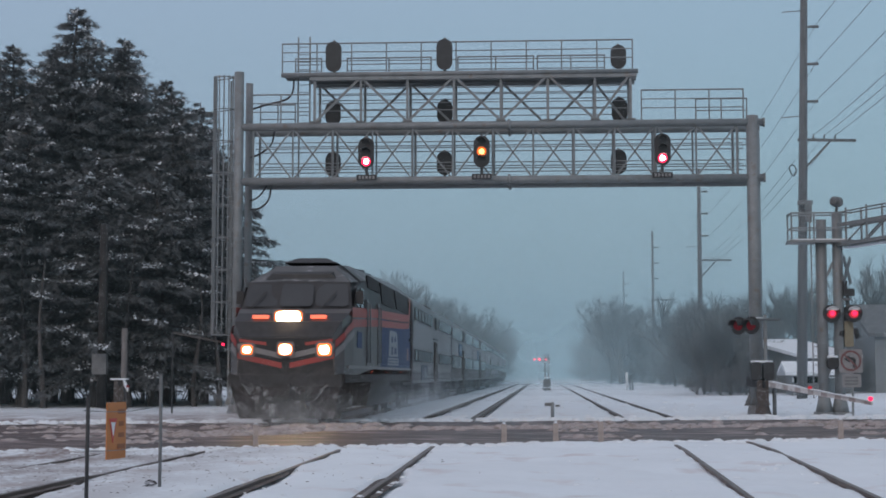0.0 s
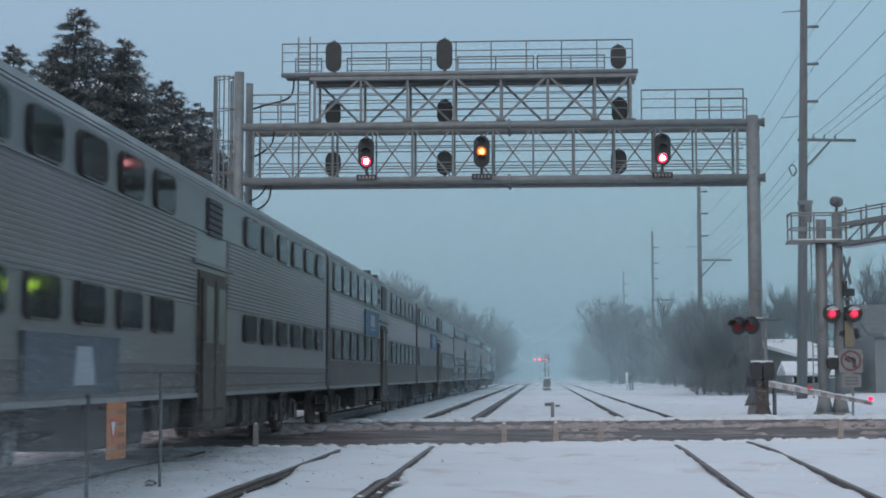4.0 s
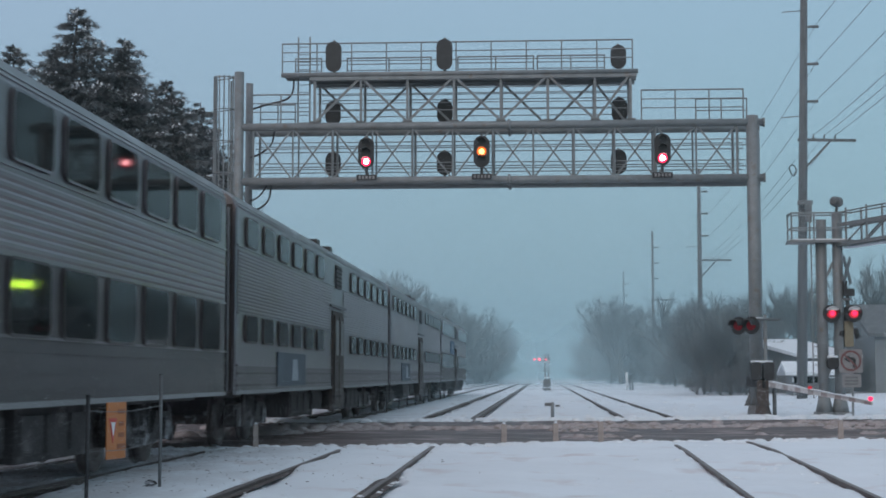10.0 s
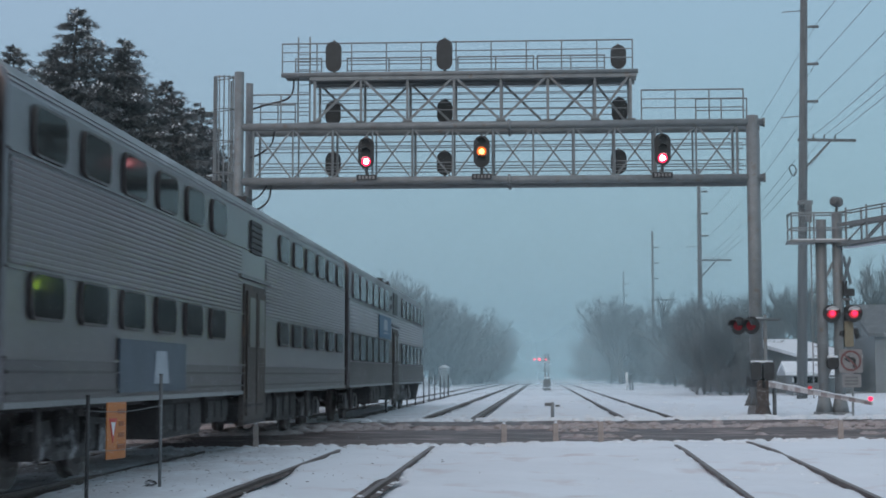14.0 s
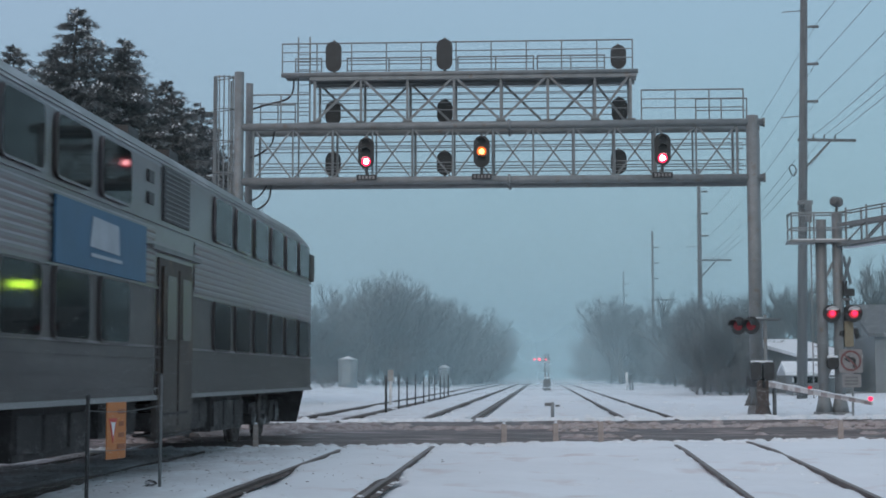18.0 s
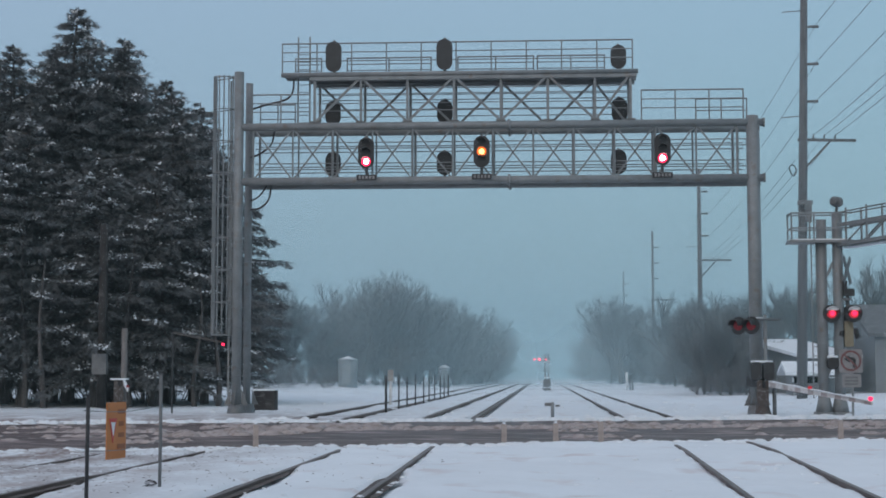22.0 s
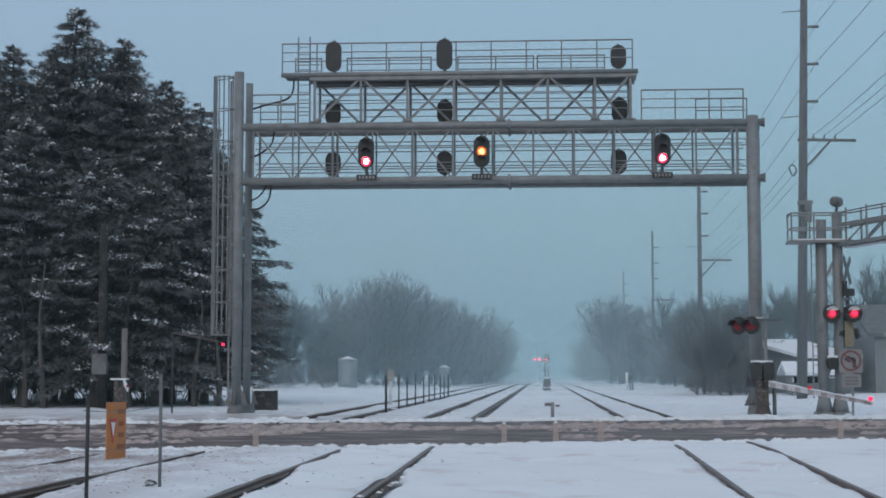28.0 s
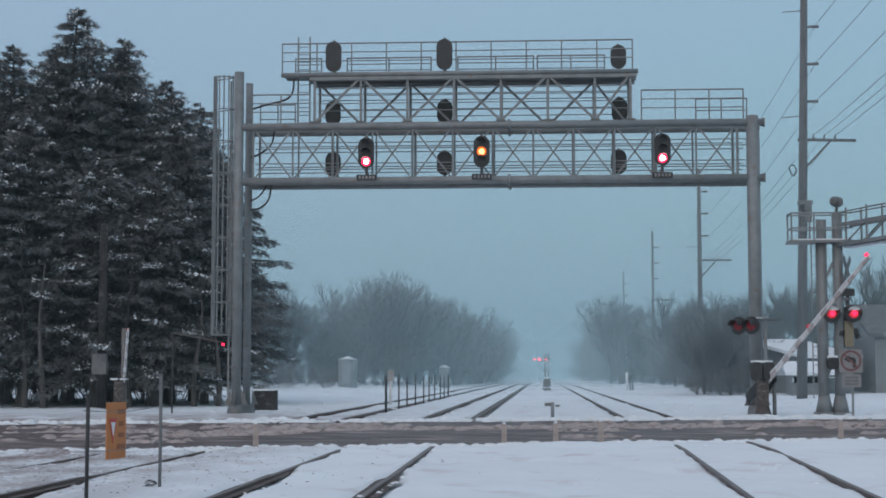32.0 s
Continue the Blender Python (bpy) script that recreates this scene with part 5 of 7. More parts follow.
def wake(seed):
    """Thin powder drifting along a coach's lower sides."""
    r = np.random.default_rng(seed)
    m = 80000
    side = r.choice((-1, 1, 1), m)
    at = np.stack([side * (1.65 + abs(r.normal(0, 0.55, m))), r.uniform(-CARL / 2, CARL / 2, m), abs(r.normal(0, 0.75, m))], 1)
    return flake_mesh("powder", at, r.uniform(0.002, 0.0044, m), r)


powder = wake(8)
drifts = [tagged(new("powder_drift", powder), "thin powder snow whirling along a coach's lower sides", "snow", kind="stuff") for car in cars]


# ---- crossing gates ----
def flasher(t, x, y, z, back=False, dim=True, arm=0.3, tilt=0.0):
    """A pair of round crossing lamps on a crossarm, as parts of t."""
    n0 = []
    for s in (-1, 1):
        m = Matrix.Translation((x, y, z)) @ Matrix.Rotation(tilt, 4, "Z") @ Matrix.Translation((s * arm, 0, 0))
        bm = bmesh.new()
        tube(bm, (0, 0.0, 0), (0, 0.025, 0), 0.29, seg=24)
        move(bm, m)
        bp = part("lamp_backplate", bm, BLACK, t)
        bm = bmesh.new()
        tube(bm, (0, -0.03, 0), (0, -0.002, 0), 0.16, seg=20)
        move(bm, m)
        part("lens", bm, RED_FAINT if back else RED_DIM, bp, "red flasher lens")
        if not back:
            bm = bmesh.new()
            tube(bm, (0.02, -0.045, 0.0), (0.02, -0.031, 0.0), 0.085, seg=16)
            move(bm, m)
            part("bulb", bm, RED_LIT, bp, "bright lamp core")
        bm = bmesh.new()
        tube(bm, (0, 0.03, 0), (0, 0.2, 0), 0.17, 0.12, seg=14)
        move(bm, m)
        part("lamp_case", bm, BLACK, bp)
        bm = bmesh.new()
        pts = [(0.2 * math.cos(radians(a)), 0.2 * math.sin(radians(a))) for a in range(0, 181, 15)]
        vs = [[bm.verts.new((px * k, yy, pz * k)) for px, pz in pts] for yy, k in ((-0.0, 1.0), (-0.34, 0.95), (-0.34, 0.9), (-0.0, 0.94))]
        for a, b in zip(vs, vs[1:] + vs[:1]):
            for i in range(len(pts) - 1):
                bm.faces.new((a[i], a[i + 1], b[i + 1], b[i]))
        move(bm, m)
        part("hood", bm, BLACK, bp)
        if back:
            continue
        bm = bmesh.new()
        slab(bm, [(0.19 * math.cos(radians(a)), 0.19 * math.sin(radians(a)) + 0.02) for a in range(20, 161, 10)], 0.3, "y")
        move(bm, m @ Matrix.Translation((0, -0.16, 0.015)))
        part("snow_cap", bm, SNOW_CLUMP, bp, "snow on the hood")
    bm = bmesh.new()
    bar(bm, (-arm - 0.05, 0.1, 0), (arm + 0.05, 0.1, 0), 0.06, 0.06)
    move(bm, Matrix.Translation((x, y, z)) @ Matrix.Rotation(tilt, 4, "Z"))
    part("crossarm", bm, GALV_DARK, t)


def gate(x, y, turn, length, height_post, label, bare_post=False):
    t = thing("crossing_gate", pose(x, y, 0, 0, 0, turn), label, "crossing gate", "crossing gates")
    bm = bmesh.new()
    if bare_post:
        tube(bm, (0.0, 0.0, -0.1), (0.0, 0.0, height_post), 0.11, seg=12)
    else:
        tube(bm, (0.0, 0.3, -0.1), (0.0, 0.3, height_post), 0.065, seg=12)
    part("mast", bm, STEEL_TAN if bare_post else GALV_DARK, t)
    bm = bmesh.new()
    back = pose(0, 0, 0, 0, 0, -turn)
    tube(bm, (-0.12, -0.1, -0.1), (-0.12, -0.1, 0.35), 0.33, 0.19, seg=10)
    box(bm, -0.3, 0.06, -0.28, 0.08, 0.3, 1.1)
    move(bm, back)
    part("pedestal", bm, RUST_DARK, t, "dark rusty gate pedestal")
    for s in (-1, 1) if not bare_post else ():
        bm = bmesh.new()
        slab(bm, rounded(-0.13 + s * 0.2, 1.4, 0.34, 0.56, 0.1), 0.4, "y")
        move(bm, back @ Matrix.Translation((0, -0.12, 0)))
        part("gate_motor", bm, BLACK, t, "black gate motor case")
    bm = bmesh.new()
    slab(bm, rounded(-0.13, -0.12, 0.66, 0.38, 0.1), 0.06, "z")
    move(bm, back @ Matrix.Translation((0, 0, 1.7 if not bare_post else 1.12)))
    part("snow_cap", bm, SNOW_CLUMP, t, "snow on the motor cases")
    # arm: keyed about its pivot; along its own +x
    bm = bmesh.new()
    rings = []
    for k in range(9):
        u = k / 8
        s = 0.085 - 0.035 * u
        rings.append([(0.1 + (length - 0.1) * u, -s * 0.4, -s), (0.1 + (length - 0.1) * u, s * 0.4, -s), (0.1 + (length - 0.1) * u, s * 0.4, s), (0.1 + (length - 0.1) * u, -s * 0.4, s)])
    loft(bm, rings, smooth=False)
    a = part("gate_arm", bm, WHITE, t, "white gate arm with red bands, snow along the top")
    a.location = (0, 0, 1.0)
    n = max(3, int(length / 0.8))
    for i in range(n):
        u = (i + 0.5) / n
        s = 0.087 - 0.035 * u
        bm = bmesh.new()
        box(bm, length * u, length * u + 0.36, -s * 0.42, s * 0.42, -s, s * 0.98)
        part("red_band", bm, FADED_RED, a, "faded red band")
    bm = bmesh.new()
    loft(bm, [[(0.2 + (length - 0.3) * k / 20, dy * (1 + 0.3 * math.sin(k * 2.1)), 0.085 - 0.035 * k / 20 + dz * (1 + 0.4 * math.sin(k * 1.3))) for dy, dz in ((-0.045, -0.01), (0.045, -0.01), (0.03, 0.03), (-0.03, 0.03))] for k in range(21)])
    part("snow_strip", bm, SNOW_CLUMP, a, "strip of snow on the arm")
    for u in ((0.45, 0.985) if length > 5 else (0.95,)):
        bm = bmesh.new()
        tube(bm, (length * u - 0.04, 0, 0.12), (length * u + 0.04, 0, 0.12), 0.055, seg=12)
        part("arm_lamp", bm, (RED_LIT if u > 0.9 else RED_DIM) if length > 5 else RED_FAINT, a, "small red lamp")
    bm = bmesh.new()
    for s in (-0.2, 0.2):
        slab(bm, ((-0.95, -0.13), (-0.55, -0.16), (0.35, -0.1), (0.35, 0.1), (-0.55, 0.16), (-0.95, 0.13)), 0.05, "y")
        bm.verts.ensure_lookup_table()
        move(bm, Matrix.Translation((0, s, 0)), len(bm.verts) - 12)
    part("counterweight", bm, BLACK, a, "black counterweight arms")
    return t, a


TOWARD = math.degrees(math.atan2(-0.954, 0.302))
_, arm_right = gate(7.1, 50.3, TOWARD, 6.7, 1.4, "railway crossing gate with a long snowy arm beside the signal bridge")
_, arm_left = gate(-15.5, 57.0, TOWARD, 3.4, 3.0, "crossing gate with a short arm on a grey post by spruces", True)

# flasher pair beside the right bridge column
t = thing("crossing_flasher", pose(6.75, 50.35, 0), "pair of crossing lamps turned away, on a column bracket", "crossing light")
flasher(t, -0.28, -0.1, 2.85, back=True, arm=0.24, tilt=radians(-40))
bm = bmesh.new()
tube(bm, (-0.3, 0.05, 3.05), (0.9, 0.3, 3.05), 0.04, seg=8)
part("bracket", bm, GALV_DARK, t)
bm = bmesh.new()
slab(bm, rounded(0, 0, 0.45, 0.1, 0.05), 0.03, "z")
move(bm, Matrix.Translation((0.1, 0.12, 3.1)))
part("snow_cap", bm, SNOW_CLUMP, t, "snow on the lamp hoods")
bm = bmesh.new()
tube(bm, (0.42, 0.35, -0.1), (0.42, 0.35, 3.2), 0.06, seg=10)
part("post", bm, GALV, t)

# ---- cantilever signal over the road ----
CX, CY = 9.5, 52.0
cant = thing("cantilever_signal", pose(CX, CY, 0), "galvanised crossing cantilever with walkway, flashers and crossbuck, snow-dusted", "crossing signal")


def cpart(name, fn, material=GALV, label=""):
    bm = bmesh.new()
    fn(bm)
    return part(name, bm, material, cant, label)


for x, top in ((-0.26, 6.4), (0.26, 6.6)):
    cpart("mast", lambda bm: tube(bm, (x, 0, 0), (x, 0, top), 0.17, seg=16))
    cpart("base_plate", lambda bm: (box(bm, x - 0.3, x + 0.3, -0.3, 0.3, -0.1, 0.06), tube(bm, (x, 0, 0.05), (x, 0, 0.6), 0.3, 0.18, seg=10)))
for z0, z1 in ((1.0, 2.1), (4.2, 5.3)):
    cpart("brace", lambda bm: bar(bm, (-0.26, 0, z0), (0.26, 0, z1), 0.08, 0.06))
for x in (-0.58, -0.42):
    cpart("ladder_stile", lambda bm: bar(bm, (x, 0.1, 0.5), (x, 0.1, 5.7), 0.035, 0.03))
for i in range(17):
    cpart("rung", lambda bm: tube(bm, (-0.58, 0.1, 0.7 + i * 0.3), (-0.42, 0.1, 0.7 + i * 0.3), 0.013, seg=5, caps=False))
cpart("platform", lambda bm: (box(bm, -1.35, 0.75, -0.4, 0.55, 5.62, 5.7)), GALV, "steel platform with snow")
cpart("platform_snow", lambda bm: slab(bm, rounded(-0.3, 0.07, 2.0, 0.8, 0.1), 0.05, "z") or move(bm, Matrix.Translation((0, 0, 5.72))), SNOW_CLUMP, "snow on the platform")
for x, y in ((-1.28, -0.35), (-0.55, -0.35), (-1.28, 0.5), (-0.55, 0.5)):
    cpart("rail_post", lambda bm: bar(bm, (x, y, 5.68), (x, y, 6.6), 0.05, 0.05))
for y in (-0.35, 0.5):
    for z in (6.1, 6.6):
        cpart("handrail", lambda bm: bar(bm, (-1.3, y, z), (0.7, y, z), 0.05, 0.04))
for z in (6.1, 6.6):
    cpart("handrail", lambda bm: bar(bm, (-1.28, -0.35, z), (-1.28, 0.5, z), 0.05, 0.04))
# the arm out over the road: two chords, posts, laces and rail
ax, ay = 0.42, -0.907
for side in (0.0, 0.5):
    for z in (5.55, 6.2):
        cpart("arm_chord", lambda bm: bar(bm, (0.2 + side, 0, z), (0.2 + side + ax * 9, ay * 9, z + 0.15), 0.14 if z < 6 else 0.09, 0.12))
    for i in range(8):
        u = 0.6 + i * 1.1
        cpart("arm_post", lambda bm: bar(bm, (0.2 + side + ax * u, ay * u, 5.6), (0.2 + side + ax * u, ay * u, 6.75), 0.06, 0.05))
        cpart("lace", lambda bm: bar(bm, (0.2 + side + ax * u, ay * u, 5.6), (0.2 + side + ax * (u + 1.1), ay * (u + 1.1), 6.22), 0.05, 0.04))
    cpart("handrail", lambda bm: bar(bm, (0.2 + side, 0, 6.62), (0.2 + side + ax * 9, ay * 9, 6.8), 0.05, 0.04))
cpart("arm_walkway", lambda bm: [bm.faces.new([bm.verts.new(p) for p in q]) for q in ([(0.2, 0, 5.5), (0.75, 0, 5.5), (0.75 + ax * 9, ay * 9, 5.64), (0.2 + ax * 9, ay * 9, 5.64)], [(0.2, 0, 5.44), (0.75, 0, 5.44), (0.75 + ax * 9, ay * 9, 5.58), (0.2 + ax * 9, ay * 9, 5.58)])], SNOW_CLUMP, "walkway under snow")
cpart("bell", lambda bm: (tube(bm, (0.26, 0, 6.6), (0.26, 0, 6.85), 0.05, seg=8), tube(bm, (0.16, -0.12, 7.0), (0.36, 0.1, 7.0), 0.17, 0.17, seg=16), tube(bm, (0.12, -0.16, 7.0), (0.16, -0.12, 7.0), 0.08, 0.17, seg=16)), GALV_DARK, "grey crossing bell")
flasher(cant, 0.31, -0.45, 3.28, arm=0.355)
flasher(cant, 0.4, 0.35, 3.28, back=True, arm=0.3, tilt=radians(180))
cpart("lamp_bracket", lambda bm: (tube(bm, (0.56, -0.05, 2.2), (0.56, -0.05, 3.9), 0.06, seg=8), bar(bm, (0.3, 0, 3.75), (0.6, -0.3, 3.75), 0.08, 0.08)), GALV_DARK)
cpart("junction_case", lambda bm: slab(bm, rounded(0.56, 2.62, 0.28, 0.85, 0.06), 0.3, "y"), YELLOW_BACK, "tan junction case")
for s in (-1, 1):
    cpart("side_lamp", lambda bm: tube(bm, (0.56 + s * 0.22, 0.0, 2.62), (0.56 + s * 0.36, -0.05, 2.65), 0.19, 0.15, seg=16), BLACK, "black side lamp")
for a in (50, -50):
    cpart("crossbuck_blade", lambda bm: (bar(bm, (-0.54, 0, 0), (0.54, 0, 0), 0.22, 0.02), move(bm, Matrix.Translation((0.52, -0.2 - (0.02 if a > 0 else 0), 4.72)) @ Matrix.Rotation(radians(60), 4, "Z") @ Matrix.Rotation(radians(a), 4, "Y"))), GALV_DARK, "back of a crossbuck blade")
cpart("warning_box", lambda bm: (box(bm, 0.4, 0.75, -0.25, 0.05, 3.86, 4.1), box(bm, 0.4, 0.52, -0.2, 0.0, 4.1, 4.35)), BLACK)
cpart("relay_lamp", lambda bm: (tube(bm, (-0.02, -0.45, 1.65), (-0.02, -0.2, 1.65), 0.2, 0.2, seg=16)), BLACK, "dark lamp on the mast")
cpart("relay_snow", lambda bm: slab(bm, rounded(-0.02, -0.3, 0.34, 0.3, 0.1), 0.07, "z") or move(bm, Matrix.Translation((0, 0, 1.87))), SNOW_CLUMP)

# no left turn sign
t = thing("no_left_turn_sign", pose(9.93, 51.0, 0.05), "weathered grey-white square sign, black turn arrow in a dull red ring", "road sign")
bm = bmesh.new()
bar(bm, (0.05, 0.05, -0.1), (0.05, 0.05, 2.0), 0.07, 0.05)
part("post", bm, GALV, t)
bm = bmesh.new()
slab(bm, rounded(0, 1.67, 0.74, 0.76, 0.06), 0.015, "y")
pl = part("sign_plate", bm, SIGN_WHITE, t)
bm = bmesh.new()
for i in range(28):
    a0, a1 = 2 * math.pi * i / 28, 2 * math.pi * (i + 1) / 28
    bm.faces.new([bm.verts.new((r * math.cos(a), -0.012, 1.68 + r * math.sin(a))) for r, a in ((0.335, a0), (0.335, a1), (0.27, a1), (0.27, a0))])
part("prohibition_ring", bm, SIGN_RED, pl, "dull red ring")
bm = bmesh.new()
slab(bm, ((0.06, 1.46), (0.16, 1.46), (0.16, 1.72), (0.1, 1.79), (-0.04, 1.79), (-0.04, 1.87), (-0.22, 1.74), (-0.04, 1.61), (-0.04, 1.69), (0.06, 1.69)), 0.006, "y")
move(bm, Matrix.Translation((0, -0.011, 0)))
part("arrow", bm, BLACK, pl, "black turning arrow")
bm = bmesh.new()
bar(bm, (-0.2, -0.018, 1.87), (0.2, -0.018, 1.47), 0.05, 0.005)
part("prohibition_bar", bm, SIGN_RED, pl, "dull red diagonal bar")
bm = bmesh.new()
slab(bm, rounded(0.02, 1.04, 0.6, 0.42, 0.04), 0.015, "y")
p2 = part("lower_plate", bm, SIGN_WHITE, t)
for z in (1.14, 1.03, 0.93):
    bm = bmesh.new()
    box(bm, -0.2, 0.22, -0.014, -0.009, z - 0.03, z + 0.03)
    part("text_bar", bm, GALV_DARK, p2)

# ---- wooden utility poles and their wires ----
def utility_pole(x, y, h, r, lean, arm_z, pins, label):
    t = thing("utility_pole", pose(x, y, ground_z(x, y) - 0.2, 0, lean, 0), label, "utility pole", "line of utility poles")
    bm = bmesh.new()
    tube(bm, (0, 0, 0), (0, 0, h), r, r * 0.62, seg=14)
    part("pole", bm, WOOD_POLE, t)
    bm = bmesh.new()
    bar(bm, (-0.3, -0.1, arm_z), (2.65, -0.1, arm_z), 0.14, 0.1)
    c = part("crossarm", bm, WOOD_POLE, t)
    bm = bmesh.new()
    bar(bm, (0.1, -0.12, arm_z - 1.45), (1.35, -0.12, arm_z - 0.05), 0.1, 0.06)
    part("brace", bm, WOOD_POLE, t)
    for u in (0.5, 1.05, 1.6):
        bm = bmesh.new()
        tube(bm, (u, -0.1, arm_z + 0.06), (u, -0.1, arm_z + 0.3), 0.05, 0.03, seg=8)
        part("insulator", bm, GALV_DARK, c)
    for z in pins:
        bm = bmesh.new()
        tube(bm, (0.12, 0, z), (0.75, 0, z + 0.02), 0.06, 0.085, seg=8)
        part("standoff_insulator", bm, GALV_DARK, t)
    for z in (arm_z + 1.2, arm_z + 6.7):
        bm = bmesh.new()
        tube(bm, (-1.1, 0, z - 0.05), (0, 0, z + 0.05), 0.025, seg=6)
        part("side_bracket", bm, GALV_DARK, t)
    return t


POLES = []
for x, y, h, arm in ((13.1, 80.0, 24.5, 13.4), (13.45, 133.5, 18.9, 11.0), (13.45, 190.0, 18.7, 10.3), (13.45, 258.0, 18.3, 9.3)):
    pins = (h - 5.8, h - 3.9, h - 2.0) if y > 100 else (15.4, 17.35, 19.3)
    utility_pole(x, y, h, 0.27 if y < 100 else 0.24 if y < 150 else 0.2, 1.3 if y < 100 else 0.0, arm, pins, "tall weathered wooden utility pole with a side crossarm")
    POLES.append((x + (0.32 if y < 100 else 0), y, arm, pins))
t = thing("pole_fittings", pose(13.33, 79.7, 9.9), "grey clamp and small case on the pole's side", "pole fitting")
bm = bmesh.new()
box(bm, -0.32, 0.42, -0.2, 0.1, 0.0, 0.22)
box(bm, 0.02, 0.36, -0.22, 0.0, -0.9, 0.0)
part("clamp", bm, GALV_DARK, t)
bm = bmesh.new()
cable([(-0.55, 0, 1.5), (-0.7, 0, 1.9), (-0.5, 0, 2.05), (-0.35, 0, 1.75), (-0.5, 0, 1.45)], 0.03)(bm)
part("cable_loop", bm, CABLE, t)


def wire(a, b, sag, r):
    bm = bmesh.new()
    a, b = Vector(a), Vector(b)
    pts = []
    for i in range(25):
        u = i / 24
        p = a.lerp(b, u)
        p.z -= sag * 4 * u * (1 - u)
        pts.append(p)
    for p, q in zip(pts, pts[1:]):
        tube(bm, p, q, r, seg=5, caps=False)
    return solid("power_line", bm, CABLE, "thin dark overhead wire between poles", "wire", "overhead wires")


chain = [(13.6, 18.0, 14.6, (17.1, 19.1, 21.1))] + POLES
for (xa, ya, za, pa), (xb, yb, zb, pb) in zip(chain, chain[1:]):
    for u in (0.5, 1.05, 1.6):
        wire((xa + u, ya - 0.1, za + 0.1), (xb + u, yb - 0.1, zb + 0.1), 0.45, 0.013 if yb < 140 else 0.008)
    for p, q in zip(pa, pb):
        wire((xa + 0.75, ya, p), (xb + 0.75, yb, q), 0.55, 0.013 if yb < 140 else 0.008)

# wood pole and small pole by the spruces
t = thing("utility_pole", pose(-17.2, 60.0, -0.2), "short dark wooden pole with a meter box", "utility pole")
bm = bmesh.new()
tube(bm, (0, 0, 0), (0, 0, 7.4), 0.2, 0.15, seg=12)
part("pole", bm, UNDER, t)
bm = bmesh.new()
box(bm, -0.28, 0.28, -0.42, -0.15, 1.5, 2.3)
part("meter_box", bm, GALV_DARK, t)

# ---- near fence with the orange sign ----
fence = thing("wire_fence", pose(0, 0, 0), "low wire fence on dark steel posts in the snow", "fence")
for x, y, top, m2 in ((-4.46, 15.1, 1.06, BLACK), (-4.44, 17.95, 1.27, GALV_DARK)):
    bm = bmesh.new()
    tube(bm, (x, y, -0.2), (x, y, top), 0.02, seg=8)
    tube(bm, (x, y, top), (x, y, top + 0.015), 0.026, seg=8)
    part("post", bm, m2, fence)
for z in (0.52, 0.92):
    bm = bmesh.new()
    cable([(-4.5, 15.1, z), (-4.46, 16.5, z - 0.04), (-4.42, 17.95, z)], 0.004)(bm)
    part("strand", bm, GALV_DARK, fence)
t = thing("wire_tangle", pose(-4.5, 17.9, -0.03) @ Matrix.Diagonal((0.6, 0.6, 0.6, 1)), "small tangle of dark wire by the post's foot", "wire")
for k in range(4):
    bm = bmesh.new()
    cable([(-0.12, 0, 0.02), (-0.16 + 0.03 * k, 0.03 * k, 0.12), (-0.04, 0.02 * k, 0.15 - 0.02 * k), (0.06, 0.03, 0.08), (-0.05 - 0.05 * k, 0.0, 0.03)], 0.007)(bm)
    part("strand", bm, BLACK, t)
t = thing("orange_sign", pose(-4.55, 16.45, 0.68, 0, 0, 82), "orange rectangular warning sign with a red triangle, hung on a fence", "sign")
bm = bmesh.new()
slab(bm, rounded(0, 0, 0.5, 0.6, 0.015, 2), 0.012, "y")
pl = part("sign_plate", bm, ORANGE, t)
bm = bmesh.new()
slab(bm, ((-0.2, 0.13), (0.0, 0.13), (-0.1, -0.13)), 0.004, "y")
move(bm, Matrix.Translation((0, -0.009, 0)))
tr = part("triangle", bm, RED_PAINT, pl, "red inverted triangle")
bm = bmesh.new()
slab(bm, ((-0.155, 0.09), (-0.045, 0.09), (-0.1, -0.06)), 0.004, "y")
move(bm, Matrix.Translation((0, -0.012, 0)))
part("triangle_face", bm, WHITE, tr)
for z, w in ((0.2, 0.18), (0.07, 0.13), (-0.05, 0.15), (-0.17, 0.2)):
    bm = bmesh.new()
    box(bm, 0.12 - w / 2, 0.12 + w / 2, -0.0095, -0.006, z - 0.025, z + 0.025)
    part("text_bar", bm, ORANGE_DARK, pl)
for x in (-0.2, 0.2):
    bm = bmesh.new()
    tube(bm, (x, -0.01, 0.23), (x, 0.12, 0.245), 0.006, seg=6)
    part("wire_tie", bm, GALV_DARK, t)

# ---- short white stakes along the road ----
for x, y, h in ((-5.03, 27.2, 0.44), (-0.72, 29.1, 0.42), (0.24, 29.2, 0.42), (1.09, 29.6, 0.42), (5.85, 31.2, 0.42)):
    t = thing("marker_stake", pose(x, y, ground_z(x, y) - 0.05, 0, 0, 12), "short weathered pale wooden marker stake in the snow", "stake", "road edge stakes")
    bm = bmesh.new()
    loft(bm, [[(-s, -s * 0.6, z), (s, -s * 0.6, z), (s, s * 0.6, z), (-s, s * 0.6, z)] for s, z in ((0.05, 0), (0.045, h), (0.03, h + 0.05))], smooth=False)
    part("stake", bm, STAKE_TAN, t)
    bm = bmesh.new()
    tube(bm, (0, 0, h + 0.03), (0, 0, h + 0.06), 0.045, 0.02, seg=8)
    part("snow_cap", bm, SNOW_CLUMP, t, "cap of snow")

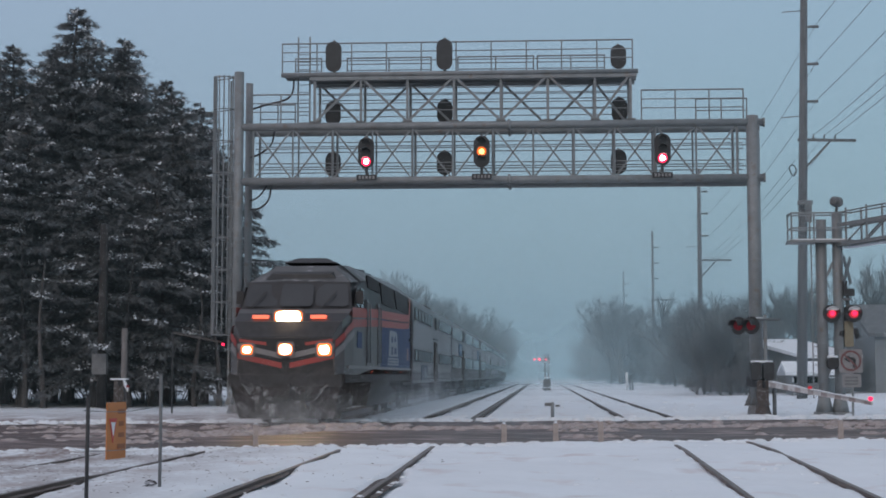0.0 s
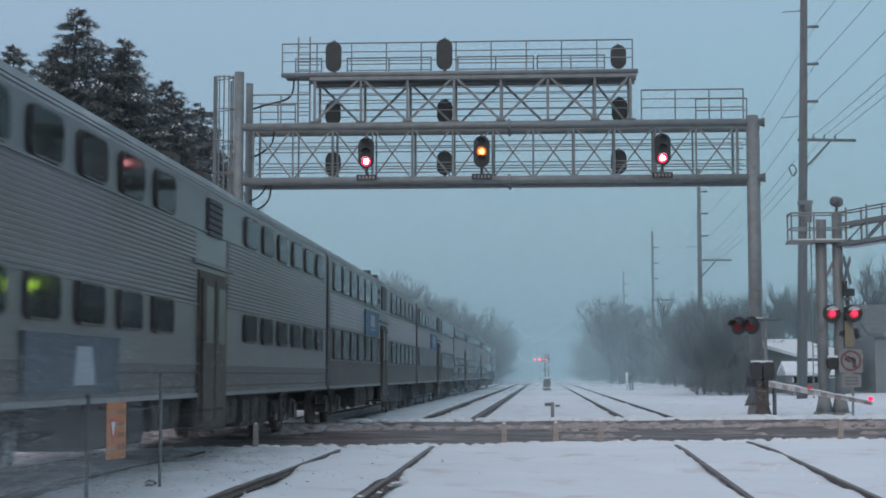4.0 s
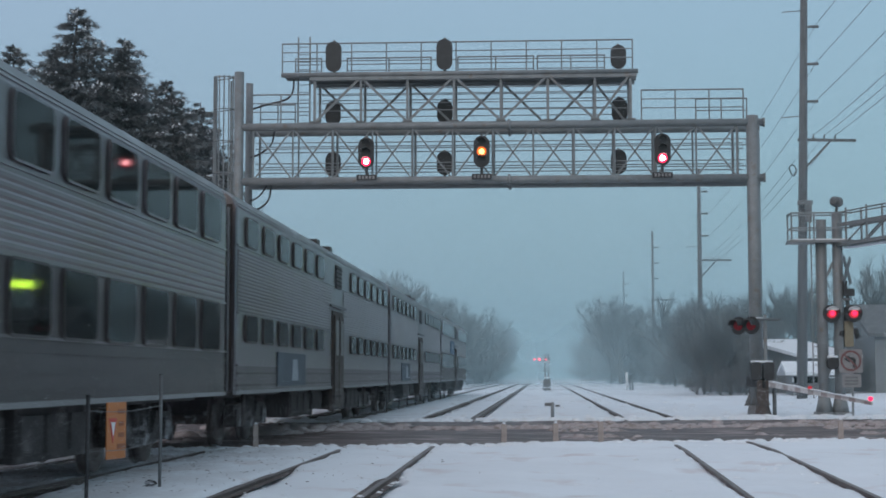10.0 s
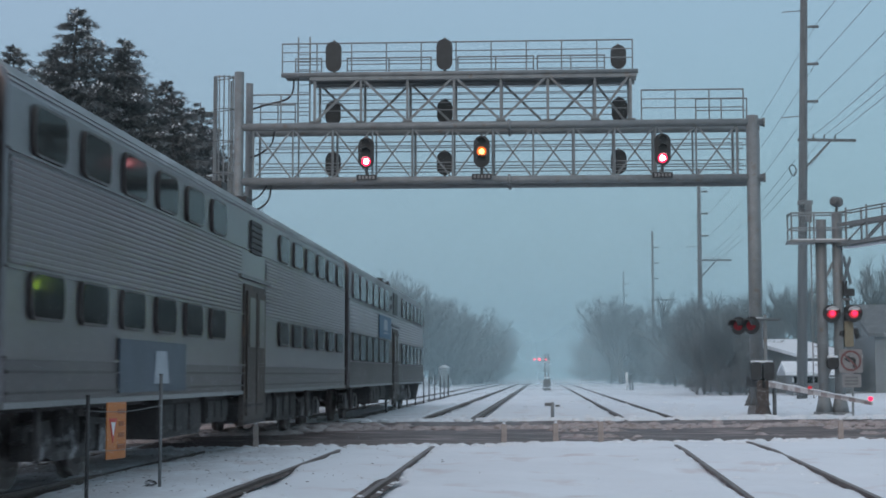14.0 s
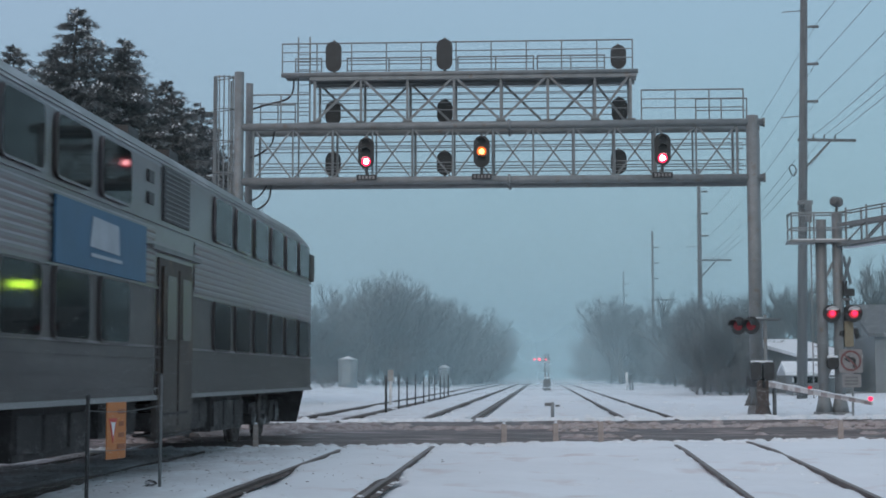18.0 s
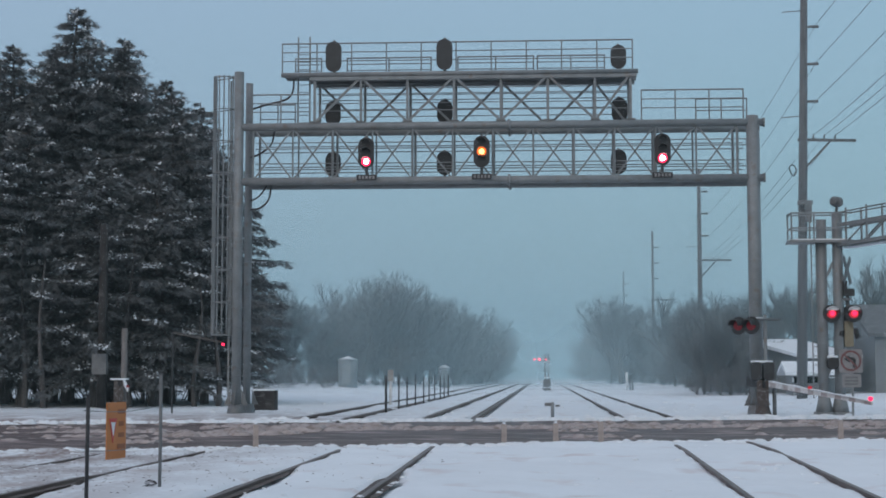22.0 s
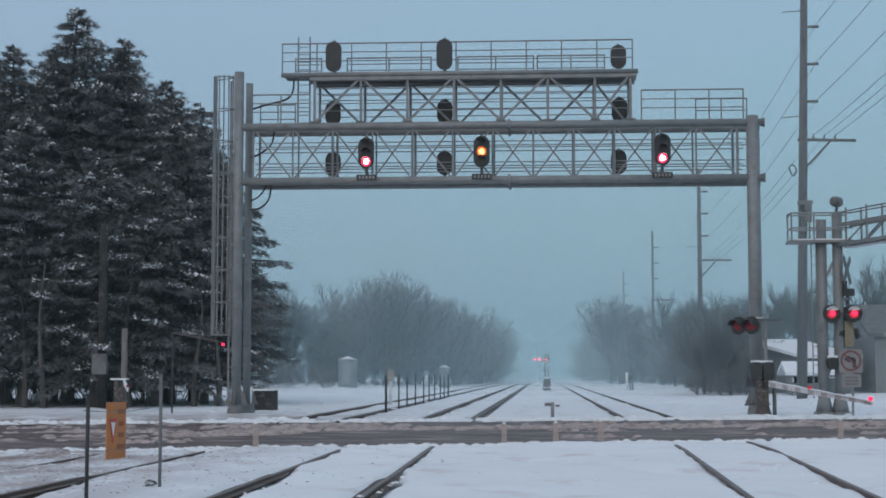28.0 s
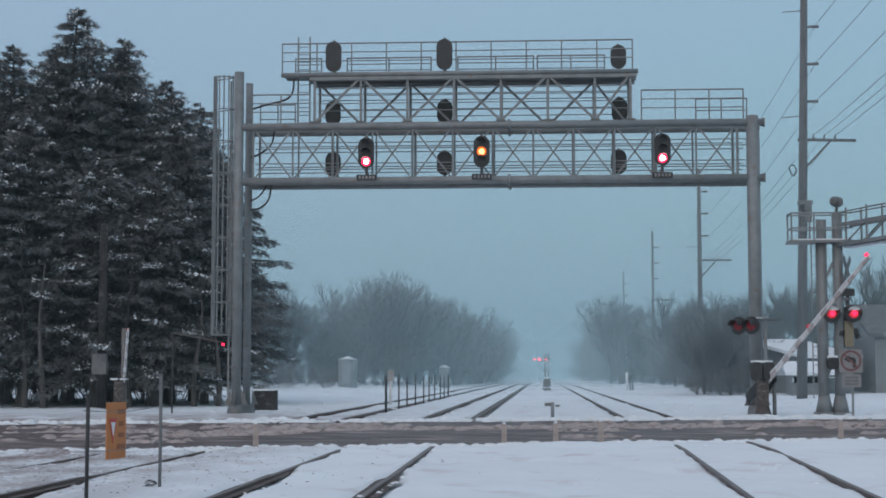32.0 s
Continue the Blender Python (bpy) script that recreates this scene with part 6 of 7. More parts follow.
# dark fence posts beside the far track
t_f = thing("post_fence", pose(0, 0, 0), "row of thin dark steel posts in the snow beside the track", "fence")
for i in range(10):
    y = 53.2 + 4.75 * i + (0.6 if i % 3 == 1 else 0)
    x = -5.35 - 0.05 * i
    bm = bmesh.new()
    tube(bm, (x, y, -0.2), (x, y, 1.25 + 0.08 * math.sin(i * 2.3)), 0.045 if i in (0, 9) else 0.03, seg=6)
    part("post", bm, BLACK, t_f)
for z in (0.5, 1.0):
    bm = bmesh.new()
    tube(bm, (-5.35, 53.2, z), (-5.8, 96, z), 0.006, seg=4, caps=False)
    part("strand", bm, GALV_DARK, t_f)

# stub post with a bracket between the tracks
t = thing("track_marker", pose(0.3, 47.6, -0.05), "short grey post with a dark side plate between the tracks", "marker post")
bm = bmesh.new()
tube(bm, (0, 0, 0), (0, 0, 0.5), 0.055, seg=8)
part("post", bm, GALV, t)
bm = bmesh.new()
box(bm, -0.24, 0.0, -0.03, 0.03, 0.38, 0.48)
box(bm, 0.08, 0.22, -0.03, 0.03, 0.36, 0.42)
part("side_plate", bm, GALV_DARK, t)

# twin signal masts far down the line
t = thing("signal_mast", pose(0.35, 130.0, -0.1), "pair of slim steel masts with cases at the foot, snow-caked", "signal mast")
for x in (-0.13, 0.16):
    bm = bmesh.new()
    bar(bm, (x, 0, 0), (x, 0, 3.1), 0.11, 0.1)
    part("mast", bm, GALV, t)
    bm = bmesh.new()
    box(bm, x - 0.17, x + 0.17, -0.2, 0.2, 0.1, 1.0)
    part("case", bm, GALV_DARK, t)
    for k in (0, 2, 5):
        bm = bmesh.new()
        tube(bm, (x - 0.08, -0.2, 0.3 + k * 0.42), (x + 0.12, -0.22, 0.36 + k * 0.42), 0.07, 0.05, seg=6)
        part("snow_cap", bm, SNOW_CLUMP, t)
t = thing("far_signal", pose(0.0, 300.0, 0), "distant red signal lights glowing through the fog", "railway signal")
bm = bmesh.new()
tube(bm, (-0.5, 0, 0), (-0.5, 0, 4.3), 0.07, seg=6)
bar(bm, (-1.8, 0, 4.05), (1.1, 0, 4.05), 0.06, 0.06)
# the post takes the far trees' haze-paled grey
part("post", bm, TWIG_FAR, t)
for x, r in ((-1.5, 0.17), (-0.55, 0.24), (0.7, 0.17)):
    bm = bmesh.new()
    tube(bm, (x, -0.12, 4.25), (x, -0.06, 4.25), r, seg=12)
    part("lamp", bm, FAR_RED, t, "glowing red lamp")

t = thing("relay_post", pose(7.3, 136.0, -0.1), "short snow-capped post with small case", "marker post")
for x, h in ((0, 1.6), (0.28, 0.9), (0.5, 0.9)):
    bm = bmesh.new()
    tube(bm, (x, 0, 0), (x, 0, h), 0.08 if h < 1.2 else 0.11, seg=8)
    part("post", bm, WHITE if h > 1.2 else GALV_DARK, t)

# ---- line-side cabinets and the brown box ----
def bungalow(x, y, w, h, z):
    t = thing("equipment_cabinet", pose(x, y, z), "pale round equipment cabinet with a snowy cone roof", "cabinet", "line-side cabinets")
    bm = bmesh.new()
    tube(bm, (0, 0, -1.0), (0, 0, h), w / 2, w / 2, seg=16)
    part("body", bm, CABINET, t)
    bm = bmesh.new()
    tube(bm, (0, 0, h), (0, 0, h + 0.3), w / 2 + 0.08, 0.06, seg=16)
    part("roof", bm, SNOW_CLUMP, t, "cone roof under snow")
    bm = bmesh.new()
    box(bm, -0.35, 0.35, -w / 2 - 0.03, -w / 2 + 0.1, 0.1, h - 0.3)
    part("door", bm, CABINET, t)


bungalow(-16.3, 130.0, 1.6, 2.0, 0.55)
bungalow(-10.4, 165.0, 1.2, 1.3, 0.75)
t = thing("call_box", pose(-6.63, 68.0, 0), "small pale case on a white post", "post")
bm = bmesh.new()
tube(bm, (0, 0, -0.1), (0, 0, 1.2), 0.07, seg=8)
part("post", bm, WHITE, t)
bm = bmesh.new()
box(bm, -0.12, 0.12, -0.12, 0.12, 1.0, 1.5)
part("case", bm, CONCRETE, t)
t = thing("utility_box", pose(-10.15, 57.0, -0.05), "dark brown steel utility box with snow on its lid", "cabinet")
bm = bmesh.new()
box(bm, -0.42, 0.36, -0.35, 0.35, 0, 0.75)
part("body", bm, UNDER, t)
bm = bmesh.new()
slab(bm, rounded(-0.03, 0, 0.84, 0.76, 0.05), 0.05, "z")
move(bm, Matrix.Translation((0, 0, 0.775)))
part("lid", bm, SNOW_CLUMP, t, "snow on the lid")
# arm with a red end lamp beside the left column
t = thing("lamp_arm", pose(-10.9, 52.5, 0), "thin grey arm on a post with a red end lamp", "lamp")
bm = bmesh.new()
tube(bm, (-1.7, 0, -0.1), (-1.7, 0, 2.75), 0.028, seg=8)
part("post", bm, BLACK, t)
bm = bmesh.new()
bar(bm, (-1.7, 0, 2.72), (-0.02, 0, 2.38), 0.06, 0.05)
part("arm", bm, BARK, t)
bm = bmesh.new()
tube(bm, (0.0, -0.05, 2.32), (0.1, -0.05, 2.3), 0.042, seg=10)
part("lamp", bm, RED_LIT, t, "lit red lamp")


# ---- houses beyond the crossing ----
def house(x0, x1, y0, y1, wall, ridge, along, label, roof=SNOW_CLUMP, turn=0, left=None):
    t = thing("house", pose((x0 + x1) / 2, (y0 + y1) / 2, 0.2, 0, 0, turn), label, "house", "houses")
    w, d = (x1 - x0) / 2, (y1 - y0) / 2
    lw = left or w
    low = ridge - (ridge - wall) * lw / w
    bm = bmesh.new()
    box(bm, -lw, w, -d, d, -0.6, wall)
    part("wall", bm, HOUSE, t)
    o = 0.45
    if along == "x":
        for s in (-1, 1):
            bm = bmesh.new()
            q = [(-w - o, s * (d + o), wall - 0.15), (w + o, s * (d + o), wall - 0.15), (w + o, 0, ridge), (-w - o, 0, ridge)]
            loft(bm, [q, [(a, b, c + 0.2) for a, b, c in q]], smooth=False)
            part("roof_slope", bm, roof, t, "roof slope under snow" if roof is SNOW_CLUMP else "dark shingles dusted with snow")
        for s in (-1, 1):
            bm = bmesh.new()
            slab(bm, ((-d, wall), (d, wall), (0, ridge)), 0.1, "x")
            move(bm, Matrix.Translation((s * (w - 0.06), 0, 0)))
            part("gable", bm, HOUSE, t)
    else:
        for s in (-1, 1):
            bm = bmesh.new()
            e, ez = (w + o, wall - 0.15) if s > 0 else (lw + 0.1, low - 0.02)
            q = [(s * e, -d - o, ez), (s * e, d + o, ez), (0, d + o, ridge), (0, -d - o, ridge)]
            loft(bm, [q, [(a, b, c + 0.12) for a, b, c in q]], smooth=False)
            part("roof_slope", bm, roof, t, "roof slope under snow" if roof is SNOW_CLUMP else "dark shingles dusted with snow")
        for s in (-1, 1):
            bm = bmesh.new()
            slab(bm, ((-lw, wall), (w, wall), (0, ridge), (-lw, low)), 0.1, "y")
            move(bm, Matrix.Translation((0, s * (d - 0.06), 0)))
            part("gable", bm, HOUSE, t)
    for k in (-0.5, 0.3) if left is None else (0.35,):
        bm = bmesh.new()
        box(bm, w * k - 0.5, w * k + 0.5, -d - 0.05, -d + 0.05, 0.9, wall - 0.5)
        wi = part("window", bm, WHITE, t)
        bm = bmesh.new()
        box(bm, w * k - 0.42, w * k + 0.42, -d - 0.07, -d - 0.04, 0.98, wall - 0.58)
        part("pane", bm, GLASS_DARK, wi)


house(13.1, 15.9, 90.65, 110.15, 2.18, 3.16, "x", "low dark grey gabled house with a snow-covered roof behind the gate", turn=11.6)
house(14.0, 15.9, 88.5, 90.8, 1.2, 1.65, "x", "low dark shed with a snowy roof")
house(18.9, 30.0, 90, 100, 3.4, 5.1, "x", "dark grey gabled building behind the cantilever", ROOF_DARK)


t = thing("lit_sign", pose(27.1, 110.0, 0, 0, 0, -25), "long yellow-green lit sign on two posts beyond the houses", "sign")
for x in (-1.2, 1.2):
    bm = bmesh.new()
    tube(bm, (x, 0.08, -0.1), (x, 0.08, 7.9), 0.09, seg=10)
    part("post", bm, GALV_DARK, t)
bm = bmesh.new()
slab(bm, rounded(0, 7.8, 3.0, 0.75, 0.08), 0.12, "y")
part("sign_case", bm, GALV_DARK, t)
bm = bmesh.new()
slab(bm, rounded(0, 7.8, 2.8, 0.55, 0.06), 0.02, "y")
move(bm, Matrix.Translation((0, -0.07, 0)))
part("sign_face", bm, SIGN_GREEN, t, "glowing yellow-green face")


# ---- trees ----
def tri_tube(vs, fs, a, b, ra, rb, seg=3):
    w = b - a
    if w.length < 1e-5:
        return
    w.normalize()
    s = w.orthogonal().normalized()
    t = w.cross(s)
    k = len(vs)
    for c, r in ((a, ra), (b, rb)):
        for i in range(seg):
            an = 2 * math.pi * i / seg
            vs.append(c + (s * math.cos(an) + t * math.sin(an)) * r)
    for i in range(seg):
        j = (i + 1) % seg
        fs.append((k + i, k + j, k + seg + j, k + seg + i))


def spruce(height, base, spread, seed):
    """Trunk, limbs, needle sprays and snow meshes of one spruce."""
    rnd = random.Random(seed)
    tv, tf, nv, nf, sv, sf = [], [], [], [], [], []
    pts = [Vector((0.12 * math.sin(i * 0.9 + seed), 0.1 * math.cos(i * 1.1), height * i / 10)) for i in range(11)]
    for i in range(10):
        tri_tube(tv, tf, pts[i], pts[i + 1], 0.26 * (1 - i / 10.2) + 0.02, 0.26 * (1 - (i + 1) / 10.2) + 0.02, 8)
    z = base
    while z < height - 0.1:
        u = (z - base) / (height - base)
        reach = spread * ((1 - u) ** 0.8) * (0.75 + 0.25 * min(1, u * 6))
        n = 8 if u < 0.75 else 6
        a0 = rnd.uniform(0, 6.28)
        for k in range(n):
            if rnd.random() < 0.14:
                continue
            a = a0 + 6.283 * k / n + rnd.uniform(-0.4, 0.4)
            ln = max(0.16, reach * rnd.uniform(0.5, 1.22))
            rise = 0.45 * u - 0.1 + rnd.uniform(-0.12, 0.12)
            d = Vector((math.cos(a), math.sin(a), 0))
            o = Vector((0, 0, z + rnd.uniform(-0.2, 0.2)))
            steps = max(3, int(ln / 0.3))
            prev = o
            side = Vector((-d.y, d.x, 0))
            snowy = rnd.random() < 0.36
            for i in range(1, steps + 1):
                q = i / steps
                p = o + d * ln * q + Vector((0, 0, ln * (rise * q - 0.34 * q * q + 0.2 * q ** 3)))
                tri_tube(tv, tf, prev, p, 0.035 * (1 - q) + 0.012, 0.03 * (1 - q) + 0.008)
                wid = 0.75 * (1 - 0.6 * q) * min(1, ln / 1.8) + 0.06
                for s in (-1, 1):
                    for _ in range(3):
                        tip = p + side * s * wid * rnd.uniform(0.35, 1.15) + d * rnd.uniform(0.05, 0.45) * min(1, 0.3 + ln / 1.5) + Vector((0, 0, rnd.uniform(-0.32, 0.06) * min(1, 0.3 + ln / 1.5)))
                        axis = tip - p
                        w2 = d * 0.016
                        b = len(nv)
                        nv += [p - w2, p + w2, tip]
                        nf.append((b, b + 1, b + 2))
                        for h in (0.2, 0.38, 0.56, 0.74, 0.92):
                            c = p + axis * h
                            for e in (-1, 1):
                                b = len(nv)
                                out = d * e * rnd.uniform(0.09, 0.19) + axis * 0.2 + Vector((0, 0, rnd.uniform(-0.13, 0.02)))
                                nv += [c, c + axis * 0.14, c + out]
                                nf.append((b, b + 1, b + 2))
                    if snowy and q > 0.45 and rnd.random() < 0.5:
                        for _ in range(4):
                            b = len(sv)
                            c = p + side * s * wid * rnd.uniform(0.0, 0.8) + d * rnd.uniform(-0.2, 0.2) + Vector((0, 0, rnd.uniform(-0.12, 0.03)))
                            ra, rb = rnd.uniform(0.03, 0.1), rnd.uniform(0.02, 0.05)
                            for j in range(5):
                                an = j * 1.257
                                sv.append(c + side * ra * math.cos(an) * rnd.uniform(0.5, 1.1) + d * rb * math.sin(an) * 2 + Vector((0, 0, -0.05)))
                            sv.append(c + Vector((0, 0, 0.03)))
                            sf += [(b + j, b + (j + 1) % 5, b + 5) for j in range(5)]
                prev = p
            b = len(nv)
            nv += [prev - side * 0.06, prev + side * 0.06, prev + d * 0.3 + Vector((0, 0, 0.06))]
            nf.append((b, b + 1, b + 2))
        z += rnd.uniform(0.24, 0.4) * (1.1 - 0.35 * u)
    return from_arrays("trunk", tv, tf, BARK), from_arrays("crown", nv, nf, NEEDLES), from_arrays("snow", sv, sf, SNOW_CLUMP)


SPRUCE = [spruce(16.6, 3.4, 5.2, 4), spruce(14.4, 2.8, 5.2, 9), spruce(11.3, 1.8, 4.3, 17)]


def plant_spruce(x, y, kind, s, turn):
    t = thing("spruce_tree", pose(x, y, ground_z(x, y) - 0.1, 0, 0, turn) @ Matrix.Diagonal((s, s, s, 1)), "tall dark spruce with snow on its drooping boughs", "tree", "spruces by the crossing")
    for nm, me, lb in zip(("trunk", "crown", "bough_snow"), SPRUCE[kind], ("", "dark needles", "snow lying on the boughs")):
        o = new(nm, me)
        o.parent = t
        if lb:
            o["label"] = lb
        if nm != "trunk":
            o["kind"] = "stuff"


for x, y, k, s, a in ((-20.3, 66, 0, 1.05, 10), (-18.45, 67, 0, 0.98, 80), (-21.9, 68, 0, 0.955, 222), (-22.8, 65, 0, 0.94, 130), (-15.9, 66, 1, 0.87, 40), (-21.2, 62.5, 1, 0.85, 200), (-18.2, 62.5, 2, 0.95, 300),
                      (-15.9, 63.5, 2, 0.92, 20), (-14.7, 67, 2, 0.75, 160), (-25.6, 66, 0, 0.9, 260), (-24.2, 61, 1, 0.86, 95), (-29.0, 64, 0, 0.95, 15), (-16.5, 68, 1, 0.97, 65), (-15.6, 69.5, 1, 0.78, 115), (-20.2, 72, 1, 1.1, 45), (-16.4, 73, 1, 1.0, 145), (-22.2, 70, 0, 0.93, 33), (-19.5, 70.5, 0, 0.99, 170), (-17.5, 71, 0, 0.91, 240), (-16.1, 71, 1, 0.9, 290), (-24.6, 70, 0, 0.88, 310), (-27.5, 69, 0, 0.95, 70)):
    plant_spruce(x, y, k, s, a)

# bare trunks in the shade under the spruces
for i, (x, y, h) in enumerate(((-22.6, 60.2, 7), (-20.7, 61.0, 8), (-19.6, 60.0, 6), (-16.6, 61.8, 7), (-14.0, 62.6, 5), (-23.8, 62.0, 7), (-25.2, 60.5, 8), (-13.4, 63.5, 5))):
    t = thing("slender_tree", pose(x, y, -0.1), "dark slender bare tree at the edge of the wood", "tree", "trunks under the spruces")
    bm = bmesh.new()
    p = [Vector((0.15 * math.sin(i + k), 0.1 * math.cos(i * 2 + k), h * k / 5)) for k in range(6)]
    for k in range(5):
        tube(bm, p[k], p[k + 1], 0.13 * (1 - k / 6), 0.13 * (1 - (k + 1) / 6), seg=8, caps=False)
    part("trunk", bm, BARK, t)


def bare_tree(height, seed, levels, spread, fine, thick=1.0, stem=0.16):
    rnd = random.Random(seed)
    vs, fs, tw, tf2 = [], [], [], []

    def grow(p, d, ln, r, lev):
        segs = 3
        q = p
        for i in range(segs):
            d = (d + Vector((rnd.uniform(-1, 1), rnd.uniform(-1, 1), rnd.uniform(-0.5, 0.9))) * 0.18).normalized()
            n = q + d * ln / segs
            if lev < 2:
                tri_tube(vs, fs, q, n, r * (1 - 0.25 * i / segs), r * (1 - 0.25 * (i + 1) / segs), 5)
            else:
                tri_tube(tw, tf2, q, n, max(r * (1 - 0.25 * i / segs), fine), max(r * (1 - 0.3 * (i + 1) / segs), fine * 0.7), 3)
            q = n
            if lev and lev < levels and rnd.random() < 0.85:
                branch(q, d, ln * rnd.uniform(0.5, 0.75), r * 0.5, lev + 1)
        if lev < levels:
            for _ in range(5 if lev == 0 else 2):
                branch(q, d, ln * (rnd.uniform(1.3, 1.9) if lev == 0 else rnd.uniform(0.6, 0.85)), r * 0.6, lev + 1)

    def branch(p, d, ln, r, lev):
        o = Vector((rnd.uniform(-1, 1), rnd.uniform(-1, 1), rnd.uniform(-0.2, 0.7)))
        grow(p, (d + o * spread).normalized(), ln, r, lev)

    grow(Vector((0, 0, 0)), Vector((0, 0, 1)), height * stem, height * 0.016 * thick, 0)
    top = max(max(v.z for v in vs), max(v.z for v in tw))
    k = height / top
    return [v * k for v in vs], fs, [v * k for v in tw], tf2


def bush(height, seed, levels, fine):
    """Many thin stems from one root, arching outwards."""
    rnd = random.Random(seed)
    vs, fs = [], []

    def grow(p, d, ln, r, lev):
        q = p
        for i in range(3):
            d = (d + Vector((rnd.uniform(-1, 1), rnd.uniform(-1, 1), rnd.uniform(-0.7, 0.5))) * 0.2).normalized()
            n = q + d * ln / 3
            tri_tube(vs, fs, q, n, max(r, fine), max(r * 0.75, fine * 0.7), 3)
            q = n
            r *= 0.85
            if lev < levels:
                for _ in range(2):
                    o = Vector((rnd.uniform(-1, 1), rnd.uniform(-1, 1), rnd.uniform(-0.4, 0.8)))
                    grow(q, (d + o * 0.9).normalized(), ln * rnd.uniform(0.35, 0.6), r * 0.6, lev + 1)

    for k in range(13):
        a = rnd.uniform(0, 6.28)
        lean = rnd.uniform(0.1, 0.9)
        grow(Vector((0.5 * math.cos(a), 0.5 * math.sin(a), 0)), Vector((lean * math.cos(a), lean * math.sin(a), 1)).normalized(), height * rnd.uniform(0.5, 1.0), 0.03, 1)
    return vs, fs


def bush_meshes(args, material):
    vs, fs = bush(*args)
    return from_arrays("stem", vs, fs[:20], material), from_arrays("branches", vs, fs[20:], material)


def tree_meshes(args, m_trunk, m_twig):
    vs, fs, tw, tf2 = bare_tree(*args)
    return from_arrays("trunk", vs, fs, m_trunk), from_arrays("twigs", tw, tf2, m_twig)


def plant_bare(kinds, k, x, y, s, turn, label, group):
    low = "brush" in label or "bush" in label
    t = thing("bush" if low else "bare_tree", pose(x, y, ground_z(x, y) - 0.1, 0, 0, turn) @ Matrix.Diagonal((s, s, s, 1)), label, "bush" if low else "tree", group)
    for nm, me in zip(("stem", "crown") if low else ("trunk", "crown"), kinds[k]):
        o = new(nm, me)
        o.parent = t
        if nm == "crown":
            o["kind"] = "stuff"


# FAR, MIST and BRUSH_FAR carry the haze-paled greys
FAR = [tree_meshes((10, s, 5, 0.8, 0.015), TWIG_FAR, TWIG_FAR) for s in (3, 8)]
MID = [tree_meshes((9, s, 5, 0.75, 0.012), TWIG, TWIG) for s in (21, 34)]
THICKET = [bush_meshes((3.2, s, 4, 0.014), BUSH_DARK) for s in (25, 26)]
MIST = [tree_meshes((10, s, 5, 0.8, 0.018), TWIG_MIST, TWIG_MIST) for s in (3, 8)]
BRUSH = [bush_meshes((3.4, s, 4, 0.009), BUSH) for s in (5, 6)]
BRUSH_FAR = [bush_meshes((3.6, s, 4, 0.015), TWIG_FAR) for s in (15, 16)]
rnd = random.Random(77)
# dark undergrowth behind the spruce trunks
for i in range(34):
    plant_bare(THICKET, i % 2, -32.0 + 0.44 * i + rnd.uniform(-0.3, 0.3), 70.5 + rnd.uniform(-3.0, 4.0), rnd.uniform(0.75, 1.1), rnd.uniform(0, 360), "dark tangled bush under the spruces", "undergrowth of the spruces")
# wood beyond the left track
def left_edge(y):
    return -24 + 10.5 * min(1, max(0, (y - 125) / 35)) + 4.3 * min(1, max(0, (y - 160) / 60)) - 1.6 * max(0, 1 - abs(y - 172) / 14)


for i in range(72):
    y = 118 + 3.4 * i + rnd.uniform(-3, 3)
    x = left_edge(y) - abs(rnd.gauss(0, 4))
    plant_bare(MIST if y > 225 else FAR if y > 150 else MID, i % 2, x, y, rnd.uniform(0.7, 1.15) * (0.95 if y < 150 else 1.1 if y < 225 else 1.0), rnd.uniform(0, 360), "bare tree fading in the fog, far ones paled for haze", "wood beyond the tracks")
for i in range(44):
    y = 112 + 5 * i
    plant_bare(BRUSH if y < 170 else BRUSH_FAR, i % 2, left_edge(y) + rnd.uniform(-4, 1), y, rnd.uniform(0.8, 1.4), rnd.uniform(0, 360), "brush at the foot of the wood, far ones paled for haze", "brush beyond the tracks")
for i in range(16):
    y = 88 + 3 * i
    plant_bare(BRUSH, i % 2, -17.5 + rnd.uniform(-3, 1.5), y + 18, rnd.uniform(0.25, 0.5), rnd.uniform(0, 360), "low snowy brush before the wood", "brush beyond the tracks")
# wood along the right side
def right_edge(y):
    return 14.4 - 3.0 * min(1, max(0, (y - 195) / 15)) - 1.8 * min(1, max(0, (y - 270) / 40))


for i in range(60):
    y = 106 + 4.6 * i + rnd.uniform(-3, 3)
    x = right_edge(y) + abs(rnd.gauss(0.4, 3))
    plant_bare(MIST if y > 225 else FAR if y > 150 else MID, i % 2, x, y, rnd.uniform(0.55, 1.15) * (0.8 if y < 150 else 0.95), rnd.uniform(0, 360), "bare tree behind the utility poles, far ones paled for haze", "wood behind the poles")
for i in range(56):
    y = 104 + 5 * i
    plant_bare(BRUSH if y < 150 else BRUSH_FAR, i % 2, right_edge(y) + rnd.uniform(-0.7, 3.2), y, rnd.uniform(0.35, 0.95), rnd.uniform(0, 360), "tangled brush along the clearing, far ones paled for haze", "brush behind the poles")
for i in range(14):
    y = 112 + 6 * i
    plant_bare(BRUSH_FAR, i % 2, right_edge(y) - rnd.uniform(0.3, 2.6), y, rnd.uniform(0.14, 0.3), rnd.uniform(0, 360), "small snow-laden bush in the clearing", "brush behind the poles")
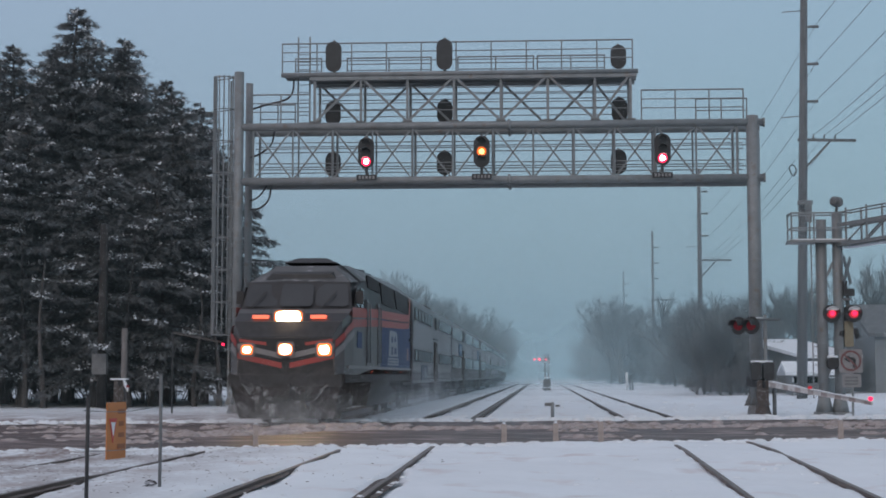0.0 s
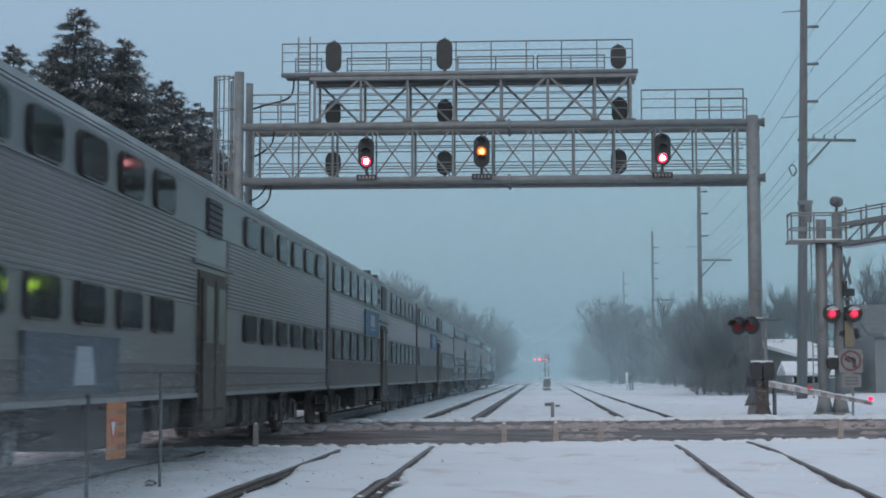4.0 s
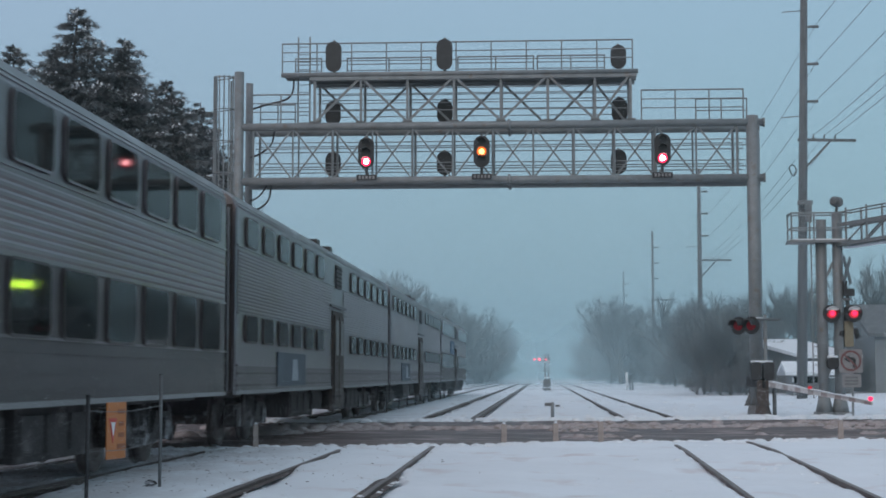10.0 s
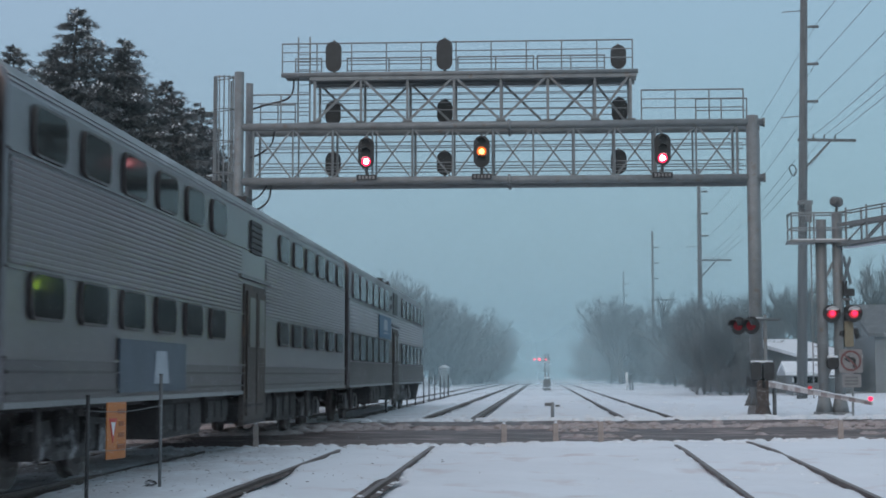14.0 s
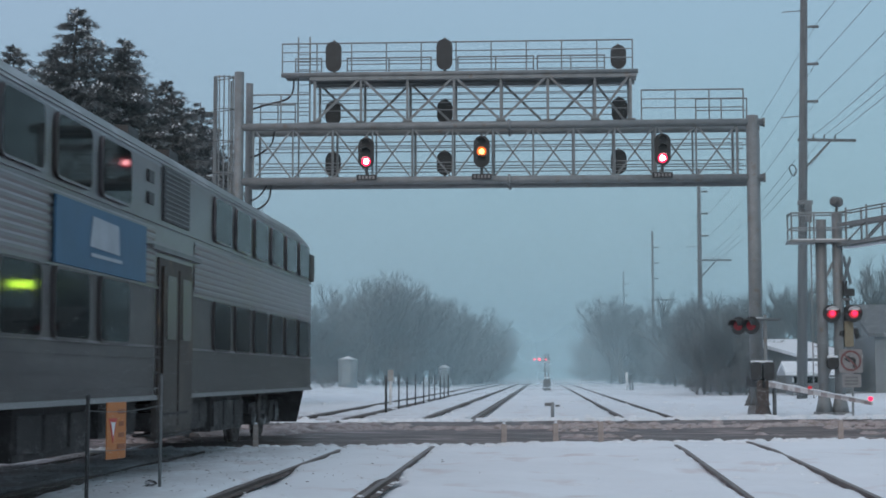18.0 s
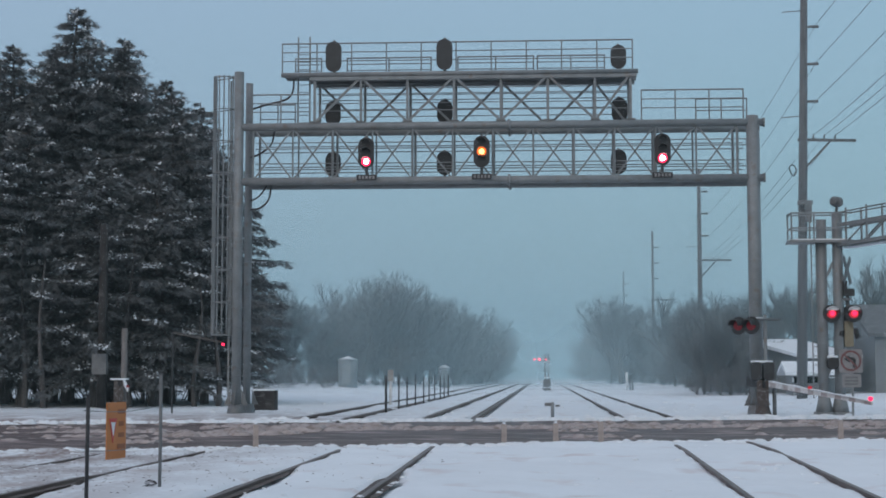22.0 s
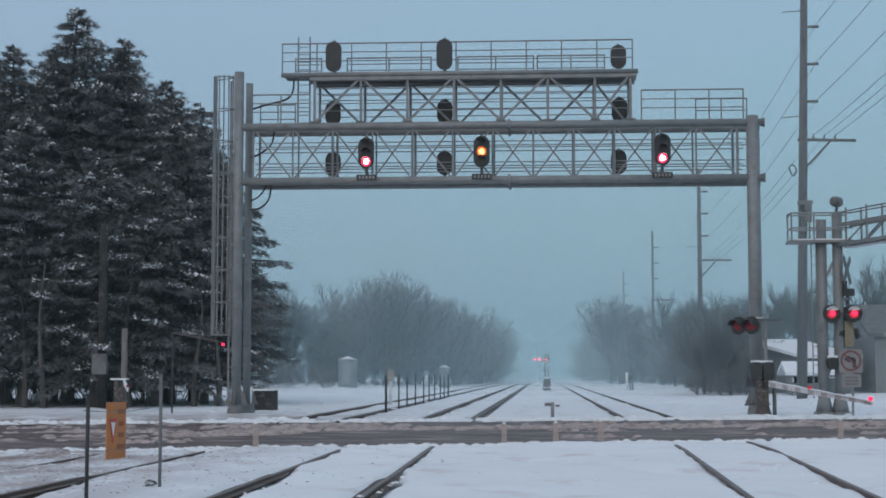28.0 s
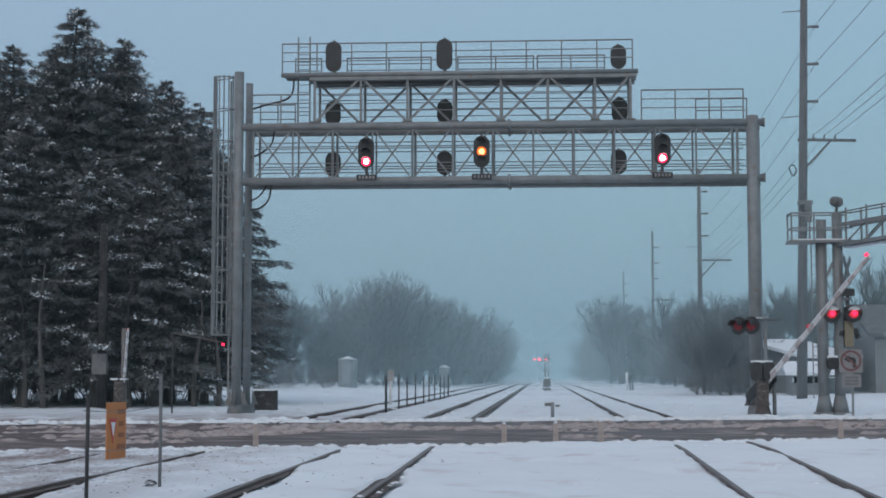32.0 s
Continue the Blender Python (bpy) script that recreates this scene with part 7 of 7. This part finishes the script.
for x, y, s in ((10.9, 93.5, 0.42), (11.6, 94.5, 0.5), (12.1, 92.6, 0.36), (10.3, 95.5, 0.38), (9.7, 97.0, 0.3)):
    plant_bare(BRUSH, int(x * 3) % 2, x, y, s, x * 90, "dark tangled bush beside the house", "brush behind the poles")
for x, y, s in ((9.9, 200, 1.25), (10.6, 206, 1.2), (9.3, 212, 1.1), (11.6, 104, 0.6), (12.6, 109, 0.68), (14.6, 121, 0.85), (9.9, 101, 0.55), (10.6, 103, 0.62), (11.3, 100.5, 0.5)):
    plant_bare(FAR if y > 160 else MID, int(y) % 2, x, y, s, x * 70, "bare round-crowned tree by the clearing, far ones paled for haze", "wood behind the poles")
# slender saplings rising out of the brush
for x, y, s in ((10.7, 95, 0.5), (11.5, 97, 0.62), (12.2, 94.5, 0.55), (10.1, 98.5, 0.48), (11.2, 106, 0.62), (12.3, 113, 0.78), (13.6, 108, 0.7), (13.0, 124, 0.9), (14.8, 117, 0.8), (12.0, 131, 0.85), (13.9, 140, 1.0), (12.6, 150, 1.05)):
    plant_bare(MID, int(x * 7) % 2, x, y, s, x * 110, "slender bare tree rising out of the brush", "wood behind the poles")
# bare trees over the houses
for x, y, s in ((16.5, 116, 0.8), (18.5, 112, 0.9), (22.5, 104, 1.0), (27.5, 96, 1.1), (21.0, 120, 0.9)):
    plant_bare(MID, int(x) % 2, x, y, s, x * 50, "bare dark tree behind the houses", "trees by the houses")


# ---- what moves ----
# distance of the train's tail from the camera along the track
TAIL = ((0, 214.6), (0.5, 208.0), (1, 201.5), (1.5, 195.2), (2, 189.0), (2.5, 182.9), (3, 177.0), (3.5, 171.1), (4.5, 159.7), (5.5, 148.7), (6, 143.2), (7, 132.6), (8, 122.3), (9, 112.2), (10, 102.4),
        (11, 92.8), (12, 83.4), (13, 74.3), (14, 65.5), (15, 57.0), (16, 48.8), (17, 41.1), (18, 33.8), (19, 27.0), (19.5, 23.7), (20, 20.5), (20.5, 17.4), (21, 14.4), (22, 8.6), (24, -1.2), (26, -8.6), (28, -13.8), (30, -17.0), (32, -18.2))


def motions():
    for i, car in enumerate(cars):
        off = -(5 - i) * CARL - CARL / 2 + (0.35 if i == 0 else 0)
        walk(car, [(t, pose(TRACKS[0], y + off, 0.02)) for t, y in TAIL])
    walk(loco, [(t, pose(TRACKS[0], y - 6 * CARL - 10.5, 0.02)) for t, y in TAIL])
    walk(spray, [(t, pose(TRACKS[0], y - 6 * CARL - 10.5, 0.02)) for t, y in TAIL])
    for i, cloud in enumerate(drifts):
        walk(cloud, [(t, pose(TRACKS[0], y - (5 - i) * CARL - CARL / 2, 0.02)) for t, y in TAIL])
    # wheels roll with the train while it is in view
    rolled, gone, t = [], 0.0, 0.0
    for (ta, ya), (tb, yb) in zip(TAIL, TAIL[1:]):
        n = max(1, math.ceil((tb - ta) * FPS / max(1, int(0.6 / max(0.01, abs(yb - ya) / ((tb - ta) * FPS))))))
        rolled += [(ta + (tb - ta) * k / n, ya + (yb - ya) * k / n) for k in range(n)]
    rolled.append(TAIL[-1])
    for car in (*cars, loco):
        for w in car.children_recursive:
            if w.name.startswith("wheelset"):
                at = w.location.copy()
                walk(w, [(t, pose(*at, math.degrees((y - TAIL[0][1]) / at.z), 0, 0)) for t, y in rolled])
    lift = ((0, -4.4), (29.3, -4.4), (29.6, -1.8), (30.0, 4.5), (30.3, 9.6), (30.8, 17.0), (31.3, 23.6), (32, 33.3))
    walk(arm_right, [(t, pose(0, 0, 1.0, 0, -a, max(0, 0.2 * a))) for t, a in lift])
    walk(arm_left, [(t, pose(0, 0, 1.0, 0, -a, 0)) for t, a in lift])


motions()
